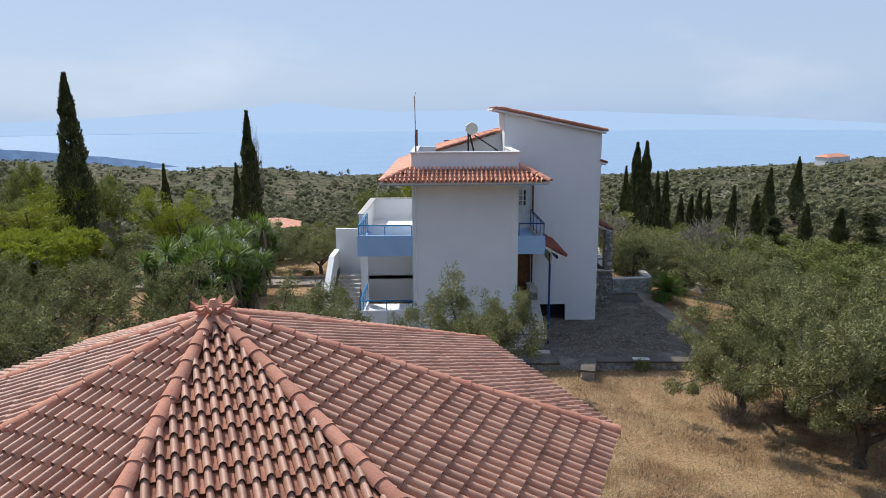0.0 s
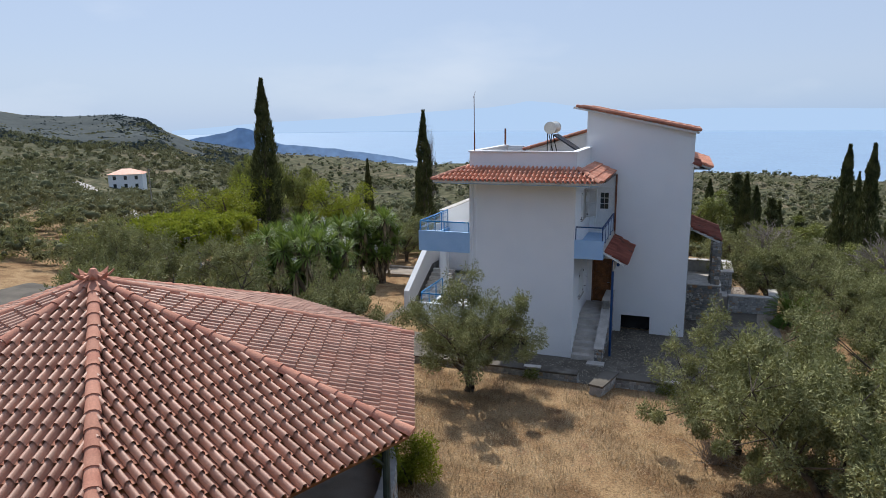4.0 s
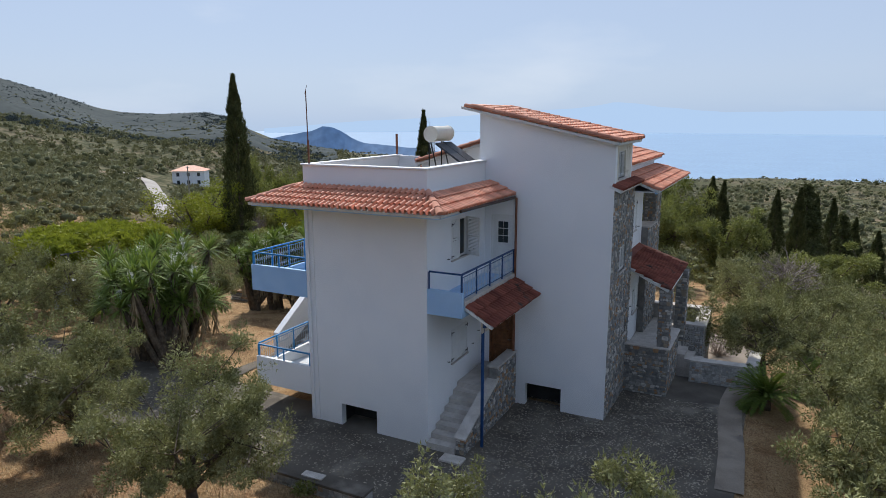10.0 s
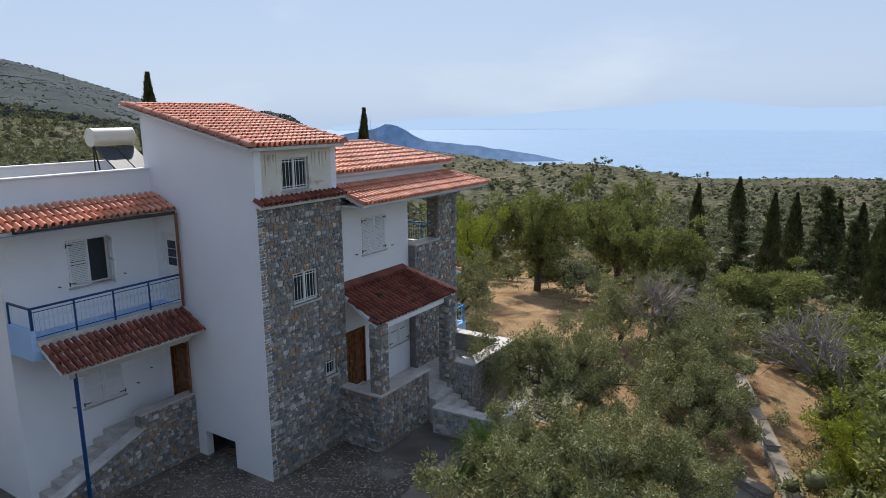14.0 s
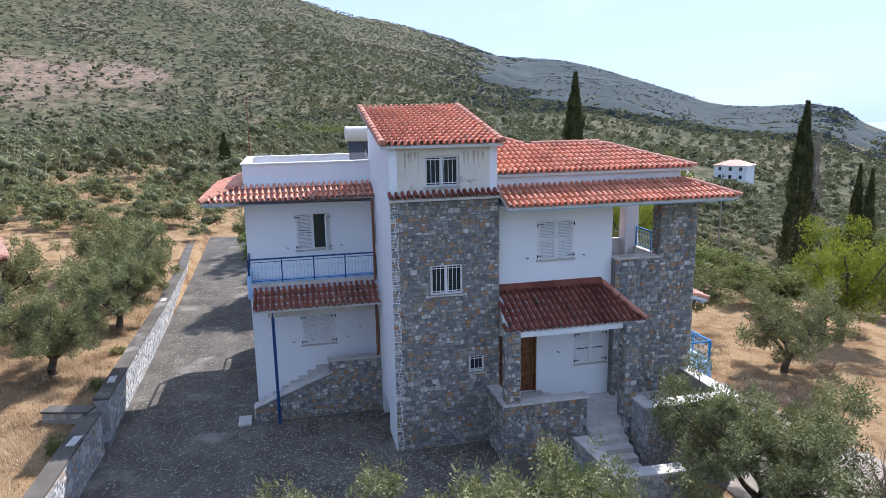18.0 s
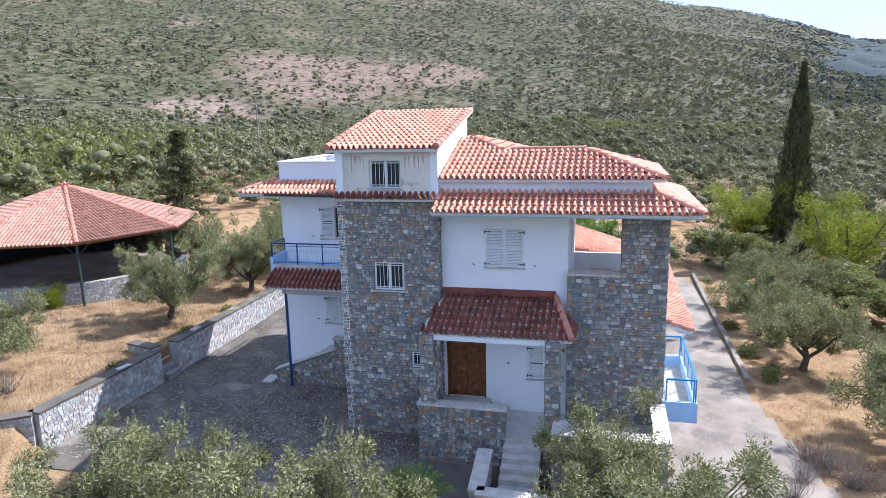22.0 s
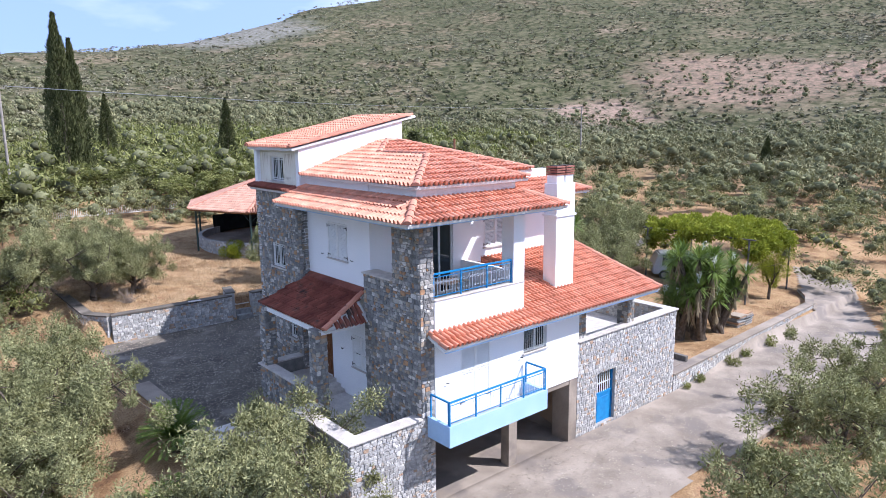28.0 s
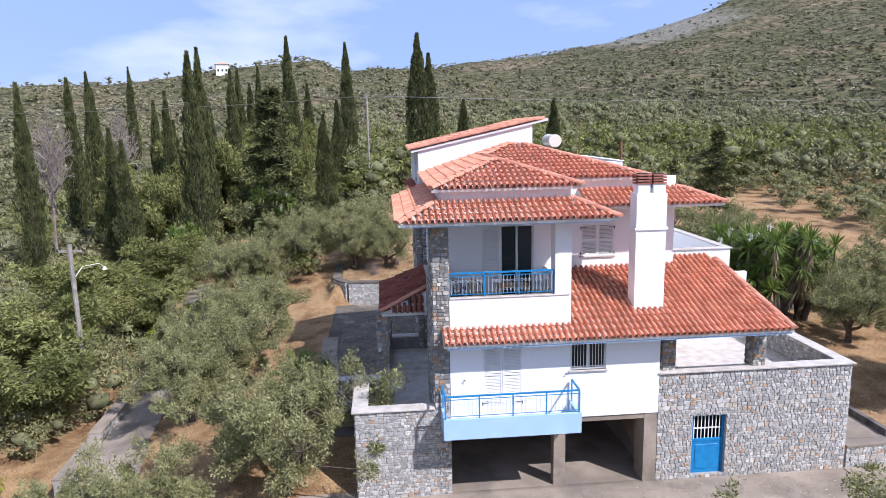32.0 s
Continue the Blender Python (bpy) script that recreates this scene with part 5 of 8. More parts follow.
slope(house, [(-0.9, 42.06, UE), (-0.9, 35.9, UE), (2.5, 35.9, 9.92), (2.5, 37.97, 9.92), (2.75, 38.0, 9.99), (3.0, 38.4, 10.06)])
slope(house, [(7.06, 45.93, 4.15), (-4.35, 45.93, 4.15), (-4.217, 44.907, 4.497), (7.06, 44.907, 4.497)])
slope(house, [(2.965, 44.907, 4.497), (-4.217, 44.907, 4.497), (-3.75, 41.3, 5.72), (2.965, 41.3, 5.72)])
for a, b in (((-3.28, 28.66, E1), (-2.03, 29.98, E2)), ((3.91, 28.66, E1), (2.78, 29.98, E2)), ((8.37, 45.95, E1), (7.08, 44.62, E2)), ((1.6, 45.95, E1), (2.75, 44.62, E2)),
             ((-3.28, 43.1, E1), (-2.03, 41.8, E2)), ((7.28, 44.95, UE), (4.87, 42.53, 9.68)), ((2.47, 44.95, UE), (4.87, 42.53, 9.68)), ((4.87, 42.5, 9.68), (4.87, 39.65, 9.68)),
             ((4.87, 39.65, 9.68), (3.65, 38.45, 10.06)), ((-0.9, 42.06, UE), (3.0, 38.4, 10.06)), ((3.65, 38.45, 10.06), (3.0, 38.42, 10.06)), ((-4.3, 45.93, 4.17), (-3.75, 41.3, 5.74)),
             ((7.62, 38.0, 9.95), (1.9, 38.0, 11.16)), ((7.62, 34.3, 9.95), (1.9, 34.3, 11.16)), ((-0.9, 35.95, 8.94), (2.5, 35.95, 9.94))):
    ridge(house, a, b, 0.12)
for row in ((-3.2, 28.74, 7.86, 3.83, 28.82, 7.96), (3.75, 28.82, 7.86, 3.83, 34.48, 7.96), (-3.2, 28.82, 7.86, -3.12, 43.0, 7.96), (8.2, 37.97, 7.86, 8.28, 45.8, 7.96), (1.75, 45.78, 7.86, 8.2, 45.86, 7.96)):
    part("fascia", boxes(row), BLUE, house)
part("fascia", boxes((-4.3, 45.78, 3.98, 6.95, 45.86, 4.08)), BLUE, house)
for row in ((-3.15, 28.8, 7.9, 3.78, 29.97, 7.94), (2.76, 29.97, 7.9, 3.78, 34.48, 7.94), (-3.15, 29.97, 7.9, -2.01, 43.0, 7.94), (7.06, 38.0, 7.9, 8.22, 42.1, 7.94)):
    part("soffit", boxes(row), WHITE, house)

BROWNMETAL = surf("brown_gutter_paint", (0.055, 0.035, 0.028), (0.09, 0.06, 0.048), 4.0, 0.5, 0.05)
part("gutter", tube(bmesh.new(), (3.95, 29.9, 7.97), (3.95, 34.42, 7.9), 0.05, 8), BROWNMETAL, house, "brown half-round gutter")

# on the flat roof
heater = thing("solar_water_heater", 1.2, 34.0, 8.5, "white tank solar water heater with tilted dark panels", "water heater")
bm = bmesh.new()
tube(bm, (0.85, 33.85, 10.12), (0.85, 35.2, 10.12), 0.28, 48)
for y in (33.83, 35.17):
    tube(bm, (0.85, y, 10.12), (0.85, y + 0.05, 10.12), 0.292, 48)
part("tank", bm, TANK, heater)
for y in (33.9, 34.55):
    b2 = bmesh.new()
    prism(b2, [(1.0, y, 9.75), (2.15, y, 9.0), (2.15, y + 0.6, 9.0), (1.0, y + 0.6, 9.75)], (0.03, 0, 0.06))
    part("solar_panel", b2, PANEL, heater)
for y in (34.0, 35.0):
    for a, b in (((0.7, y, 8.5), (0.7, y, 9.9)), ((1.1, y, 8.5), (0.75, y, 9.9)), ((2.1, y, 8.5), (2.1, y, 9.0))):
        part("stand_leg", tube(bmesh.new(), a, b, 0.025, 6), IRON, heater)
ant = thing("antenna_mast", -1.8, 30.1, 9.2, "thin rusty antenna mast on the parapet", "antenna")
bm = bmesh.new()
tube(bm, (-1.8, 30.1, 9.2), (-1.82, 30.1, 11.6), 0.018, 6)
tube(bm, (-1.8, 30.1, 9.2), (-1.8, 30.1, 10.0), 0.035, 6)
tube(bm, (-1.86, 30.1, 11.5), (-1.76, 30.1, 11.78), 0.008, 5)
part("mast", bm, RUST, ant)
fl = thing("flue_pipe", -1.95, 36.1, 9.2, "rusty steel flue pipe on the roof edge", "pipe")
bm = bmesh.new()
tube(bm, (-1.95, 36.1, 9.15), (-1.95, 36.1, 10.05), 0.05, 8)
part("pipe", bm, RUST, fl)

# ---- the octagonal shelter ----
gaz = thing("gazebo", -4.83, 12.04, 1.8, "octagonal garden shelter with red clay tile roof", "gazebo")
GA = Vector((-4.83, 12.04, 7.32))
ring = [Vector((-4.83 + 7.35 * math.cos(radians(45 * k)), 12.04 + 7.35 * math.sin(radians(45 * k)), 4.95)) for k in range(8)]
for k in range(8):
    slope(gaz, [ring[k], ring[(k + 1) % 8], GA], 300 if k in (6, 7) else 0, bpy.data.materials["brown_wood"], PINKTILE)
    ridge(gaz, ring[k], GA, 0.13)
    p = ring[k] + (GA - ring[k]) * 0.07
    bm = bmesh.new()
    tube(bm, (p.x, p.y, 1.2), (p.x, p.y, p.z - 0.12), 0.075, 10)
    part("post", bm, GREEN_STEEL, gaz)
    q = ring[(k + 1) % 8] + (GA - ring[(k + 1) % 8]) * 0.07
    bm = bmesh.new()
    tube(bm, (p.x, p.y, p.z - 0.2), (q.x, q.y, q.z - 0.2), 0.06, 6)
    part("beam", bm, GREEN_STEEL, gaz)
    d = (q - p).normalized()
    for s, o in ((p, d), (q, -d)):
        bm = bmesh.new()
        tube(bm, (s.x, s.y, s.z - 0.9), (s.x + o.x * 0.75, s.y + o.y * 0.75, s.z - 0.22), 0.03, 6)
        part("brace", bm, GREEN_STEEL, gaz)
for k in range(8):
    a = radians(45 * k)
    fin = prism(bmesh.new(), [(GA.x + math.cos(a) * 0.1, GA.y + math.sin(a) * 0.1, GA.z + 0.12), (GA.x + math.cos(a - 0.25) * 0.3, GA.y + math.sin(a - 0.25) * 0.3, GA.z + 0.1),
                (GA.x + math.cos(a) * 0.42, GA.y + math.sin(a) * 0.42, GA.z + 0.22), (GA.x + math.cos(a + 0.25) * 0.3, GA.y + math.sin(a + 0.25) * 0.3, GA.z + 0.1)], (0, 0, 0.05))
    part("finial_horn", fin, RIDGE, gaz)
fin = bmesh.new()
bmesh.ops.create_cone(fin, cap_ends=True, segments=12, radius1=0.2, radius2=0.06, depth=0.25, matrix=Matrix.Translation(GA + Vector((0, 0, 0.16))))
part("finial", fin, RIDGE, gaz)


def arc_wall(name, cx, cy, r, a0, a1, z0, z1, parent, step=6):
    n = int((a1 - a0) / step)
    for k in range(n):
        a, b = radians(a0 + (a1 - a0) * k / n), radians(a0 + (a1 - a0) * (k + 1) / n)
        bm = bmesh.new()
        prism(bm, [(cx + math.cos(a) * r, cy + math.sin(a) * r, z0), (cx + math.cos(b) * r, cy + math.sin(b) * r, z0), (cx + math.cos(b) * (r - 0.3), cy + math.sin(b) * (r - 0.3), z0), (cx + math.cos(a) * (r - 0.3), cy + math.sin(a) * (r - 0.3), z0)], (0, 0, z1 - z0))
        o = (cx + math.cos(a) * r, cy + math.sin(a) * r, z0)
        e = Vector((math.cos(b) - math.cos(a), math.sin(b) - math.sin(a), 0)) * r
        ob = part(name, bm, SUNLIT_MORTAR, parent, "curved low wall of white-grey stone")
        FACES.append((ob, o, e, (0, 0, 1), (math.cos((a + b) / 2), math.sin((a + b) / 2), 0), e.length, z1 - z0, [], 0, None))


cloth = bmesh.new()
ring_low, ring_up = [], []
for k in range(29):
    a, r = radians(165 + 5 * k), 6.25 + 0.05 * math.sin(k * 1.9)
    ring_low.append(cloth.verts.new((-4.83 + r * math.cos(a), 12.04 + r * math.sin(a), 1.9)))
    ring_up.append(cloth.verts.new((-4.83 + (r + 0.12) * math.cos(a), 12.04 + (r + 0.12) * math.sin(a), 3.75 - 0.12 * abs(math.sin(k * 0.78)))))
for k in range(28):
    cloth.faces.new([ring_low[k], ring_low[k + 1], ring_up[k + 1], ring_up[k]])
bmesh.ops.solidify(cloth, geom=cloth.faces[:], thickness=0.02)
part("shade_cloth", cloth, DARK, gaz, "dark cloth hung round the back of the shelter")
arc_wall("stone_wall", -4.83, 12.04, 6.4, -60, 160, 1.0, 2.7, gaz)
bm = bmesh.new()
bmesh.ops.create_cone(bm, cap_ends=True, segments=32, radius1=6.1, radius2=6.1, depth=0.6, matrix=Matrix.Translation((-4.83, 12.04, 1.9)))
part("floor", bm, CONCRETE, gaz)

# ---- walls and paving of the plot ----
def sheet(name, x0, y0, x1, y1, mat, lift, label, step=0.5, edge=None):
    xs, ys = np.arange(x0, x1 + 1e-6, step), np.arange(y0, y1 + 1e-6, step)
    v = np.array([(x, y, land_height(x, y) + lift) for y in ys for x in xs])
    k = len(xs)
    f = np.array([(j * k + i, j * k + i + 1, (j + 1) * k + i + 1, (j + 1) * k + i) for j in range(len(ys) - 1) for i in range(k - 1) if not edge or edge(xs[i] + step / 2, ys[j] + step / 2)])
    return tagged(new(name, fast_mesh(name, v, f, mat)), label, name, "", "structure")


sheet("yard", -30, 25.0, 12.5, 42.0, ASPHALT, 0.035, "grey asphalt yard strewn with dry leaves", 0.5, lambda x, y: x < 12 and not (-7 < x < -3 and y > 31) and (x > -8 or y < 30 + (x + 30) * 0.05) and not (-2.2 < x < 6.5 and y > 35))
sheet("drive", -40, 38.5, 12.0, 56.0, CONCRETE, 0.035, "pale concrete drive along the low side", 0.25, lambda x, y: x > -33.5 and 44.85 - max(0.0, -23.5 - x) * 0.55 < y < 49.6 + max(0.0, x + 1) * 0.15 - max(0.0, -21 - x) * 0.5 or (-0.3 < x < 6.9 and y < 46))
gs = part("garage_floor", boxes((-0.2, 38.6, -1.55, 6.85, 45.2, -1.33)), CONCRETE)
tagged(gs, "bare concrete garage floor", "floor", "", "structure")


def stone_line(name, pts, z_top, thick, label, keep=0, cap=None, low=1.6):
    """A retaining wall along points, faced on both sides, with a flat cap."""
    ob = None
    for k, ((x0, y0), (x1, y1)) in enumerate(zip(pts, pts[1:])):
        d = Vector((x1 - x0, y1 - y0, 0))
        ln = d.length
        d.normalize()
        nn = Vector((-d.y, d.x, 0))
        a, b = Vector((x0, y0, z_top - low)), Vector((x1, y1, z_top - low))
        bm = prism(bmesh.new(), [a - nn * thick / 2, b - nn * thick / 2, b + nn * thick / 2, a + nn * thick / 2], (0, 0, low))
        if ob is None:
            ob = part(name, bm, SUNLIT_MORTAR)
            tagged(ob, label, "wall", "", "structure")
        else:
            part("wall_segment", bm, SUNLIT_MORTAR, ob)
        FACES.append((ob, b + nn * thick / 2, -d, (0, 0, 1), nn, ln, low, [], keep if k == 0 else 0, None))
        FACES.append((ob, a - nn * thick / 2, d, (0, 0, 1), -nn, ln, low, [], 0, None))
        part("wall_cap", prism(bmesh.new(), [a - nn * (thick / 2 + 0.06) + Vector((0, 0, low)), b - nn * (thick / 2 + 0.06) + Vector((0, 0, low)), b + nn * (thick / 2 + 0.06) + Vector((0, 0, low)), a + nn * (thick / 2 + 0.06) + Vector((0, 0, low))], (0, 0, 0.07)), cap or ASPHALT, ob)
    return ob


stone_line("retaining_wall", [(3.8, 24.85), (-8.5, 24.8), (-18.0, 24.5), (-26.0, 24.0)], 1.38, 0.4, "long low retaining wall of pale rubble stone", 250)
stone_line("retaining_wall", [(12.2, 10.0), (12.0, 23.6), (11.2, 24.75), (5.0, 24.9)], 1.42, 0.4, "low retaining wall of pale rubble stone", 0)
stone_line("gate_pier", [(5.0, 24.9), (4.6, 23.4)], 1.55, 0.4, "stone return wall beside the garden steps")
stone_line("retaining_wall", [(9.7, 39.85), (12.0, 40.0), (12.1, 41.9)], 0.9, 0.34, "low stone wall with marble cap by the steps", 0, MARBLE, 1.4)
stone_line("retaining_wall", [(-7.12, 44.9), (-14.0, 44.6), (-24.3, 44.2), (-26.2, 43.45), (-27.8, 42.3)], -0.55, 0.4, "low retaining wall of pale stone along the drive", 200, CONCRETE, 1.0)
landing = thing("garden_landing", -8.0, 43.7, -0.9, "small concrete landing with a stained edge by the garden bed", "landing", "", "structure")
part("landing_slab", boxes((-8.9, 42.7, -1.3, -7.08, 44.66, -0.45), bevel=0.01), CONCRETE, landing)
part("landing_edge", boxes((-9.12, 42.5, -1.3, -8.91, 44.66, -0.2), bevel=0.012), WEATHERED_STONE, landing)
kerb = thing("concrete_kerb", -8.0, 49.75, -1.4, "low concrete kerb along the drive", "kerb", "", "structure")
for k in range(8):
    part("kerb_block", boxes((-3.0 - 2.6 * (k + 1) + 0.02, 49.62, -1.6, -3.0 - 2.6 * k, 49.88, -1.18), bevel=0.015), CONCRETE, kerb)
steps = thing("garden_steps", 4.2, 24.6, 0.2, "short flight of rough stone steps in the wall", "steps")
for k in range(4):
    part("step", boxes((3.85, 24.1 + k * 0.27, -0.2, 4.75, 24.4 + k * 0.27, 1.1 - k * 0.27), bevel=0.02), STONE, steps)
for x, y, a in ((2.1, 24.83, 0.05), (7.0, 24.9, -0.1), (-9.0, 24.8, 0.0)):
    sl = thing("marble_slab", x, y, 1.5, "loose white marble slab on the wall", "slab", "loose slabs on the wall")
    b2 = boxes((-0.32, -0.13, 0, 0.32, 0.13, 0.04), bevel=0.005)
    b2.transform(Matrix.Translation((x, y, 1.455)) @ Matrix.Rotation(a, 4, 'Z'))
    part("slab", b2, MARBLE, sl)

# ---- trees ----
def limb(vs, fs, a, b, r0, r1, k=6):
    a, b = Vector(a), Vector(b)
    d = (b - a).normalized()
    s = d.orthogonal().normalized()
    t = d.cross(s)
    o = len(vs)
    for p, r in ((a, r0), (b, r1)):
        for i in range(k):
            an = 2 * math.pi * i / k
            vs.append(tuple(p + s * math.cos(an) * r + t * math.sin(an) * r))
    fs += [(o + i, o + (i + 1) % k, o + k + (i + 1) % k, o + k + i) for i in range(k)]


def leaf_cloud(rng, centres, count, size, squash=1.0, droop=0.0, wide=0.2):
    """Many narrow leaf sprays scattered round clump centres."""
    n = count
    c = np.array([rng.choice(centres) for _ in range(n)])
    g = np.array([[rng.gauss(0, 1) for _ in range(3)] for _ in range(n)])
    g /= np.linalg.norm(g, axis=1)[:, None]
    rad = np.array([rng.random() ** 0.45 for _ in range(n)])[:, None]
    p = c[:, :3] + g * rad * c[:, 3:4] * np.array([1, 1, squash])
    d = g + np.array([[rng.gauss(0, 0.7) for _ in range(3)] for _ in range(n)]) + np.array([0, 0, -droop])
    d /= np.linalg.norm(d, axis=1)[:, None]
    s = np.cross(d, np.array([[rng.gauss(0, 1) for _ in range(3)] for _ in range(n)]))
    s /= np.linalg.norm(s, axis=1)[:, None]
    ln = np.array([rng.uniform(0.6, 1.3) * size for _ in range(n)])[:, None]
    v = np.stack([p - s * ln * wide, p + d * ln, p + s * ln * wide], 1)
    return v.reshape(-1, 3)



def blades(name, v, mat):
    me = bpy.data.meshes.new(name)
    me.from_pydata(v.tolist(), [], [(i, i + 1, i + 2) for i in range(0, len(v), 3)])
    me.materials.append(mat)
    return me


def quads(name, v, mat):
    me = bpy.data.meshes.new(name)
    me.from_pydata(v.tolist(), [], [(i, i + 1, i + 2, i + 3) for i in range(0, len(v), 4)])
    me.materials.append(mat)
    return me


def olive(seed, h=4.2, w=2.5, leaves=31000, size=0.08):
    """A low forking trunk and a broad, dense, lumpy crown that hangs almost to the ground on its rim."""
    rng = random.Random(seed)
    vs, fs, cl = [], [], []
    t = [Vector((0, 0, -0.2))]
    for i in range(3):
        t.append(t[-1] + Vector((rng.uniform(-0.16, 0.16), rng.uniform(-0.16, 0.16), h * 0.1)))
    rr = [0.2, 0.16, 0.14, 0.12]
    for i in range(3):
        limb(vs, fs, t[i], t[i + 1], rr[i] * h / 4, rr[i + 1] * h / 4, 8)
    for b in range(6):
        an = 2 * math.pi * (b + rng.random() * 0.6) / 6
        p, r = t[-1] if b % 2 else t[-2], 0.1 * h / 4
        reach = w * rng.uniform(0.5, 0.85)
        for s in range(3):
            q = p + Vector((math.cos(an) * reach / 3, math.sin(an) * reach / 3, h * rng.uniform(0.07, 0.19)))
            limb(vs, fs, p, q, r, r * 0.65)
            p, r, an = q, r * 0.65, an + rng.uniform(-0.5, 0.5)
            if s:
                for _ in range(7):
                    q2 = p + Vector((rng.gauss(0, w * 0.27), rng.gauss(0, w * 0.27), rng.uniform(-0.2, 0.24) * h))
                    q2.z = max(q2.z, 0.3 * h)
                    limb(vs, fs, p, q2, r * 0.6, 0.012, 4)
                    cl.append((*q2, rng.uniform(0.09, 0.21) * w))
    me = bpy.data.meshes.new("trunk")
    me.from_pydata(vs, [], fs)
    me.materials.append(BARK)
    me.polygons.foreach_set("use_smooth", [True] * len(fs))
    shoots = []
    for c in cl:
        for _ in range(3):
            shoots.append((c[0] + rng.gauss(0, c[3] * 0.5), c[1] + rng.gauss(0, c[3] * 0.5), c[2] + c[3] * rng.uniform(0.6, 1.15), 0.16))
    v = np.concatenate([leaf_cloud(rng, cl, int(leaves * 0.82), size, 0.75, wide=0.24), leaf_cloud(rng, shoots, int(leaves * 0.18), size * 1.2, 1.7, -0.8, wide=0.17)])
    return me, blades("crown", v, OLIVE)


OLIVES = [olive(s, leaves=54000, size=0.085) for s in range(4)]
OLIVES_OFF = [olive(s + 10, leaves=26000, size=0.11) for s in range(4)]


def plant(kind, meshes, x, y, z, scale, turn, label, category, group, tall=1.0):
    ob = new(kind)
    ob.matrix_basis = Matrix.Translation((x, y, z)) @ Matrix.Rotation(turn, 4, 'Z') @ Matrix.Diagonal((scale, scale, scale * tall, 1))
    tagged(ob, label, category, group)
    for name, me in zip(("trunk", "crown"), meshes):
        c = new(name, me)
        c.parent = ob
    return ob


OLIVE_AT = [(12.4, 44.5, 1.16), (15.6, 31.8, 1.0), (0.3, 22.4, 0.9), (-5.4, 23.4, 0.9), (8.8, 20.4, 0.87), (10.4, 16.6, 1.0), (10.9, 20.4, 1.0), (15.8, 36.0, 1.06), (16.9, 38.9, 0.95),
            (16.8, 47.0, 0.95), (18.0, 33.6, 0.9), (15.5, 51.0, 0.9), (-5.2, 52.6, 1.0), (1.9, 54.0, 1.0), (-10.2, 51.7, 0.9),
            (-10.5, 23.0, 1.0), (-15.0, 21.5, 1.0), (-14.0, 35.6, 0.95), (-18.5, 33.0, 1.0), (-21.5, 30.0, 1.0), (-24.0, 30.5, 1.1), (-8.5, 17.5, 0.9), (14.5, 19.0, 1.1),
            (18.0, 22.0, 1.1), (15.0, 54.5, 1.0), (11.0, 56.0, 0.9), (-15.0, 53.0, 1.0), (-19.0, 55.5, 1.0)]
rt = random.Random(5)
for k, (x, y, s) in enumerate(OLIVE_AT):
    plant("olive_tree", (OLIVES if x > 8.5 and 14 < y < 48 or abs(x + 2.5) < 4 and y < 25 or -14.5 < x < -13 else OLIVES_OFF)[k % 4], x, y, land_height(x, y), s, rt.uniform(0, 6.28), "grey-green olive tree with gnarled trunk on dry grass", "tree", "olive trees round the house")


def cypress(seed, h=14.0, w=1.0, leaves=15000, size=0.24):
    rng = random.Random(seed)
    vs, fs = [], []
    limb(vs, fs, (0, 0, -0.5), (0, 0, h * 0.5), 0.2, 0.12, 7)
    limb(vs, fs, (0, 0, h * 0.5), (0, 0, h * 0.95), 0.12, 0.02, 6)
    n = leaves
    z = np.array([rng.random() ** 0.9 for _ in range(n)])
    prof = np.minimum(1.0, 0.35 + z * 4) * np.clip((1 - z) * 1.7, 0.03, 1.0) ** 0.8
    an = np.array([rng.uniform(0, 2 * math.pi) for _ in range(n)])
    lump = np.array([1.05 + 0.75 * noise.noise((seed + math.cos(b) * 1.3, a * 9.0, math.sin(b) * 1.3)) + 0.3 * noise.noise((seed + math.cos(b) * 3, a * 26.0, math.sin(b) * 3)) for a, b in zip(z, an)])
    r = w * prof * lump * np.array([0.55 + 0.45 * rng.random() ** 0.5 for _ in range(n)])
    p = np.stack([np.cos(an) * r, np.sin(an) * r, 0.04 * h + z * h * 0.96], 1)
    d = np.stack([np.cos(an) * 0.35, np.sin(an) * 0.35, np.full(n, 1.0)], 1) + np.array([[rng.gauss(0, 0.22) for _ in range(3)] for _ in range(n)])
    d /= np.linalg.norm(d, axis=1)[:, None]
    s = np.cross(d, np.array([[rng.gauss(0, 1) for _ in range(3)] for _ in range(n)]))
    s /= np.linalg.norm(s, axis=1)[:, None]
    ln = np.array([rng.uniform(0.6, 1.3) * size for _ in range(n)])[:, None]
    v = np.stack([p - s * ln * 0.2, p + d * ln, p + s * ln * 0.2], 1).reshape(-1, 3)
    me = bpy.data.meshes.new("trunk")
    me.from_pydata(vs, [], fs)
    me.materials.append(BARK)
    return me, blades("crown", v, CYPRESS)


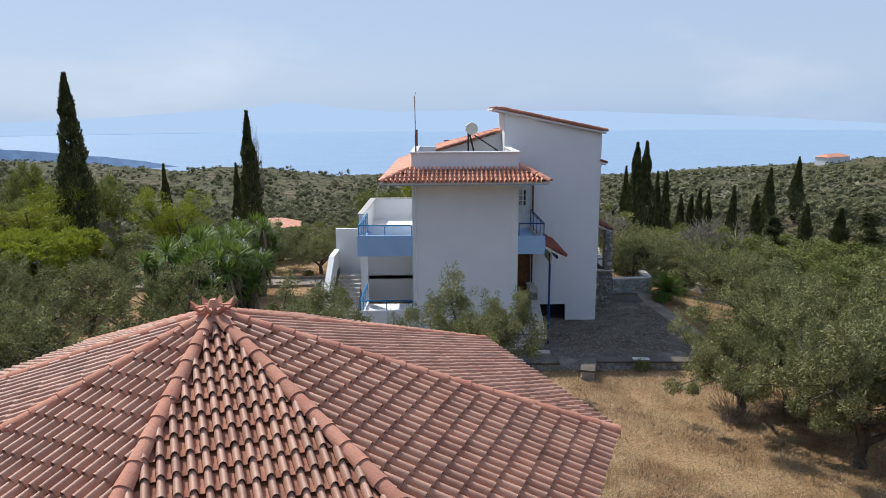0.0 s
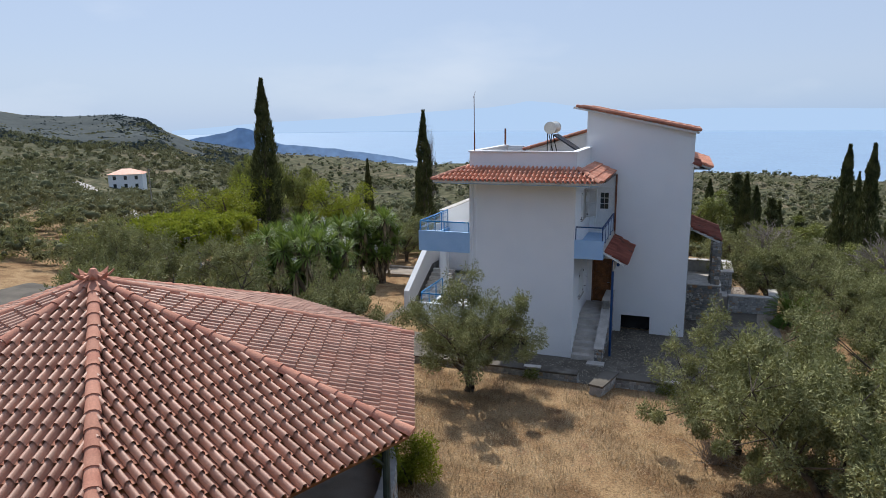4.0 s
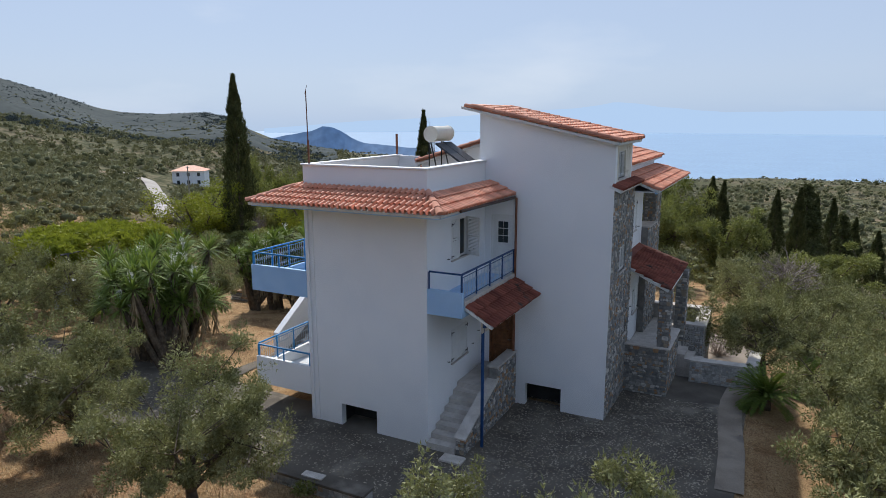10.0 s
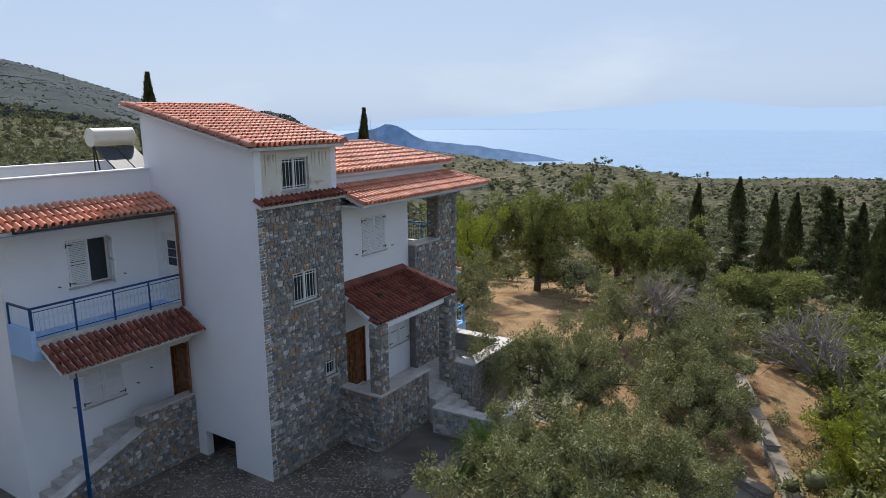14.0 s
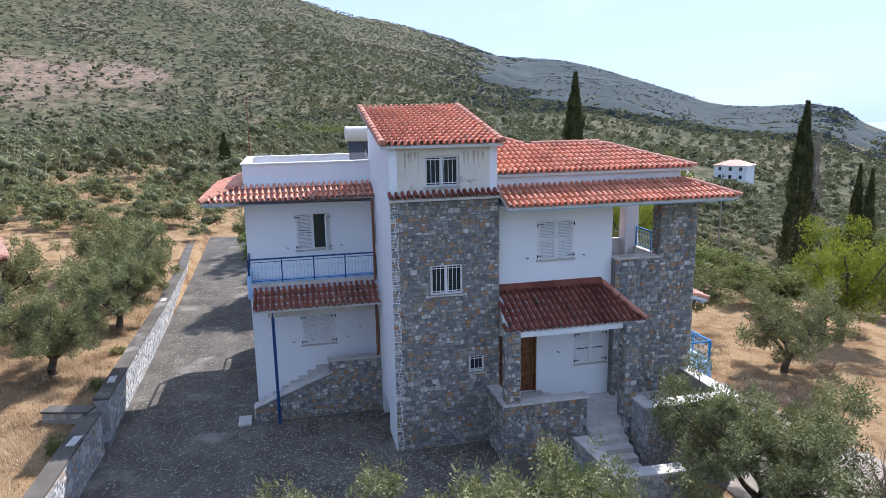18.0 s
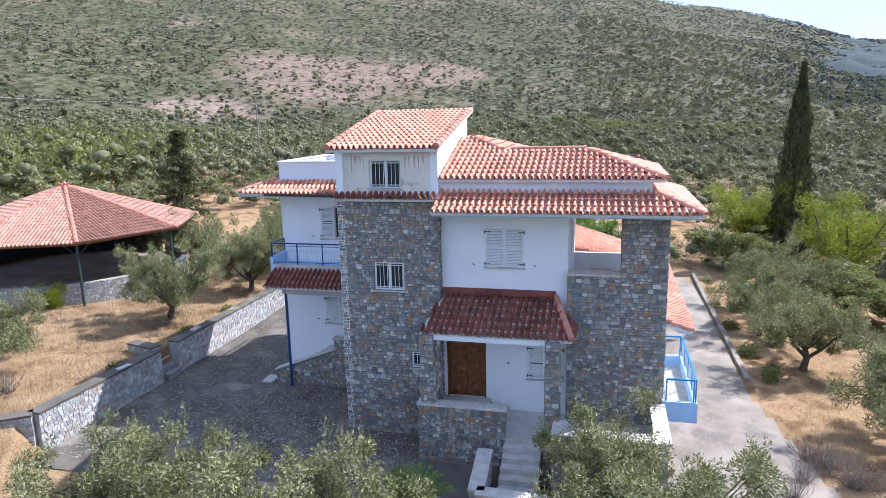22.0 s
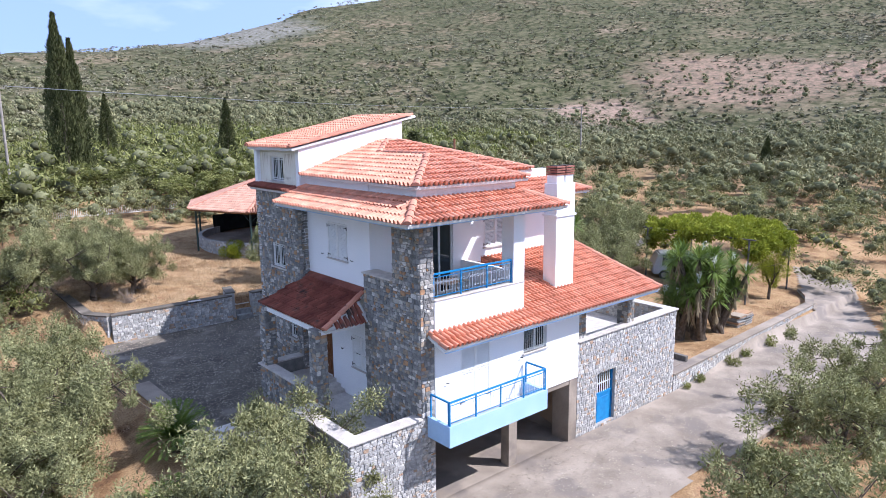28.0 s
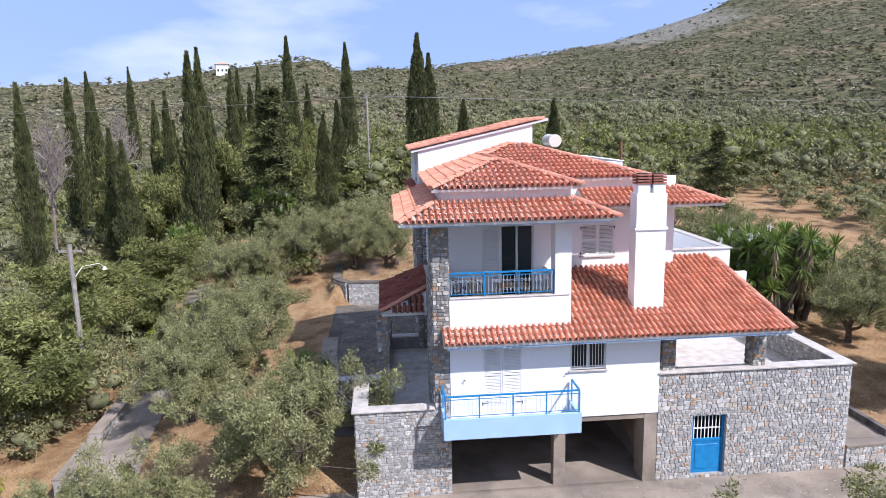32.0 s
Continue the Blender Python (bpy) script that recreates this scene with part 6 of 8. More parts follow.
CYP = [cypress(s) for s in range(3)]
CYP_AT = [(-32.4, 58.4, 14.3, 1.25), (-22.0, 75.1, 11.2, 1.15), (4.35, -16.4, 21.8, 1.35), (3.0, -17.3, 19.6, 1.2), (-11.9, -15.0, 14.0, 0.9), (-62.0, 24.0, 9.0, 0.8),
          (42.7, -1.3, 15.6, 1.0), (47.0, -21.4, 17.6, 1.1), (46.9, -26.9, 18.7, 1.0), (40.8, -13.2, 15.7, 0.9), (29.8, 11.5, 11.2, 0.8), (28.0, 14.1, 10.3, 0.8), (24.5, 7.7, 17.2, 1.05),
          (28.3, -10.0, 19.6, 1.1), (32.3, -10.9, 15.2, 0.9), (35.9, -18.1, 14.6, 0.9), (30.8, -23.8, 14.4, 0.9), (26.6, -17.5, 18.0, 1.0), (27.8, -27.5, 18.9, 1.0), (27.3, -32.7, 17.4, 1.0),
          (21.3, -28.6, 23.1, 1.2), (21.0, -48.8, 18.4, 1.0), (14.1, 3.8, 12.1, 0.9), (13.7, -9.3, 13.9, 0.9), (13.8, -34.3, 23.0, 1.1), (58.9, -75.8, 23.9, 1.0), (-2.6, -28.8, 14.8, 0.9),
          (36.0, -25.4, 12.4, 0.9), (27.8, -42.8, 20.6, 1.0), (28.7, 95.7, 6.7, 1.3), (34.3, 107.4, 1.5, 0.9), (35.7, 107.3, 1.5, 0.9), (32.0, 83.7, 1.4, 0.8), (41.1, 87.6, 0.1, 1.0),
          (32.6, 88.0, 0.2, 0.8), (39.5, 72.6, 0.9, 0.9), (39.8, 66.8, 1.2, 1.0), (32.3, 118.6, 1.5, 1.0), (41.3, 95.0, 0.5, 0.8), (62.5, 127.5, 0.3, 1.2), (74.7, 140.4, 1.5, 1.2),
          (31.2, 88.0, 0.2, 0.8), (33.9, 85.7, 0.8, 0.8), (23.2, 81.6, 7.2, 1.1), (-27.6, 88.4, 4.6, 0.8), (-42.8, 102.2, 3.6, 1.0), (21.0, 148.0, -3.8, 1.3), (23.0, 129.4, -4.6, 1.2), (14.3, 89.8, 3.3, 1.0), (6.6, 94.3, 3.4, 1.0), (18.0, 140.0, -2.5, 1.2), (25.0, 120.0, -5.0, 1.2), (28.5, 112.0, -5.4, 1.2), (12.0, 141.0, -2.0, 1.3), (-1.2, 171.0, -2.5, 1.6)]
for k, (x, y, top, w) in enumerate(CYP_AT):
    z = land_height(x, y)
    h = max(4.0, top - z)
    ob = plant("cypress_tree", CYP[k % 3], x, y, z, 1.0, k * 1.3, "tall slim dark green cypress", "tree", "cypresses round the plot")
    ob.matrix_basis = Matrix.Translation((x, y, z)) @ Matrix.Rotation(k * 1.3, 4, 'Z') @ Matrix.Diagonal((w, w, h / 14, 1))


def fir(seed, h=12.0):
    """A broad dark conifer with layered boughs."""
    rng = random.Random(seed)
    vs, fs = [], []
    limb(vs, fs, (0, 0, -0.3), (0, 0, h), 0.22, 0.03, 7)
    cl = []
    for k in range(90):
        z = h * (0.12 + 0.86 * rng.random())
        an, r = rng.uniform(0, 6.28), (h - z) * 0.27 * rng.uniform(0.5, 1.1) + 0.2
        limb(vs, fs, (0, 0, z), (math.cos(an) * r, math.sin(an) * r, z - 0.15 * r), 0.04, 0.01, 4)
        cl += [(math.cos(an) * r * q, math.sin(an) * r * q, z - 0.15 * r * q, 0.32 + 0.12 * r) for q in (0.5, 0.9)]
    me = bpy.data.meshes.new("trunk")
    me.from_pydata(vs, [], fs)
    me.materials.append(BARK)
    return me, blades("crown", leaf_cloud(rng, cl, 12000, 0.3, 0.45), CYPRESS)


FIR = [fir(1), fir(2)]
for k, (x, y, top, w) in enumerate(((18.6, 4.3, 14.9, 1.6), (-20.6, 8.8, 10.2, 0.9))):
    z = land_height(x, y)
    ob = plant("conifer_tree", FIR[k], x, y, z, 1.0, k, "broad dark green conifer with layered boughs", "tree", "conifers near the plot")
    ob.matrix_basis = Matrix.Translation((x, y, z)) @ Matrix.Diagonal((w, w, (top - z) / 12, 1))


for k, (x, y, top, w) in enumerate(((16.4, 135.3, 0.0, 1.5), (10.5, 96.0, -0.5, 1.0), (20.5, 118.0, -2.5, 1.1), (33.0, 52.0, 3.0, 1.0), (30.0, 61.0, 1.5, 0.9))):
    z = land_height(x, y)
    ob = plant("conifer_tree", FIR[k % 2], x, y, z, 1.0, k, "broad dark green conifer with layered boughs", "tree", "conifers near the plot")
    ob.matrix_basis = Matrix.Translation((x, y, z)) @ Matrix.Diagonal((w, w, max(5.0, top - z) / 12, 1))


def broad_tree(seed, mat, h=6.0, w=2.6, leaves=14000, size=0.25):
    """A round-headed evergreen: a short trunk, forking limbs, clumps of leaves with gaps between."""
    rng = random.Random(seed)
    vs, fs, cl = [], [], []
    limb(vs, fs, (0, 0, -0.3), (0.1, 0, h * 0.28), 0.26, 0.2, 8)
    for b in range(7):
        an, p, r = 2 * math.pi * (b + rng.random() * 0.7) / 7, Vector((0.1, 0, h * 0.26)), 0.13
        for k in range(3):
            q = p + Vector((math.cos(an) * w * 0.27, math.sin(an) * w * 0.27, h * rng.uniform(0.1, 0.24)))
            limb(vs, fs, p, q, r, r * 0.65, 6)
            p, r, an = q, r * 0.65, an + rng.uniform(-0.6, 0.6)
            for _ in range(3):
                e = p + Vector((rng.gauss(0, w * 0.24), rng.gauss(0, w * 0.24), rng.uniform(-0.1, 0.16) * h))
                limb(vs, fs, p, e, r * 0.5, 0.015, 4)
                cl.append((*e, rng.uniform(0.25, 0.42) * w * 0.7))
    me = bpy.data.meshes.new("trunk")
    me.from_pydata(vs, [], fs)
    me.materials.append(BARK)
    return me, blades("crown", leaf_cloud(rng, cl, leaves, size, 0.85), mat)


BROAD = [broad_tree(31, MAQUIS), broad_tree(32, MAQUIS), broad_tree(33, LIME, 5.0, 2.6, 14000, 0.16)]
for k, (x, y, top, w) in enumerate(((1.2, 66.6, 5.8, 1.15), (-36.0, 60.0, 3.0, 1.5), (-39.0, 64.0, 3.0, 1.4), (-3.2, -1.8, 6.9, 1.15), (-28.0, 52.5, 1.8, 1.0), (-19.5, 57.0, 1.0, 1.0), (-15.5, 60.5, 1.2, 1.2), (-9.0, 62.0, 0.8, 1.0), (2.0, 83.3, 4.6, 1.5), (-6.5, 72.0, 3.4, 1.1), (8.0, 74.0, 2.8, 1.2), (22.5, 52.5, 1.6, 1.0), (25.5, 45.5, 1.9, 1.1), (23.8, 57.5, 0.6, 1.1),
                                    (27.8, 50.5, 1.0, 1.2), (24.2, 37.5, 2.6, 1.0), (29.5, 40.0, 2.2, 1.2), (21.4, 63.0, 0.2, 1.1), (33.5, 47.0, 1.0, 1.3), (26.5, 31.0, 3.2, 1.1), (23.5, 25.0, 3.0, 1.0),
                                    (-38.0, 71.5, 5.4, 1.1), (-43.0, 74.5, 5.6, 1.1), (-47.5, 77.0, 5.6, 1.1), (24.0, -14.0, 10.5, 1.5), (30.0, -15.0, 10.0, 1.5), (33.0, -21.0, 10.0, 1.5), (25.0, -24.0, 11.5, 1.6), (29.0, -30.0, 12.0, 1.6), (23.0, -36.0, 13.0, 1.7), (34.0, -7.0, 8.5, 1.4), (20.0, -20.0, 10.0, 1.5),
                                    (6.5, -10.5, 6.5, 1.0), (2.5, -12.5, 7.2, 1.1), (11.0, -8.0, 6.4, 1.1), (-9.5, -9.0, 7.0, 1.0), (16.0, -3.5, 6.0, 1.1), (31.0, 33.0, 2.4, 1.3), (28.5, 22.0, 3.6, 1.2), (24.5, 17.0, 4.0, 1.0), (16.0, 71.0, 0.8, 1.1), (26.0, 69.0, -0.4, 1.2), (34.5, 57.0, 0.0, 1.3))):
    z = land_height(x, y)
    ob = plant("evergreen_tree", BROAD[k % 2], x, y, z, 1.0, k * 1.9, "round-headed dark evergreen tree in a thicket", "tree", "evergreen trees beside the plot")
    ob.matrix_basis = Matrix.Translation((x, y, z)) @ Matrix.Rotation(k * 1.9, 4, 'Z') @ Matrix.Diagonal((w, w, max(3.2, top - z) / 6.2, 1))
for k, (x, y, top, w) in enumerate(((-1.7, 60.5, 4.4, 0.95), (-24.2, 41.7, 2.7, 0.42), (-35.0, 56.0, 4.4, 1.5), (-25.0, 60.0, 4.0, 1.2), (22.5, 47.5, 0.9, 0.7))):
    z = land_height(x, y)
    ob = plant("almond_tree", BROAD[2], x, y, z, 1.0, k * 2.3, "leafy yellow-green tree with a spreading crown", "tree", "yellow-green trees")
    ob.matrix_basis = Matrix.Translation((x, y, z)) @ Matrix.Rotation(k * 2.3, 4, 'Z') @ Matrix.Diagonal((w, w, max(2.6, top - z) / 5.2, 1))


def bare_tree(seed, h=4.5):
    """A leafless tree: limbs fork again and again into fine twigs."""
    rng = random.Random(seed)
    vs, fs = [], []
    todo = [(Vector((0, 0, -0.2)), Vector((0.1, 0.05, 1)), 0.16, h * 0.26, 0)]
    while todo:
        p, d, r, ln, k = todo.pop()
        q = p + d.normalized() * ln
        limb(vs, fs, p, q, r, r * 0.7, 6 if k < 2 else 3)
        if k < 6:
            for _ in range(3 if k < 5 else 2):
                e = d.normalized() + Vector((rng.gauss(0, 0.55), rng.gauss(0, 0.55), rng.gauss(0.05, 0.35)))
                todo.append((q, e, r * 0.62, ln * rng.uniform(0.68, 0.88), k + 1))
    me = bpy.data.meshes.new("bare_tree")
    me.from_pydata(vs, [], fs)
    return me


BARE = bare_tree(4)
DEADBARK = surf("grey_dead_wood", (0.20, 0.165, 0.14), (0.34, 0.29, 0.26), 3.0, 0.95, 0.2, 20)
BARE.materials.append(DEADBARK)
# The sixth is stretched to fit the view as bare twigs atop a cypress.
for k, (x, y, sc, tall) in enumerate(((12.5, 55.6, 1.15, 0.95), (14.2, 58.0, 0.9, 0.8), (43.5, -6.5, 1.4, 3.0), (48.0, -37.0, 1.4, 3.0), (-30.5, 58.3, 0.5, 2.4), (-21.4, 75.5, 0.42, 9.5), (21.5, 52.5, 1.5, 1.0))):
    ob = new("bare_tree", BARE)
    ob.matrix_basis = Matrix.Translation((x, y, land_height(x, y))) @ Matrix.Rotation(k * 1.7, 4, 'Z') @ Matrix.Diagonal((sc, sc, sc * tall, 1))
    tagged(ob, "leafless grey dead tree with tangled twigs", "tree", "dead trees")


def yucca(seed, h=4.2, heads=18, fan=92, leaf=0.92):
    """Several bare stems, each with a head of sword leaves and a skirt of dead ones."""
    rng = random.Random(seed)
    stems, quad, dead, flower = [], [], [], []
    for k in range(heads):
        vs, fs = [], []
        an, r = rng.uniform(0, 6.28), rng.uniform(0.1, 1.5)
        top = Vector((math.cos(an) * r, math.sin(an) * r, h * rng.uniform(0.45, 1.0)))
        mid = Vector((top.x * 0.5, top.y * 0.5, top.z * 0.5))
        limb(vs, fs, (rng.uniform(-0.25, 0.25), rng.uniform(-0.25, 0.25), -0.1), mid, 0.17, 0.13, 7)
        limb(vs, fs, mid, top, 0.13, 0.1, 7)
        me = bpy.data.meshes.new("stem")
        me.from_pydata(vs, [], fs)
        me.materials.append(BARK)
        stems.append(me)
        for i in range(fan):
            a, e = rng.uniform(0, 6.28), rng.uniform(-0.55, 1.3)
            d = Vector((math.cos(a) * math.cos(e), math.sin(a) * math.cos(e), math.sin(e)))
            s = d.cross(Vector((0, 0, 1))).normalized() * 0.036
            ln = leaf * rng.uniform(0.75, 1.1)
            b = top + d * ln * 0.55
            c = top + d * ln + Vector((0, 0, -0.12 * ln))
            quad += [tuple(top - s * 0.6), tuple(b - s), tuple(c), tuple(b + s)]
        for i in range(44):
            a = rng.uniform(0, 6.28)
            p = top + Vector((0, 0, -rng.uniform(0.05, 1.0)))
            d = Vector((math.cos(a) * 0.35, math.sin(a) * 0.35, -0.95))
            s = d.cross(Vector((0, 0, 1))).normalized() * 0.03
            ln = rng.uniform(0.4, 0.75)
            dead += [tuple(p - s), tuple(p + d * ln * 0.5 - s), tuple(p + d * ln), tuple(p + d * ln * 0.5 + s)]
        if k % 3 == 0:
            cl = [(top.x, top.y, top.z + 0.35 + 0.1 * q, 0.12) for q in range(4)]
            flower.append(leaf_cloud(rng, cl, 60, 0.1))
    return stems, quads("crown", np.array(quad), YUCCA), quads("dead_leaves", np.array(dead), STRAW), [blades("flower_spike", q, PETAL) for q in flower]


STRAW = surf("dead_leaf", (0.25, 0.19, 0.11), (0.36, 0.28, 0.17), 3.0, 0.85, 0.0, 10, rnd=0.2)
PETAL = surf("cream_petal", (0.70, 0.68, 0.58), (0.80, 0.78, 0.70), 3.0, 0.6, 0.0, 10)
YUC = [yucca(1), yucca(2), yucca(3, 3.4, 11)]
for k, (x, y, sc) in enumerate(((-13.2, 43.0, 1.1), (-14.2, 42.0, 1.0), (-12.4, 42.2, 0.95), (-15.2, 43.0, 0.95), (-15.0, 41.2, 0.9), (-12.9, 31.3, 1.15), (-10.2, 30.6, 1.05), (-12.0, 31.1, 1.1), (-11.0, 32.3, 1.1), (-11.9, 32.8, 1.15), (-13.7, 32.2, 1.05), (19.4, 3.6, 1.5), (18.6, 4.6, 1.3), (24.8, 10.4, 1.1))):
    me4 = YUC[k % 3]
    ob = plant("yucca", (), x, y, land_height(x, y), sc, k * 1.7, "tall yucca with sword leaves and cream flower spikes", "plant", "yuccas in the garden")
    for nm, me in (*[("stem", q) for q in me4[0]], ("crown", me4[1]), ("dead_leaves", me4[2]), *[("flower_spike", q) for q in me4[3]]):
        c = new(nm, me)
        c.parent = ob


def cycas(seed):
    rng = random.Random(seed)
    q = []
    for k in range(64):
        a, e = rng.uniform(0, 6.28), rng.uniform(0.05, 1.3)
        p, d = Vector((0, 0, 0.45)), Vector((math.cos(a) * math.cos(e), math.sin(a) * math.cos(e), math.sin(e)))
        for i in range(9):
            d = (d + Vector((0, 0, -0.10))).normalized()
            n = p + d * 0.13
            s = d.cross(Vector((0, 0, 1))).normalized()
            for sg in (1, -1):
                for m in (0.1, 0.4, 0.7):
                    b = p + (n - p) * m
                    q += [tuple(b - d * 0.01), tuple(b + s * sg * 0.09 + d * 0.03), tuple(b + s * sg * 0.18 + d * 0.09 + Vector((0, 0, -0.02))), tuple(b + s * sg * 0.08 + d * 0.062)]
            p = n
    vs, fs = [], []
    limb(vs, fs, (0, 0, -0.1), (0, 0, 0.5), 0.2, 0.16, 8)
    me = bpy.data.meshes.new("trunk")
    me.from_pydata(vs, [], fs)
    me.materials.append(BARK)
    return me, quads("crown", np.array(q), YUCCA)


CYCAS = cycas(3)
for x, y, sc in ((12.6, 38.4, 1.1), (13.9, 42.3, 1.2)):
    plant("sago_palm", CYCAS, x, y, land_height(x, y), sc, x, "low sago palm with arching green fronds", "palm", "sago palms by the yard")

HEDGE = [blades("crown", leaf_cloud(random.Random(k), [(random.Random(k * 9 + i).uniform(-1.6, 1.6), random.Random(k * 9 + i + 50).uniform(-1.3, 1.3), 0.5 + 0.25 * i, 0.85) for i in range(8)], 9000, 0.17), LIME) for k in (1, 2)]
vs, fs = [], []
for k in range(5):
    limb(vs, fs, (0, 0, -0.1), (random.Random(k).uniform(-1, 1), random.Random(k + 7).uniform(-1, 1), 1.8), 0.07, 0.03, 6)
HTR = bpy.data.meshes.new("trunk")
HTR.from_pydata(vs, [], fs)
HTR.materials.append(BARK)
for k, (x, y, sc) in enumerate(((-33.0, 37.0, 0.9), (19.6, 29.0, 0.9), (18.3, 26.5, 0.8), (-2.5, 15.8, 0.3), (1.0, 15.6, 0.45))):
    plant("leafy_shrub", (HTR, HEDGE[k % 2]), x, y, land_height(x, y), sc, k * 1.1, "dense yellow-green leafy shrub", "shrub", "bright shrubs in the garden")


# a vine trained flat over posts, with the van in its shade
ra = random.Random(77)
za = land_height(-24.5, 38.0)
arbour = thing("vine_arbour", -24.5, 38.0, za, "flat-topped arbour overgrown with bright yellow-green vine", "arbour")
for x in (-27.6, -21.6):
    for y in (34.2, 41.4):
        part("post", tube(bmesh.new(), (x, y, land_height(x, y) - 0.2), (x, y, 3.5), 0.06, 8), WEATHERED_STONE, arbour)
    part("beam", tube(bmesh.new(), (x, 33.8, 3.5), (x, 41.8, 3.5), 0.05, 8), WEATHERED_STONE, arbour)
clumps = []
while len(clumps) < 150:
    x, y = ra.uniform(-1, 1), ra.uniform(-1, 1)
    q = (abs(x) ** 3 + abs(y) ** 3)
    if q < 1:
        clumps.append((-24.5 + 3.7 * x, 38.0 + 4.3 * y, 3.75 - 1.5 * q ** 2 * ra.random() + 0.25 * noise.noise((x * 3, y * 3, 5.0)), ra.uniform(0.4, 0.62)))
part("vine", blades("vine", leaf_cloud(ra, clumps, 36000, 0.2, 0.9, 0.2, 0.32), LIME), None, arbour, "dense yellow-green vine leaves")

rs = random.Random(61)
zs = land_height(-17.6, 43.0)
pile = thing("slab_stack", -17.6, 43.0, zs, "stack of rough grey stone slabs on dry grass", "stone stack")
for k in range(9):
    for q in range(2):
        b2 = boxes((-0.42, -0.36, 0, 0.42, 0.36, 0.078), bevel=0.012)
        bmesh.ops.transform(b2, matrix=Matrix.Translation((-17.6 + (q - 0.5) * 0.86 + rs.uniform(-0.05, 0.05), 43.0 + rs.uniform(-0.08, 0.08), zs - 0.05 + 0.08 * k)) @ Matrix.Rotation(rs.uniform(-0.12, 0.12), 4, 'Z'), verts=b2.verts)
        part("slab", b2, STONE, pile)


# on the upper terrace
CANE = surf("pale_cane", (0.38, 0.31, 0.22), (0.50, 0.42, 0.31), 6.0, 0.75, 0.2, 60)
tt = thing("terrace_table", 4.35, 43.1, 4.618, "low pale wooden table on the shaded terrace", "table")
part("tabletop", boxes((3.8, 42.75, 5.3, 4.9, 43.45, 5.34), bevel=0.01), CANE, tt)
for dx in (3.85, 4.79):
    for dy in (42.8, 43.34):
        part("leg", boxes((dx, dy, 4.618, dx + 0.06, dy + 0.06, 5.3)), CANE, tt)
tc = thing("terrace_chair", 5.6, 43.1, 4.618, "folding cane chair beside the terrace table", "chair")
part("seat", boxes((5.35, 42.88, 5.04, 5.83, 43.34, 5.08), bevel=0.012), CANE, tc)
for k in range(5):
    part("back_slat", boxes((5.81, 42.9 + 0.09 * k, 5.07, 5.84, 42.95 + 0.09 * k, 5.51), bevel=0.006), CANE, tc)
part("back_rail", boxes((5.8, 42.87, 5.5, 5.85, 43.35, 5.56), bevel=0.01), CANE, tc)
for dx in (5.36, 5.79):
    for dy in (42.89, 43.29):
        part("leg", boxes((dx, dy, 4.618, dx + 0.04, dy + 0.04, 5.05 if dx < 5.6 else 5.5)), CANE, tc)


def dry_bush(seed):
    rng = random.Random(seed)
    vs, fs = [], []
    for k in range(70):
        a, e = rng.uniform(0, 6.28), rng.uniform(0.3, 1.4)
        p, r = Vector((rng.uniform(-0.3, 0.3), rng.uniform(-0.3, 0.3), 0)), 0.02
        for i in range(4):
            q = p + Vector((math.cos(a) * math.cos(e), math.sin(a) * math.cos(e), math.sin(e))) * 0.4
            limb(vs, fs, p, q, r, r * 0.7, 4)
            p, r, a, e = q, r * 0.7, a + rng.gauss(0, 0.5), e + rng.gauss(0, 0.3)
    me = bpy.data.meshes.new("dry_bush")
    me.from_pydata(vs, [], fs)
    me.materials.append(TWIG)
    return me


TWIG = surf("dry_twig", (0.22, 0.17, 0.13), (0.36, 0.30, 0.25), 4.0, 0.95, 0.0, 20, rnd=0.2)
DRY = [dry_bush(1), dry_bush(2)]
for k, (x, y, sc) in enumerate(((13.6, 51.2, 1.3), (11.8, 49.5, 1.1), (12.6, 53.0, 1.2), (8.0, 50.5, 0.6), (10.3, 47.5, 0.8), (8.2, 19.6, 0.7), (9.6, 22.0, 0.6), (10.4, 20.2, 0.8), (5.5, 51.5, 0.7), (5.6, 49.9, 0.55), (6.8, 49.3, 0.5), (3.9, 50.4, 0.6), (4.6, 50.8, 0.7), (24.0, 74.0, 2.0), (18.0, 66.0, 1.8))):
    ob = new("dry_bush", DRY[k % 2])
    ob.matrix_basis = Matrix.Translation((x, y, land_height(x, y))) @ Matrix.Rotation(k, 4, 'Z') @ Matrix.Diagonal((sc, sc, sc, 1))
    tagged(ob, "bare grey-brown dry bush on parched ground", "bush", "dry bushes")


WEED = [blades("weed", leaf_cloud(random.Random(k + 70), [(0, 0, 0.25, 0.3), (0.2, 0.1, 0.2, 0.25), (-0.2, 0.05, 0.18, 0.22)], 420, 0.12), MAQUIS) for k in range(2)]
for k, (x, y, sc) in enumerate(((-9.2, 45.25, 0.8), (-12.4, 45.2, 1.0), (-14.1, 45.15, 0.9), (-17.0, 45.1, 1.1), (-19.6, 45.05, 0.9), (-8.0, 45.3, 0.6), (-6.5, 50.4, 1.3), (-3.5, 50.9, 1.5), (-11.0, 50.3, 1.2), (8.9, 46.6, 0.9), (2.2, 24.3, 0.8), (-1.6, 24.2, 0.7), (6.9, 24.4, 0.9))):
    ob = new("weed", WEED[k % 2])
    ob.matrix_basis = Matrix.Translation((x, y, land_height(x, y))) @ Matrix.Rotation(k * 1.3, 4, 'Z') @ Matrix.Diagonal((sc, sc, sc, 1))
    tagged(ob, "small green weed at the edge of the paving", "weed", "weeds along the paving")


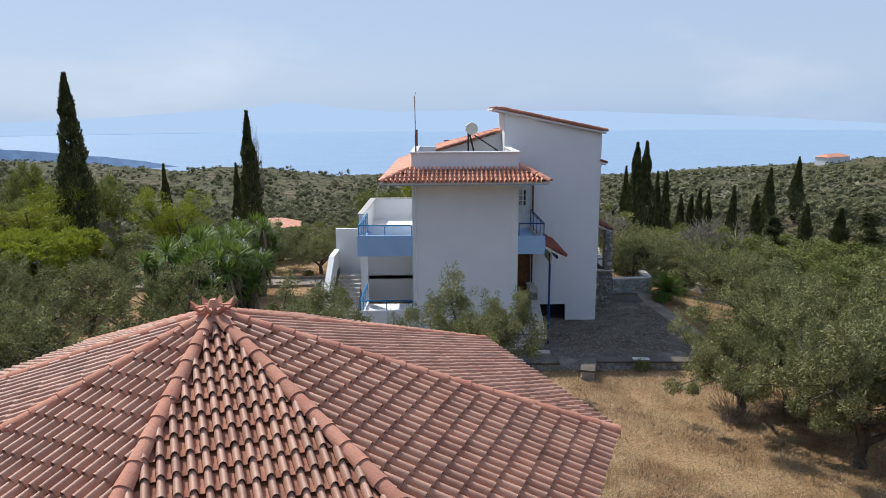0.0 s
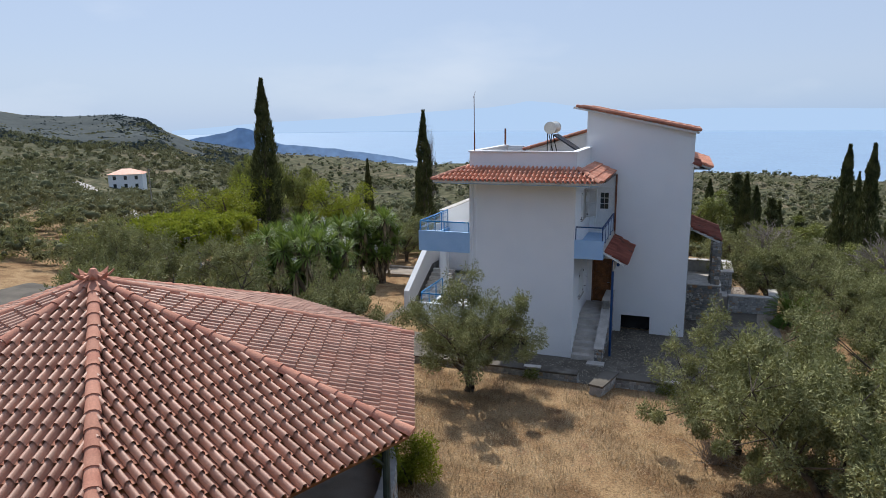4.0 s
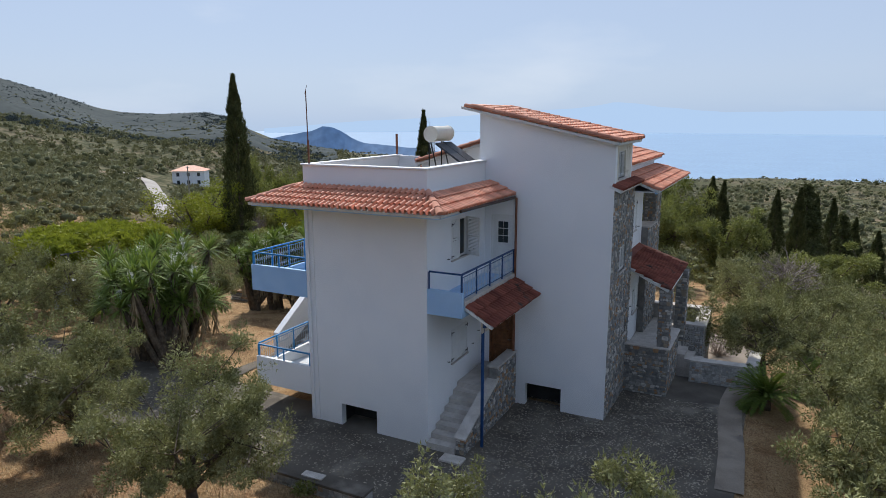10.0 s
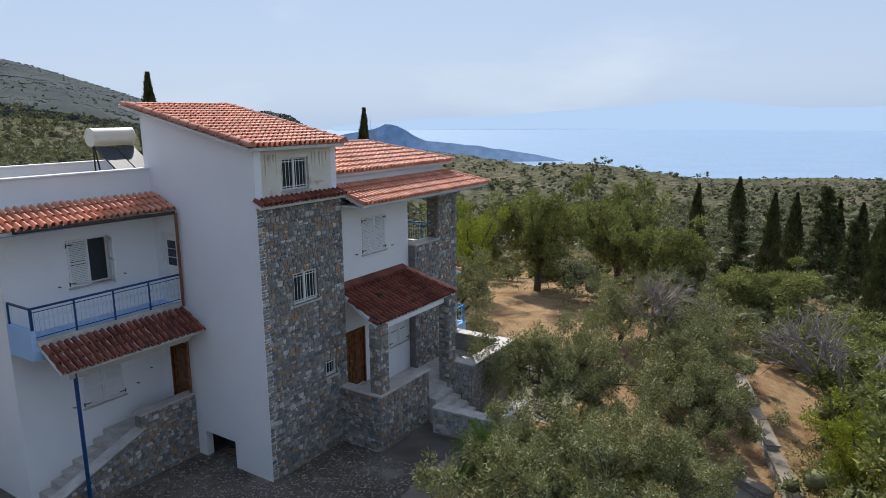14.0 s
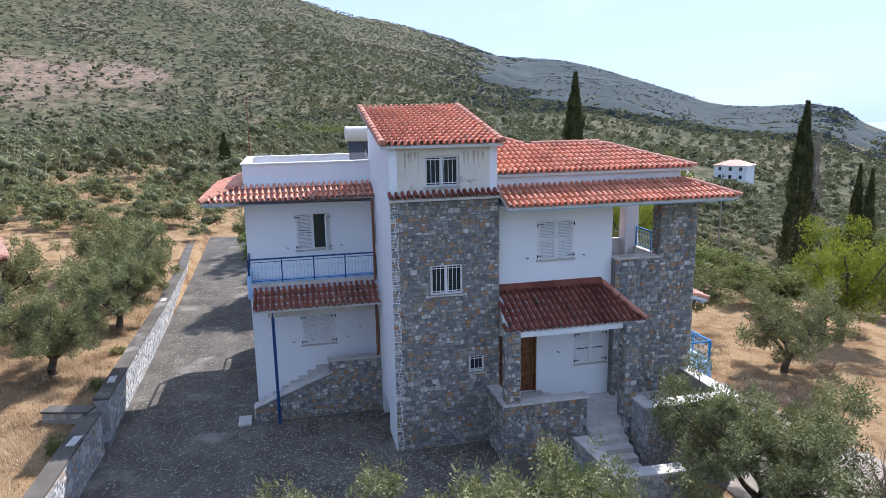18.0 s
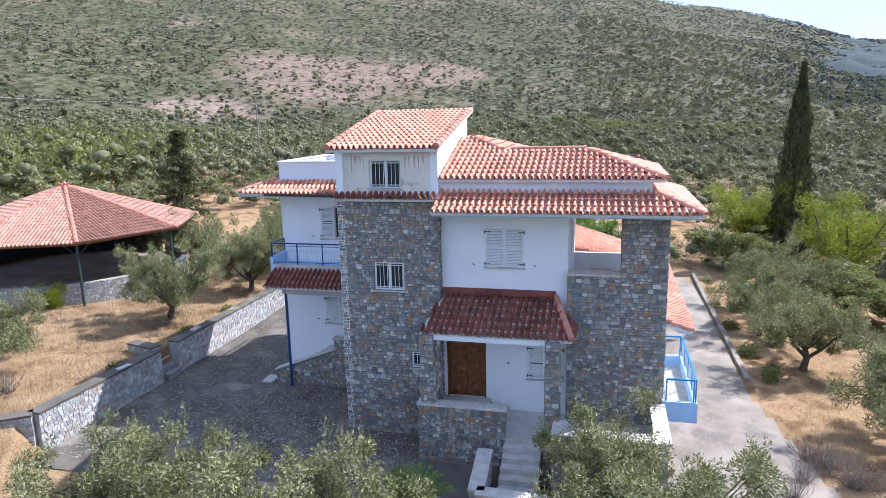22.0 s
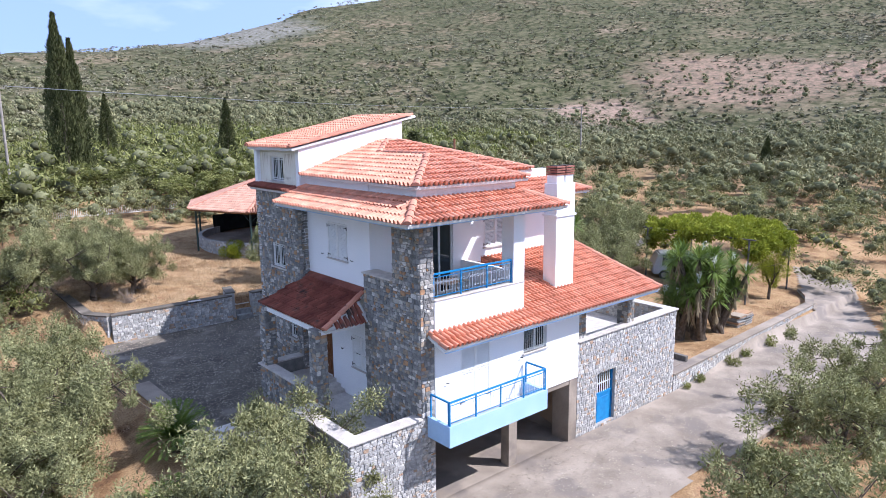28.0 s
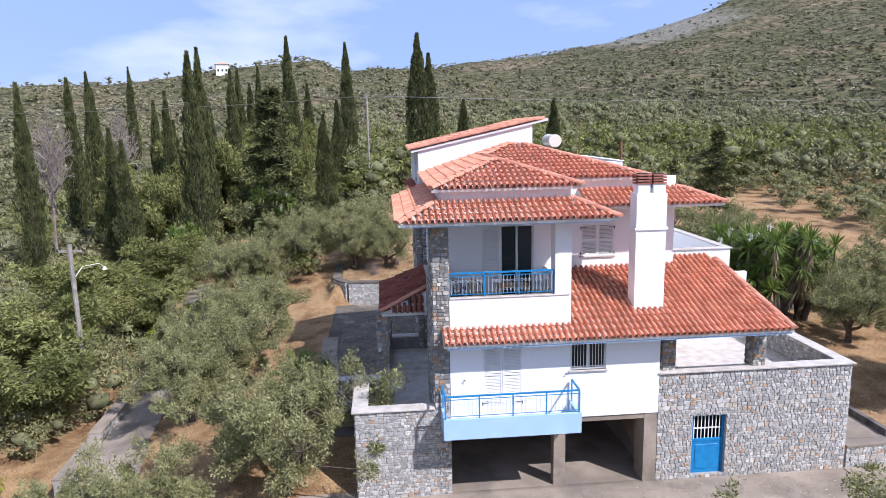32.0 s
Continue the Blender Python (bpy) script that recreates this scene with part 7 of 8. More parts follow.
# ---- far growth ----
def scatter(name, n, seed, r0, r1, a0, a1, tmpl, smin, smax, mat, label, keep=None, face=4, tall=(0.8, 1.2)):
    """Many plants as one mesh: copies of a few shapes set on the land."""
    rng = np.random.default_rng(seed)
    vs, fs, ms, base = [], [], [], 0
    done = 0
    while done < n:
        r = math.sqrt(rng.uniform(r0 * r0, r1 * r1)) if r1 < 200 else r0 + (r1 - r0) * rng.random() ** 1.15
        a = math.radians(rng.uniform(a0, a1))
        x, y = CX + math.sin(a) * r, CY + math.cos(a) * r
        done += 1
        if keep and not keep(x, y, rng):
            continue
        s = rng.uniform(smin, smax)
        v, f, heart = tmpl[rng.integers(len(tmpl))]
        t = rng.uniform(0, 6.28)
        c, q = math.cos(t), math.sin(t)
        m = np.array([[c * s, -q * s, 0], [q * s, c * s, 0], [0, 0, s * rng.uniform(*tall)]])
        vs.append(v @ m.T + (x, y, land_height(x, y)))
        fs.append(f + base)
        ms.append(heart)
        base += len(v)
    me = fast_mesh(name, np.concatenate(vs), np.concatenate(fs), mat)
    me.materials.append(CROWN_SHADE)
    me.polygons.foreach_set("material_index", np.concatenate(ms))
    return tagged(new(name, me), label, name.replace("_", " "), "", "stuff")


def bush_shape(seed, n=90, size=0.5, flat=0.75, fine=1):
    """A crown for the groves: leaves standing off a lumpy core, coloured darker for the shade inside."""
    rng = random.Random(seed)
    cl = [(rng.gauss(0, 0.45), rng.gauss(0, 0.45), rng.uniform(0.45, 1.2), rng.uniform(0.35, 0.6)) for _ in range(7)]
    v = leaf_cloud(rng, cl, n, size, flat)
    f = np.arange(len(v)).reshape(-1, 3)
    vs, fs, base = [v], [f], len(v)
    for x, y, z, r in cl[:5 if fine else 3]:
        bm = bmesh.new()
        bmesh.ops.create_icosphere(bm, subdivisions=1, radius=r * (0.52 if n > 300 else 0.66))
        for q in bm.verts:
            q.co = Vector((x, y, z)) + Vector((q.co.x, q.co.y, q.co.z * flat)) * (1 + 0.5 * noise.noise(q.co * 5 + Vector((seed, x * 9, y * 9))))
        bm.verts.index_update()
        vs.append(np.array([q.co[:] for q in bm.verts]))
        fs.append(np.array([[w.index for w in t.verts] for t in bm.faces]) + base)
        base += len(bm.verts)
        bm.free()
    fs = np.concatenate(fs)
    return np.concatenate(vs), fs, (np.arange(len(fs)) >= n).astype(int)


def clear(x, y):
    """Whether a spot lies on the open plot, the drives or the paths."""
    if x < -70 and abs((y - 141.5) - (x + 143) * -0.79) < 6.5 and -200 < x:
        return True
    return (-27 < x < 12.5 and 3 < y < 58) or (12 <= x < 14 and 24 < y < 52) or math.hypot(x + 178, y - 185) < 14


def low_ground(x, y, rng):
    if clear(x, y):
        return False
    if x < -36 and abs(y - 54 + (x + 40) * 0.82) < 2.5:
        return False
    if 18.2 < x - max(0.0, 40 - y) * 0.06 < 20.8 and 20 < y < 62:
        return False
    return noise.noise((x / 25, y / 25, 4.4)) > -0.45 or rng.random() < 0.3


def bare_patch(x, y):
    return any(math.hypot(x - a, y - b) < r * (1 + 0.4 * noise.noise((x / 30, y / 30, 1.7))) for a, b, r in ((-322, -106, 58), (-352, -52, 30), (-236, -126, 22), (-205, -440, 50)))


def tuft_shape(seed, n=15, size=0.75, clumps=3):
    """A low bush for the far slopes: a few broad sprays about a centre."""
    rng = random.Random(seed)
    cl = [(rng.gauss(0, 0.35), rng.gauss(0, 0.35), rng.uniform(0.3, 0.7), 0.45) for _ in range(clumps)]
    v = leaf_cloud(rng, cl, n, size, 0.8, wide=0.5)
    f = np.arange(len(v)).reshape(-1, 3)
    return v, f, np.zeros(len(f), int)


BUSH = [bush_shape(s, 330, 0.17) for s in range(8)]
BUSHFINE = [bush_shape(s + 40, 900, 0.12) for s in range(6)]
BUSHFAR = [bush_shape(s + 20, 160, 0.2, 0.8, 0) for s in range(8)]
TUFT = [tuft_shape(s) for s in range(10)]
TUFTFINE = [tuft_shape(s + 30, 46, 0.4, 5) for s in range(8)]
# Leaves of the farther ridges: distance haze is put into this blue-grey.
HAZYLEAF = surf("haze_tinted_far_leaf", (0.08, 0.10, 0.096), (0.125, 0.145, 0.135), 0.03, 0.95, 0.0, 0.25, spec=0.05, rnd=0.2)
scatter("near_olive_grove", 700, 13, 26, 62, 0, 360, BUSHFINE, 1.2, 2.1, OLIVE, "grey-green olive trees on the near slopes", low_ground)
scatter("olive_grove", 2100, 3, 58, 140, 0, 360, BUSH, 1.8, 3.2, GREYOLIVE, "grey-green olive trees spread over the slopes", low_ground)
scatter("scrub", 700, 4, 24, 120, 0, 360, BUSH, 0.7, 1.5, MAQUIS, "dark evergreen scrub between the olives", low_ground)
scatter("evergreen_thicket", 260, 11, 17, 70, 30, 150, BUSHFINE, 0.7, 1.8, MAQUIS, "dense dark evergreen thicket beside the lane", low_ground)
scatter("olive_thicket", 360, 12, 17, 66, 10, 150, BUSHFINE, 0.9, 1.8, OLIVE, "grey-green wild olive scrub beside the lane", low_ground)
scatter("far_olive_grove", 3900, 5, 125, 430, 0, 360, BUSHFAR, 1.8, 3.3, GREYOLIVE, "olive groves on the far slopes", lambda x, y, rng: not clear(x, y) and (not bare_patch(x, y) or rng.random() < 0.6) and (noise.noise((x / 60, y / 60, 2.2)) > -0.3 or rng.random() < 0.3))
scatter("far_scrub", 60000, 6, 150, 1150, 148, 291, TUFT, 0.7, 1.8, SCRUB, "dark scrub over the mountain side", lambda x, y, rng: not clear(x, y) and (not bare_patch(x, y) or rng.random() < 0.45) and (noise.noise((x / 90, y / 90, 9.1)) + 0.6 * noise.noise((x / 25, y / 25, 5.1)) > rng.uniform(-0.9, 0.1)), tall=(0.4, 0.7))
scatter("valley_scrub", 5000, 23, 170, 640, 268, 324, TUFTFINE, 1.2, 2.4, GREYOLIVE, "olive groves and scrub over the valley floor", lambda x, y, rng: not clear(x, y))
scatter("high_scrub", 6000, 24, 440, 1080, 252, 291, TUFT, 1.0, 2.0, SCRUB, "dark scrub high on the mountain side", lambda x, y, rng: not bare_patch(x, y), tall=(0.4, 0.7))
scatter("far_ridge_scrub", 22000, 19, 380, 1180, 280, 322, TUFT, 0.9, 2.0, HAZYLEAF, "scrub over the farther ridges, haze put into its colour", lambda x, y, rng: rng.random() < (math.degrees(math.atan2(x - CX, y - CY)) % 360 - 280) / 12, tall=(0.6, 1.0))
scatter("belt_of_trees", 900, 27, 42, 100, 140, 235, BUSH, 1.7, 3.4, MAQUIS, "dense belt of evergreen trees behind the garden", lambda x, y, rng: y < -7.5 and noise.noise((x / 14, y / 14, 3.3)) > -0.35)
scatter("maquis_wood", 2600, 17, 150, 262, 266, 290, BUSH, 1.3, 2.6, MAQUIS, "strip of dense dark evergreen wood at the foot of the mountain", lambda x, y, rng: -236 < x < -174 and abs((y - 66) + (x + 204) * 0.9) < 11)
scatter("far_scrub_low", 9000, 7, 110, 640, -45, 148, TUFT, 0.9, 2.2, SCRUB, "dark scrub over the low hills", lambda x, y, rng: not clear(x, y), tall=(0.4, 0.7))

# ---- poles, wires, fence ----
WEATHERED = surf("weathered_pole", (0.25, 0.22, 0.19), (0.36, 0.33, 0.29), 3.0, 0.9, 0.3, 30)
POLES = [(10.4, -9.8, 14.6), (23.2, 34.2, 5.9), (-75.0, -14.0, 13.6), (-98.9, 112.4, 0.5), (-45.0, 84.0, 3.0)]
for x, y, top in POLES:
    z = land_height(x, y)
    pl = thing("utility_pole", x, y, z, "weathered wooden utility pole with insulators", "pole", "utility poles")
    bm = bmesh.new()
    tube(bm, (x, y, z - 0.3), (x, y, top), 0.11, 8)
    part("pole", bm, WEATHERED, pl)
    part("crossarm", boxes((x - 0.5, y - 0.05, top - 0.35, x + 0.5, y + 0.05, top - 0.25)), WEATHERED, pl)
    for o in (-0.42, 0.0, 0.42):
        bm = bmesh.new()
        tube(bm, (x + o, y, top - 0.25), (x + o, y, top - 0.1), 0.035, 6)
        part("insulator", bm, DARK, pl)

lamp = thing("street_lamp", 23.2, 34.2, 4.6, "small white street lamp on a bent arm", "lamp")
for a, b in (((23.2, 34.1, 4.3), (23.0, 33.6, 4.75)), ((23.0, 33.6, 4.75), (22.4, 33.2, 4.8)), ((22.4, 33.2, 4.8), (22.25, 33.1, 4.62))):
    bm = bmesh.new()
    tube(bm, a, b, 0.018, 6)
    part("arm", bm, TANK, lamp)
bm = bmesh.new()
bmesh.ops.create_cone(bm, cap_ends=True, segments=12, radius1=0.12, radius2=0.035, depth=0.14, matrix=Matrix.Translation((22.22, 33.08, 4.55)))
part("shade", bm, TANK, lamp, "white enamel shade")


def wire(a, b, sag):
    """One thin cable that hangs a little between its ends."""
    a, b = Vector(a), Vector(b)
    d = (b - a).normalized()
    u = d.orthogonal().normalized()
    w = d.cross(u)
    v, f = [], []
    for k in range(15):
        p = a.lerp(b, k / 14) - Vector((0, 0, sag * 4 * (k / 14) * (1 - k / 14)))
        v += [tuple(p + (u * math.cos(2.094 * i) + w * math.sin(2.094 * i)) * 0.011) for i in range(3)]
    f = [(3 * k + i, 3 * k + (i + 1) % 3, 3 * k + 3 + (i + 1) % 3, 3 * k + 3 + i) for k in range(14) for i in range(3)]
    me = bpy.data.meshes.new("overhead_wire")
    me.from_pydata(v, [], f)
    me.materials.append(GREYMETAL)
    tagged(new("overhead_wire", me), "thin overhead wire strung between poles", "wire", "overhead wires")


for o in (-0.42, 0.0, 0.42):
    wire((10.4 + o, -9.8, 14.5), (-75.0 + o, -14.0, 13.5), 0.7)
    wire((10.4 + o, -9.8, 14.5), (70.0 + o, 20.0, 13.0), 1.0)
fence = thing("picket_fence", 2.5, -4.8, land_height(2.5, -4.8), "white picket fence on a low wall", "fence")
for k in range(88):
    x = 9.6 - k * 0.16
    z = land_height(x, -4.8) - 0.25
    part("picket", boxes((x - 0.036, -4.812, z, x + 0.036, -4.788, z + 1.0 + 0.02 * math.sin(k * 2.3))), SHUTTER, fence)
for k in range(14):
    x0, x1 = 9.7 - k, 8.7 - k
    z = land_height(x0, -4.8) - 0.25
    part("rail", boxes((x1, -4.84, z + 0.25, x0, -4.815, z + 0.33)), SHUTTER, fence)
    part("footing", boxes((x1, -4.95, z - 1.2, x0, -4.7, z)), CONCRETE, fence)

# ---- lane, far roads and houses ----
def ribbon(name, pts, width, mat, label, lift=0.05):
    v = []
    for k, (x, y) in enumerate(pts):
        a, b = pts[max(0, k - 1)], pts[min(len(pts) - 1, k + 1)]
        d = Vector((b[0] - a[0], b[1] - a[1], 0)).normalized()
        for sg in (-0.5, 0, 0.5):
            px, py = x - d.y * width * sg, y + d.x * width * sg
            v.append((px, py, land_height(px, py) + lift))
    f = [(3 * k + i, 3 * k + i + 1, 3 * k + i + 4, 3 * k + i + 3) for k in range(len(pts) - 1) for i in (0, 1)]
    me = bpy.data.meshes.new(name)
    me.from_pydata(v, [], f)
    me.materials.append(mat)
    return tagged(new(name, me), label, name, "", "structure")


def curve_pts(ctrl, step=1.0):
    out = []
    for (x0, y0), (x1, y1) in zip(ctrl, ctrl[1:]):
        n = max(1, int(math.hypot(x1 - x0, y1 - y0) / step))
        out += [(x0 + (x1 - x0) * k / n, y0 + (y1 - y0) * k / n) for k in range(n)]
    return out + [ctrl[-1]]


ribbon("lane", curve_pts([(18.75, 46.2), (19.1, 44), (20.0, 36), (20.4, 28), (21.5, 20), (24, 12)]), 2.3, CONCRETE, "narrow pale concrete lane between the olives")
ribbon("yard_apron", curve_pts([(11.85, 31.5), (11.75, 34), (11.5, 36.5), (11.45, 38.2), (11.6, 39.7)], 0.5), 0.8, CONCRETE, "pale dusty concrete strip along the edge of the yard", 0.06)
ribbon("road", curve_pts([(-88, 97), (-98, 104.5), (-106, 112), (-138, 138), (-168, 160), (-176, 165), (-200, 172)], 3.0), 4.2, surf("pale_road", (0.36, 0.33, 0.30), (0.47, 0.435, 0.40), 0.2, 0.9, 0.1, 3), "pale country road in the valley", 0.35)
for k in range(9):
    y0, y1 = 56 - k * 3.4, 52.6 - k * 3.4
    x0, x1 = (20.4 + max(0.0, 50 - y) * 0.045 - max(0.0, y - 46) * 0.34 for y in (y0, y1))
    stone_line("lane_wall", [(x0, y0), (x1, y1)], land_height(x0, (y0 + y1) / 2) + 0.45, 0.42, "low pale rubble wall along the lane", 0, CONCRETE, 1.1)
for pts in ([(14.6, 53.6), (17.3, 54.3)], [(13.9, 55.3), (16.9, 56.2)]):
    stone_line("bed_wall", pts, land_height(*pts[1]) + 0.5, 0.4, "low rubble wall across the end of the dry bed", 0, CONCRETE, 1.2)
stone_line("bed_edge", [(17.4, 46.9), (18.6, 46.6), (19.7, 46.0)], land_height(18.6, 46.6) + 0.22, 0.3, "low edging of loose stones between bed and lane", 0, CONCRETE, 0.5)


def far_house(x, y, z, w, d, h, turn, label, storeys=2):
    """A plain distant house with a hipped roof and rows of windows."""
    ho = new("distant_house")
    ho.matrix_basis = Matrix.Translation((x, y, z)) @ Matrix.Rotation(turn, 4, 'Z')
    tagged(ho, label, "house", "distant houses")

    def sub(name, bm, mat, up=None):
        o = new(name, mesh_of(name, bm, mat))
        o.parent = up or ho
        return o

    sub("wall", boxes((-w / 2, -d / 2, -2, w / 2, d / 2, h)), WHITE)
    r = bmesh.new()
    e = 0.6
    a = [(-w / 2 - e, -d / 2 - e, h), (w / 2 + e, -d / 2 - e, h), (w / 2 + e, d / 2 + e, h), (-w / 2 - e, d / 2 + e, h)]
    ra, rb = (-w / 2 + d / 2, 0, h + d * 0.22), (w / 2 - d / 2, 0, h + d * 0.22)
    v = [r.verts.new(p) for p in (*a, ra, rb)]
    for q in ((0, 1, 5, 4), (1, 2, 5), (2, 3, 4, 5), (3, 0, 4), (3, 2, 1, 0)):
        r.faces.new([v[i] for i in q])
    sub("roof", r, TILE)
    for s in range(storeys):
        for k in range(3):
            for sy in (-1, 1):
                cx = (-0.32 + 0.32 * k) * w
                zz = 0.9 + s * h / storeys
                wn = sub("window", boxes((cx - 0.5, sy * d / 2 - 0.04, zz, cx + 0.5, sy * d / 2 + 0.04, zz + 1.3)), GLASS)
                sub("sill", boxes((cx - 0.6, sy * d / 2 - 0.12, zz - 0.1, cx + 0.6, sy * d / 2 + 0.12, zz)), WHITE, wn)
    return ho


far_house(-178, 185, land_height(-178, 185), 11, 8, 5.5, 0.6, "distant white two-storey house with red roof in the valley")
far_house(262, 447, land_height(262, 447), 24, 9, 4.5, 0.5, "distant white villa with red roof on the hill", 1)
far_house(100, -340, land_height(100, -340) + 0.5, 7, 5, 5, 0.2, "distant small cream chapel on the hilltop", 1)
far_house(-36, 140, land_height(-36, 140), 10, 7, 3.2, 0.2, "distant low white house among olives", 1)

# the farther ridges beyond the valley, with blue-grey haze put into their colour
HAZYHILL = surf("haze_tinted_far_slope", (0.06, 0.073, 0.075), (0.085, 0.097, 0.094), 0.03, 0.95, 0.0, 0.25, spec=0.05)


def ground_z(x, y):
    """Height of the ground sheet itself, between its grid lines."""
    i, j = min(nx - 2, int(np.searchsorted(gx, x)) - 1), min(len(gy) - 2, int(np.searchsorted(gy, y)) - 1)
    u, w = (x - gx[i]) / (gx[i + 1] - gx[i]), (y - gy[j]) / (gy[j + 1] - gy[j])
    a, b, c, d = (gv[(j + q) * nx + i + p][2] for q in (0, 1) for p in (0, 1))
    return (a * (1 - u) + b * u) * (1 - w) + (c * (1 - u) + d * u) * w


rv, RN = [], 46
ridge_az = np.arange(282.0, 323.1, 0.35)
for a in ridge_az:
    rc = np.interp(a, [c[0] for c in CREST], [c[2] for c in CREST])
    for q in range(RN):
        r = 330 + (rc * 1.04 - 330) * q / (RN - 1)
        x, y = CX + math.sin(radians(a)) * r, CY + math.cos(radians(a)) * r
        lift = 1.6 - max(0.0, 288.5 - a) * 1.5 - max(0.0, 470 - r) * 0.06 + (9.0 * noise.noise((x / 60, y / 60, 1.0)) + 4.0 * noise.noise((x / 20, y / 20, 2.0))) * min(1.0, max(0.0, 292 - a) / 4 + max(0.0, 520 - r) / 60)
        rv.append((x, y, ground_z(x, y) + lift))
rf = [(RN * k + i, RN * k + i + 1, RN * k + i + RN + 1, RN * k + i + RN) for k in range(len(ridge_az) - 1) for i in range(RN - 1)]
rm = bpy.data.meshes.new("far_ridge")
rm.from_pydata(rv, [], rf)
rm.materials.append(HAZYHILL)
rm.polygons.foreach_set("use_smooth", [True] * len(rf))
tagged(new("far_ridge", rm), "scrub-covered ridges beyond the valley, haze put into their blue-grey colour", "hills", "", "structure")

# a far island: a glowing strip with the haze put into its blue
def glowing_haze(name, colour):
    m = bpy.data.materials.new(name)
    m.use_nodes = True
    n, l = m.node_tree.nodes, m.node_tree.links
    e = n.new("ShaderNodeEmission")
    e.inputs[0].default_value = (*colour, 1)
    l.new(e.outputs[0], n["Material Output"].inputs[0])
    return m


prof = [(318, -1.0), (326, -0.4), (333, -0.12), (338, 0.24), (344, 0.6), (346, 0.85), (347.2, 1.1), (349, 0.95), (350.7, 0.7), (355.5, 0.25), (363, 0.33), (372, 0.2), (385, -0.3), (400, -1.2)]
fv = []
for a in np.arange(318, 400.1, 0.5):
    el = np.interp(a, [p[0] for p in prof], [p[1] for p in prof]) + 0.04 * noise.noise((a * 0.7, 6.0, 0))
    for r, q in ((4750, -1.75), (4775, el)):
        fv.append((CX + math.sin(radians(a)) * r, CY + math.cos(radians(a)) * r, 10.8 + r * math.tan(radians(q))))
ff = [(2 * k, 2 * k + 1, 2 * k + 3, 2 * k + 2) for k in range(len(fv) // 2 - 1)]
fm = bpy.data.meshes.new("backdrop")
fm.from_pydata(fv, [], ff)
fm.materials.append(glowing_haze("glowing_blue_haze", (0.375, 0.507, 0.695)))
tagged(new("backdrop", fm), "glowing strip for a faint island, haze put into its blue", "island", "", "structure")

# distant coast beyond the water, the air's haze put into its base colour
FARBLUE = surf("haze_painted_hills", (0.20, 0.31, 0.47), (0.24, 0.35, 0.50), 0.004, 0.95, 0.0, 0.05)
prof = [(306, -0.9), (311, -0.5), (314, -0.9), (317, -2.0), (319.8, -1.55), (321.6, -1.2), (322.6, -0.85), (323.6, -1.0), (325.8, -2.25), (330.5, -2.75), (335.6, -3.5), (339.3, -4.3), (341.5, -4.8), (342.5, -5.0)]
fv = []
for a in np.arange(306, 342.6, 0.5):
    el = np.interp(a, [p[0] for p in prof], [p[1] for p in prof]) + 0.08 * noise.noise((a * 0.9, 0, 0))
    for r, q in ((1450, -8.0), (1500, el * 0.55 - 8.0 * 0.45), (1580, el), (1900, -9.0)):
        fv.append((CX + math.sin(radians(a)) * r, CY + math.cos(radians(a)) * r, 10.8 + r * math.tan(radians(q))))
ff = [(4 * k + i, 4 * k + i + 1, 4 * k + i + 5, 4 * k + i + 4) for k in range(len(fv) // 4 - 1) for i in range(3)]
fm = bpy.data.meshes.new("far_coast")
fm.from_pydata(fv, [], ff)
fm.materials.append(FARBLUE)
tagged(new("far_coast", fm), "headland across the bay, haze put into its blue colour", "hills", "", "structure")


# ---- litter of dry leaves on the paving ----
def litter(name, n, seed, x0, y0, x1, y1, size, mat, label, lift):
    rng = np.random.default_rng(seed)
    v = []
    for _ in range(n):
        x, y, a, q = rng.uniform(x0, x1), rng.uniform(y0, y1), rng.uniform(0, 6.28), size * rng.uniform(0.5, 1.4)
        z = land_height(x, y) + lift
        c, d = math.cos(a) * q, math.sin(a) * q
        v += [(x - c, y - d, z), (x + d * 0.5, y - c * 0.5, z + 0.012), (x + c, y + d, z + 0.004), (x - d * 0.5, y + c * 0.5, z + 0.01)]
    tagged(new(name, fast_mesh(name, np.array(v), np.arange(len(v)).reshape(-1, 4), mat)), label, "leaves", "", "stuff")


DRYLEAF = surf("dry_leaf", (0.22, 0.18, 0.13), (0.44, 0.39, 0.31), 3.0, 0.9, 0.0, 10, rnd=0.25)
litter("leaf_litter", 9000, 21, -18, 25.3, 11.3, 29.8, 0.043, DRYLEAF, "pale dry leaves scattered over the yard", 0.045)
litter("yard_litter", 6500, 22, 4.2, 29.8, 11.3, 37.5, 0.043, DRYLEAF, "pale dry leaves scattered over the yard", 0.045)
litter("drive_litter", 8000, 23, -24, 45.4, 10, 49.5, 0.035, DRYLEAF, "pale dry leaves scattered over the drive", 0.045)
litter("ground_litter", 9000, 24, -12, 8, 12, 24.3, 0.035, STRAW, "straw and twigs over the dry grass", 0.012)


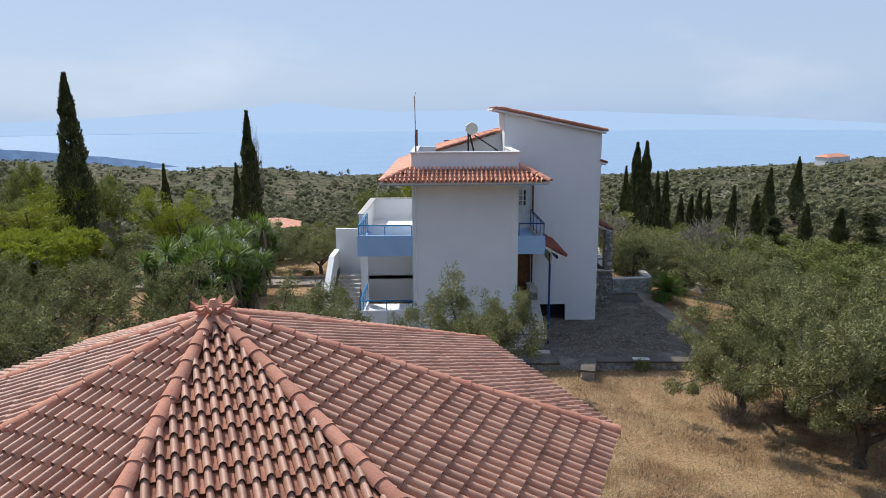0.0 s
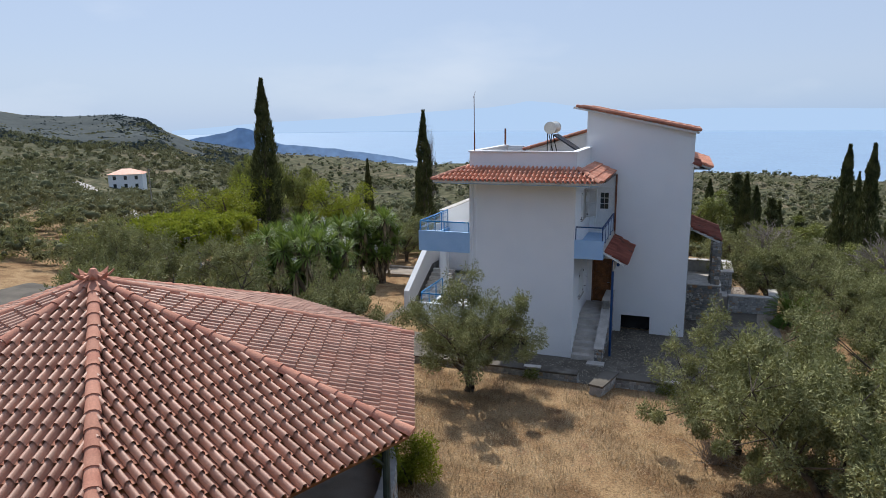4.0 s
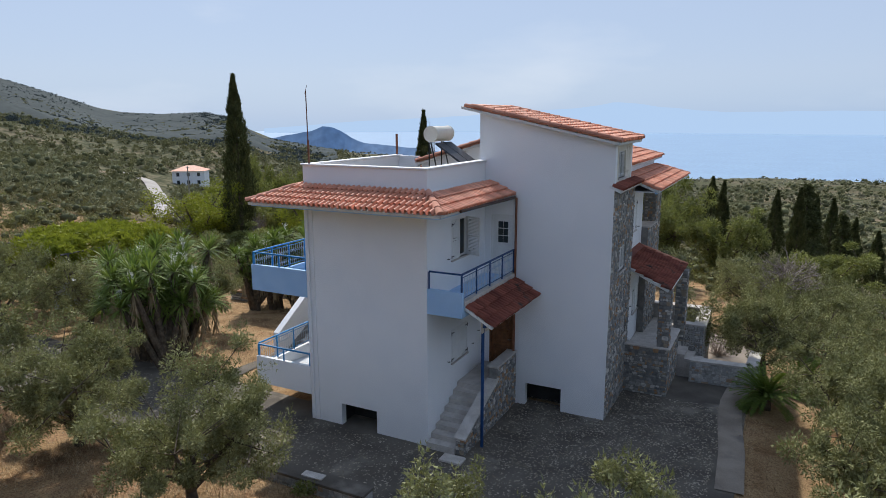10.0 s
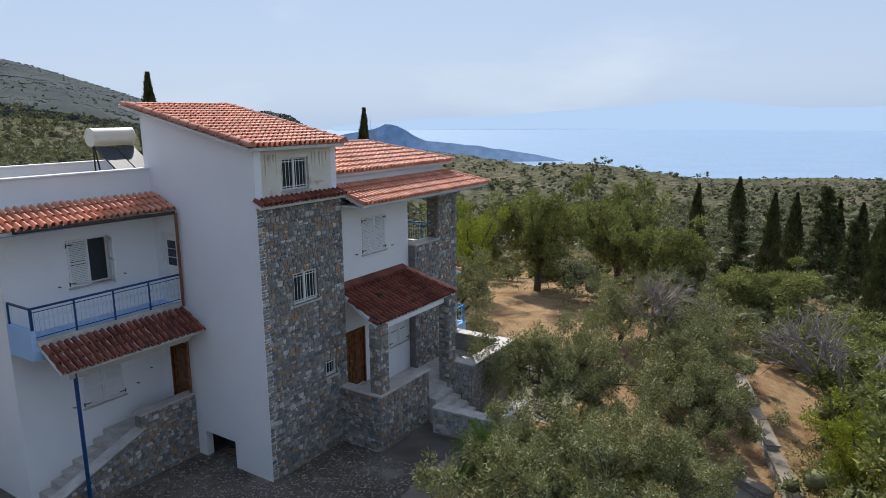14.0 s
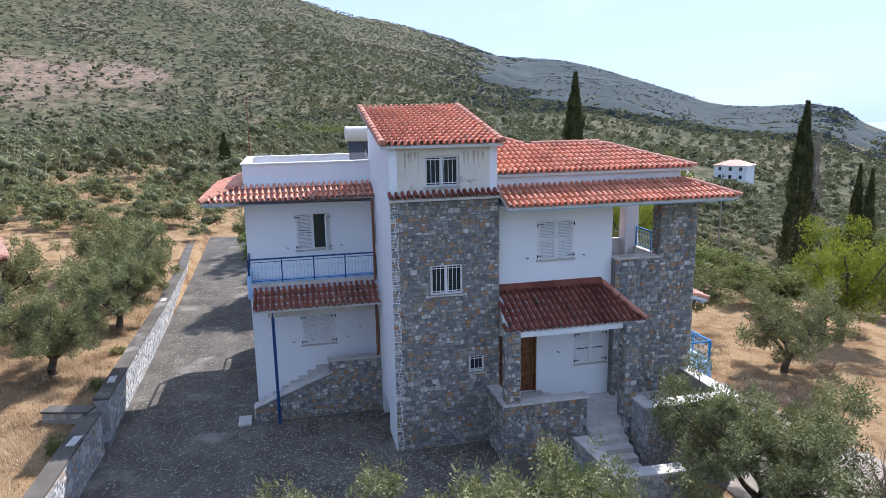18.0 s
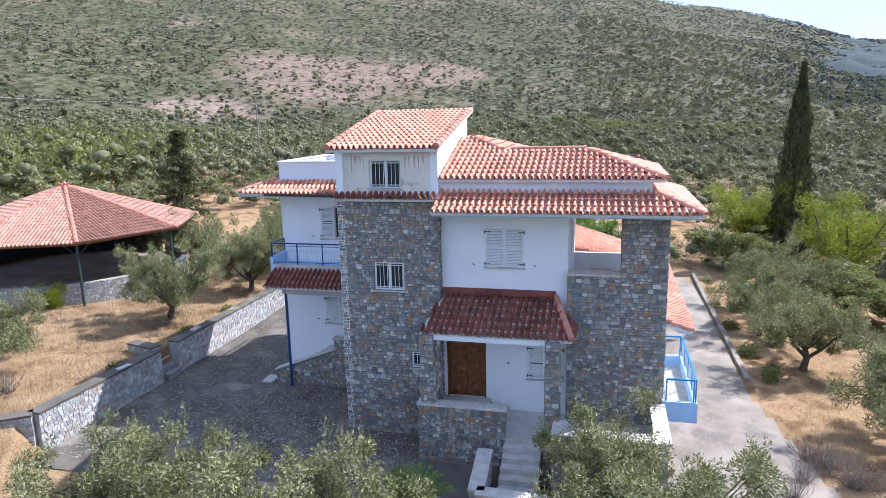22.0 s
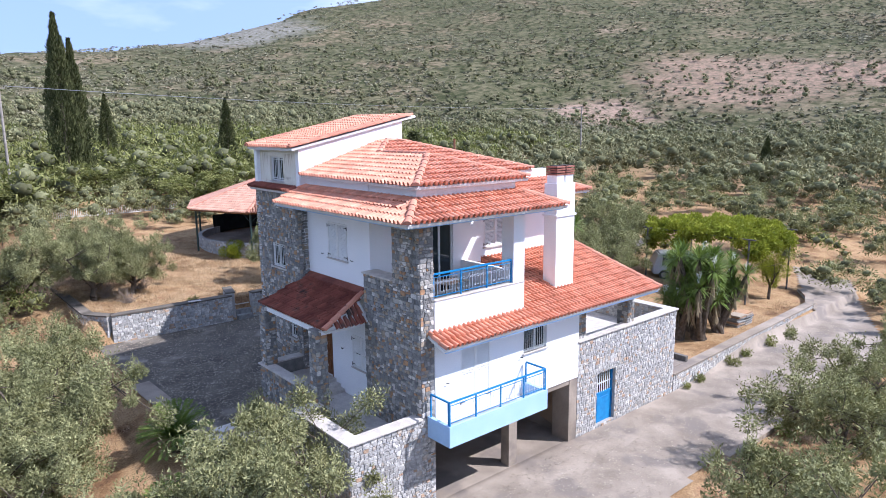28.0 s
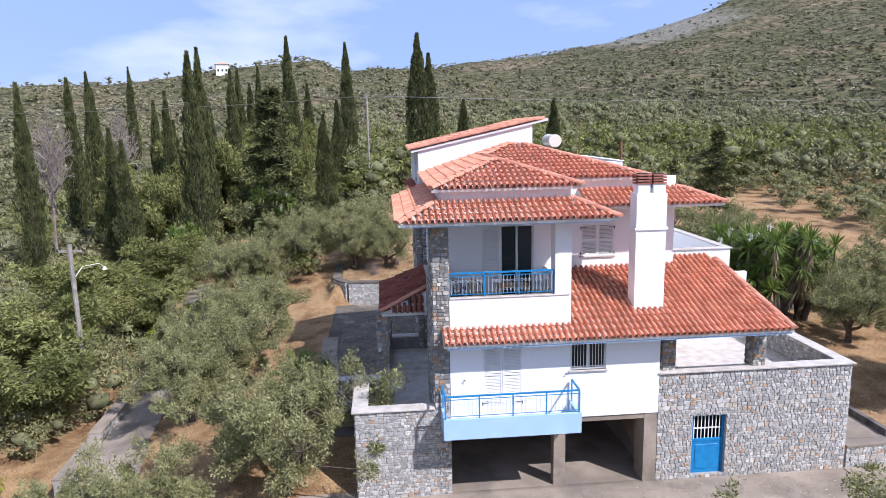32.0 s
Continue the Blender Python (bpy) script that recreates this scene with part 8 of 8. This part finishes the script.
def dry_grass(name, n, seed, x0, y0, x1, y1, keep=None):
    """Thin dead blades standing and lying in tufts."""
    rng = np.random.default_rng(seed)
    v = []
    while len(v) < n * 3:
        cx, cy = rng.uniform(x0, x1), rng.uniform(y0, y1)
        if keep and not keep(cx, cy) or noise.noise((cx / 2.2, cy / 2.2, 3.0)) < rng.uniform(-0.5, 0.2):
            continue
        cz = land_height(cx, cy)
        for _ in range(9):
            x, y = cx + rng.normal(0, 0.12), cy + rng.normal(0, 0.12)
            a, t, ln = rng.uniform(0, 6.28), rng.uniform(0.15, 1.2), rng.uniform(0.08, 0.27)
            c, d = math.cos(a), math.sin(a)
            v += [(x - d * 0.006, y + c * 0.006, cz - 0.01), (x + d * 0.006, y - c * 0.006, cz - 0.01), (x + c * ln * math.cos(t), y + d * ln * math.cos(t), cz + ln * math.sin(t))]
    tagged(new(name, fast_mesh(name, np.array(v), np.arange(len(v)).reshape(-1, 3), GRASS)), "thin parched straw-coloured grass", "grass", "", "stuff")


GRASS = surf("parched_grass", (0.26, 0.17, 0.09), (0.60, 0.45, 0.27), 1.0, 0.9, 0.0, 10, rnd=0.35)
dry_grass("dry_grass", 110000, 31, -13, 8, 12.3, 24.4, lambda x, y: math.hypot(x + 4.83, y - 12.04) > 6.6)
dry_grass("garden_grass", 20000, 32, -26, 30.5, -7.3, 44.5)
dry_grass("slope_grass", 26000, 33, 11.8, 12, 18, 56)
dry_grass("verge_grass", 16000, 34, -24, 50.0, 10, 58)


# ---- cars ----
def car(x, y, z, turn, paint, label, tall=1.5):
    c = new("car")
    c.matrix_basis = Matrix.Translation((x, y, z)) @ Matrix.Rotation(turn, 4, 'Z')
    tagged(c, label, "car")

    def sub(name, bm, mat, up=None):
        o = new(name, mesh_of(name, bm, mat))
        o.parent = up or c
        return o

    b = bmesh.new()
    prism(b, [(-2.1, -0.88, 0.35), (2.1, -0.88, 0.35), (2.15, -0.88, 0.7), (1.25, -0.88, 0.92), (0.55, -0.88, tall), (-1.7, -0.88, tall), (-2.1, -0.88, 0.95)], (0, 1.76, 0))
    bmesh.ops.bevel(b, geom=b.edges[:], offset=0.08, segments=2, affect='EDGES')
    sub("body", b, paint)
    for sy in (-0.885, 0.865):
        g = bmesh.new()
        prism(g, [(-1.5, sy, 0.98), (1.0, sy, 0.98), (0.5, sy, tall - 0.1), (-1.45, sy, tall - 0.1)], (0, 0.02, 0))
        sub("side_window", g, GLASS)
    g = bmesh.new()
    prism(g, [(1.22, -0.7, 0.96), (1.22, 0.7, 0.96), (0.62, 0.65, tall - 0.07), (0.62, -0.65, tall - 0.07)], (0.03, 0, 0.03))
    sub("windscreen", g, GLASS)
    for wx in (-1.35, 1.35):
        for sy in (-0.86, 0.86):
            t = bmesh.new()
            tube(t, (wx, sy - 0.1, 0.32), (wx, sy + 0.1, 0.32), 0.33, 18)
            w = sub("wheel", t, DARK)
            t = bmesh.new()
            tube(t, (wx, sy - 0.11, 0.32), (wx, sy + 0.11, 0.32), 0.2, 12)
            sub("rim", t, GREYMETAL, w)
    for sy in (-0.6, 0.6):
        sub("headlight", boxes((2.08, sy - 0.17, 0.62, 2.17, sy + 0.17, 0.75), bevel=0.02), TANK)
    return c


BLACKPAINT = surf("black_car_paint", (0.012, 0.012, 0.013), (0.02, 0.02, 0.022), 2.0, 0.2, 0.0, spec=0.5)
SILVER = surf("silver_car_paint", (0.42, 0.44, 0.47), (0.50, 0.52, 0.55), 2.0, 0.3, 0.0, spec=0.5)
car(20.6, 24.9, land_height(20.6, 24.9) + 0.05, 1.75, BLACKPAINT, "black parked car under the olives on the lane")
car(-23.4, 35.9, land_height(-23.4, 35.9), 2.3, SILVER, "silver parked van beneath the vine arbour", 1.8)


# ---- chairs on the terrace ----
WICKER = surf("dark_wicker", (0.10, 0.07, 0.05), (0.18, 0.13, 0.09), 20.0, 0.8, 0.4, 80)


def wicker_chair():
    c = thing("wicker_chair", 0, 0, 0, "dark round-backed wicker chair on the terrace", "chair", "terrace chairs")
    part("seat", boxes((-0.25, -0.25, 0.40, 0.25, 0.25, 0.45), bevel=0.02), WICKER, c)
    for x in (-0.22, 0.22):
        for y in (-0.22, 0.22):
            bm = bmesh.new()
            tube(bm, (x, y, 0), (x, y, 0.42), 0.018, 6)
            part("leg", bm, WICKER, c)
    for k in range(9):
        a = math.pi * (0.08 + 0.84 * k / 8)
        bm = bmesh.new()
        tube(bm, (math.cos(a) * 0.25, math.sin(a) * 0.25 - 0.02, 0.44), (math.cos(a) * 0.30, math.sin(a) * 0.30, 0.62 + 0.28 * math.sin(a)), 0.012, 5)
        part("back_cane", bm, WICKER, c)
    bm = bmesh.new()
    for k in range(12):
        a, b = math.pi * k / 12, math.pi * (k + 1) / 12
        tube(bm, (math.cos(a) * 0.3, math.sin(a) * 0.3, 0.62 + 0.28 * math.sin(a)), (math.cos(b) * 0.3, math.sin(b) * 0.3, 0.62 + 0.28 * math.sin(b)), 0.02, 6)
    part("backrest_hoop", bm, WICKER, c)
    return c


ch1 = wicker_chair()
copy_thing(ch1, Matrix.Translation((5.75, 43.2, 4.6)) @ Matrix.Rotation(radians(170), 4, 'Z'))
ch1.matrix_basis = Matrix.Translation((6.35, 43.1, 4.6)) @ Matrix.Rotation(radians(-160), 4, 'Z')

# ---- stones of the walls ----
# Tower and porch take the darker stone, mostly sunlit walls the lightened copy.
for k, (p, o, u, up, n, w, h, holes, keep, top) in enumerate(FACES):
    facing(p, o, u, up, n, w, h, holes, keep, k + 11, 1.0 if p.parent is house else 1.2, top, SUNLIT_STONE if p.parent is not house or p in (nw, west, patio) else STONE)
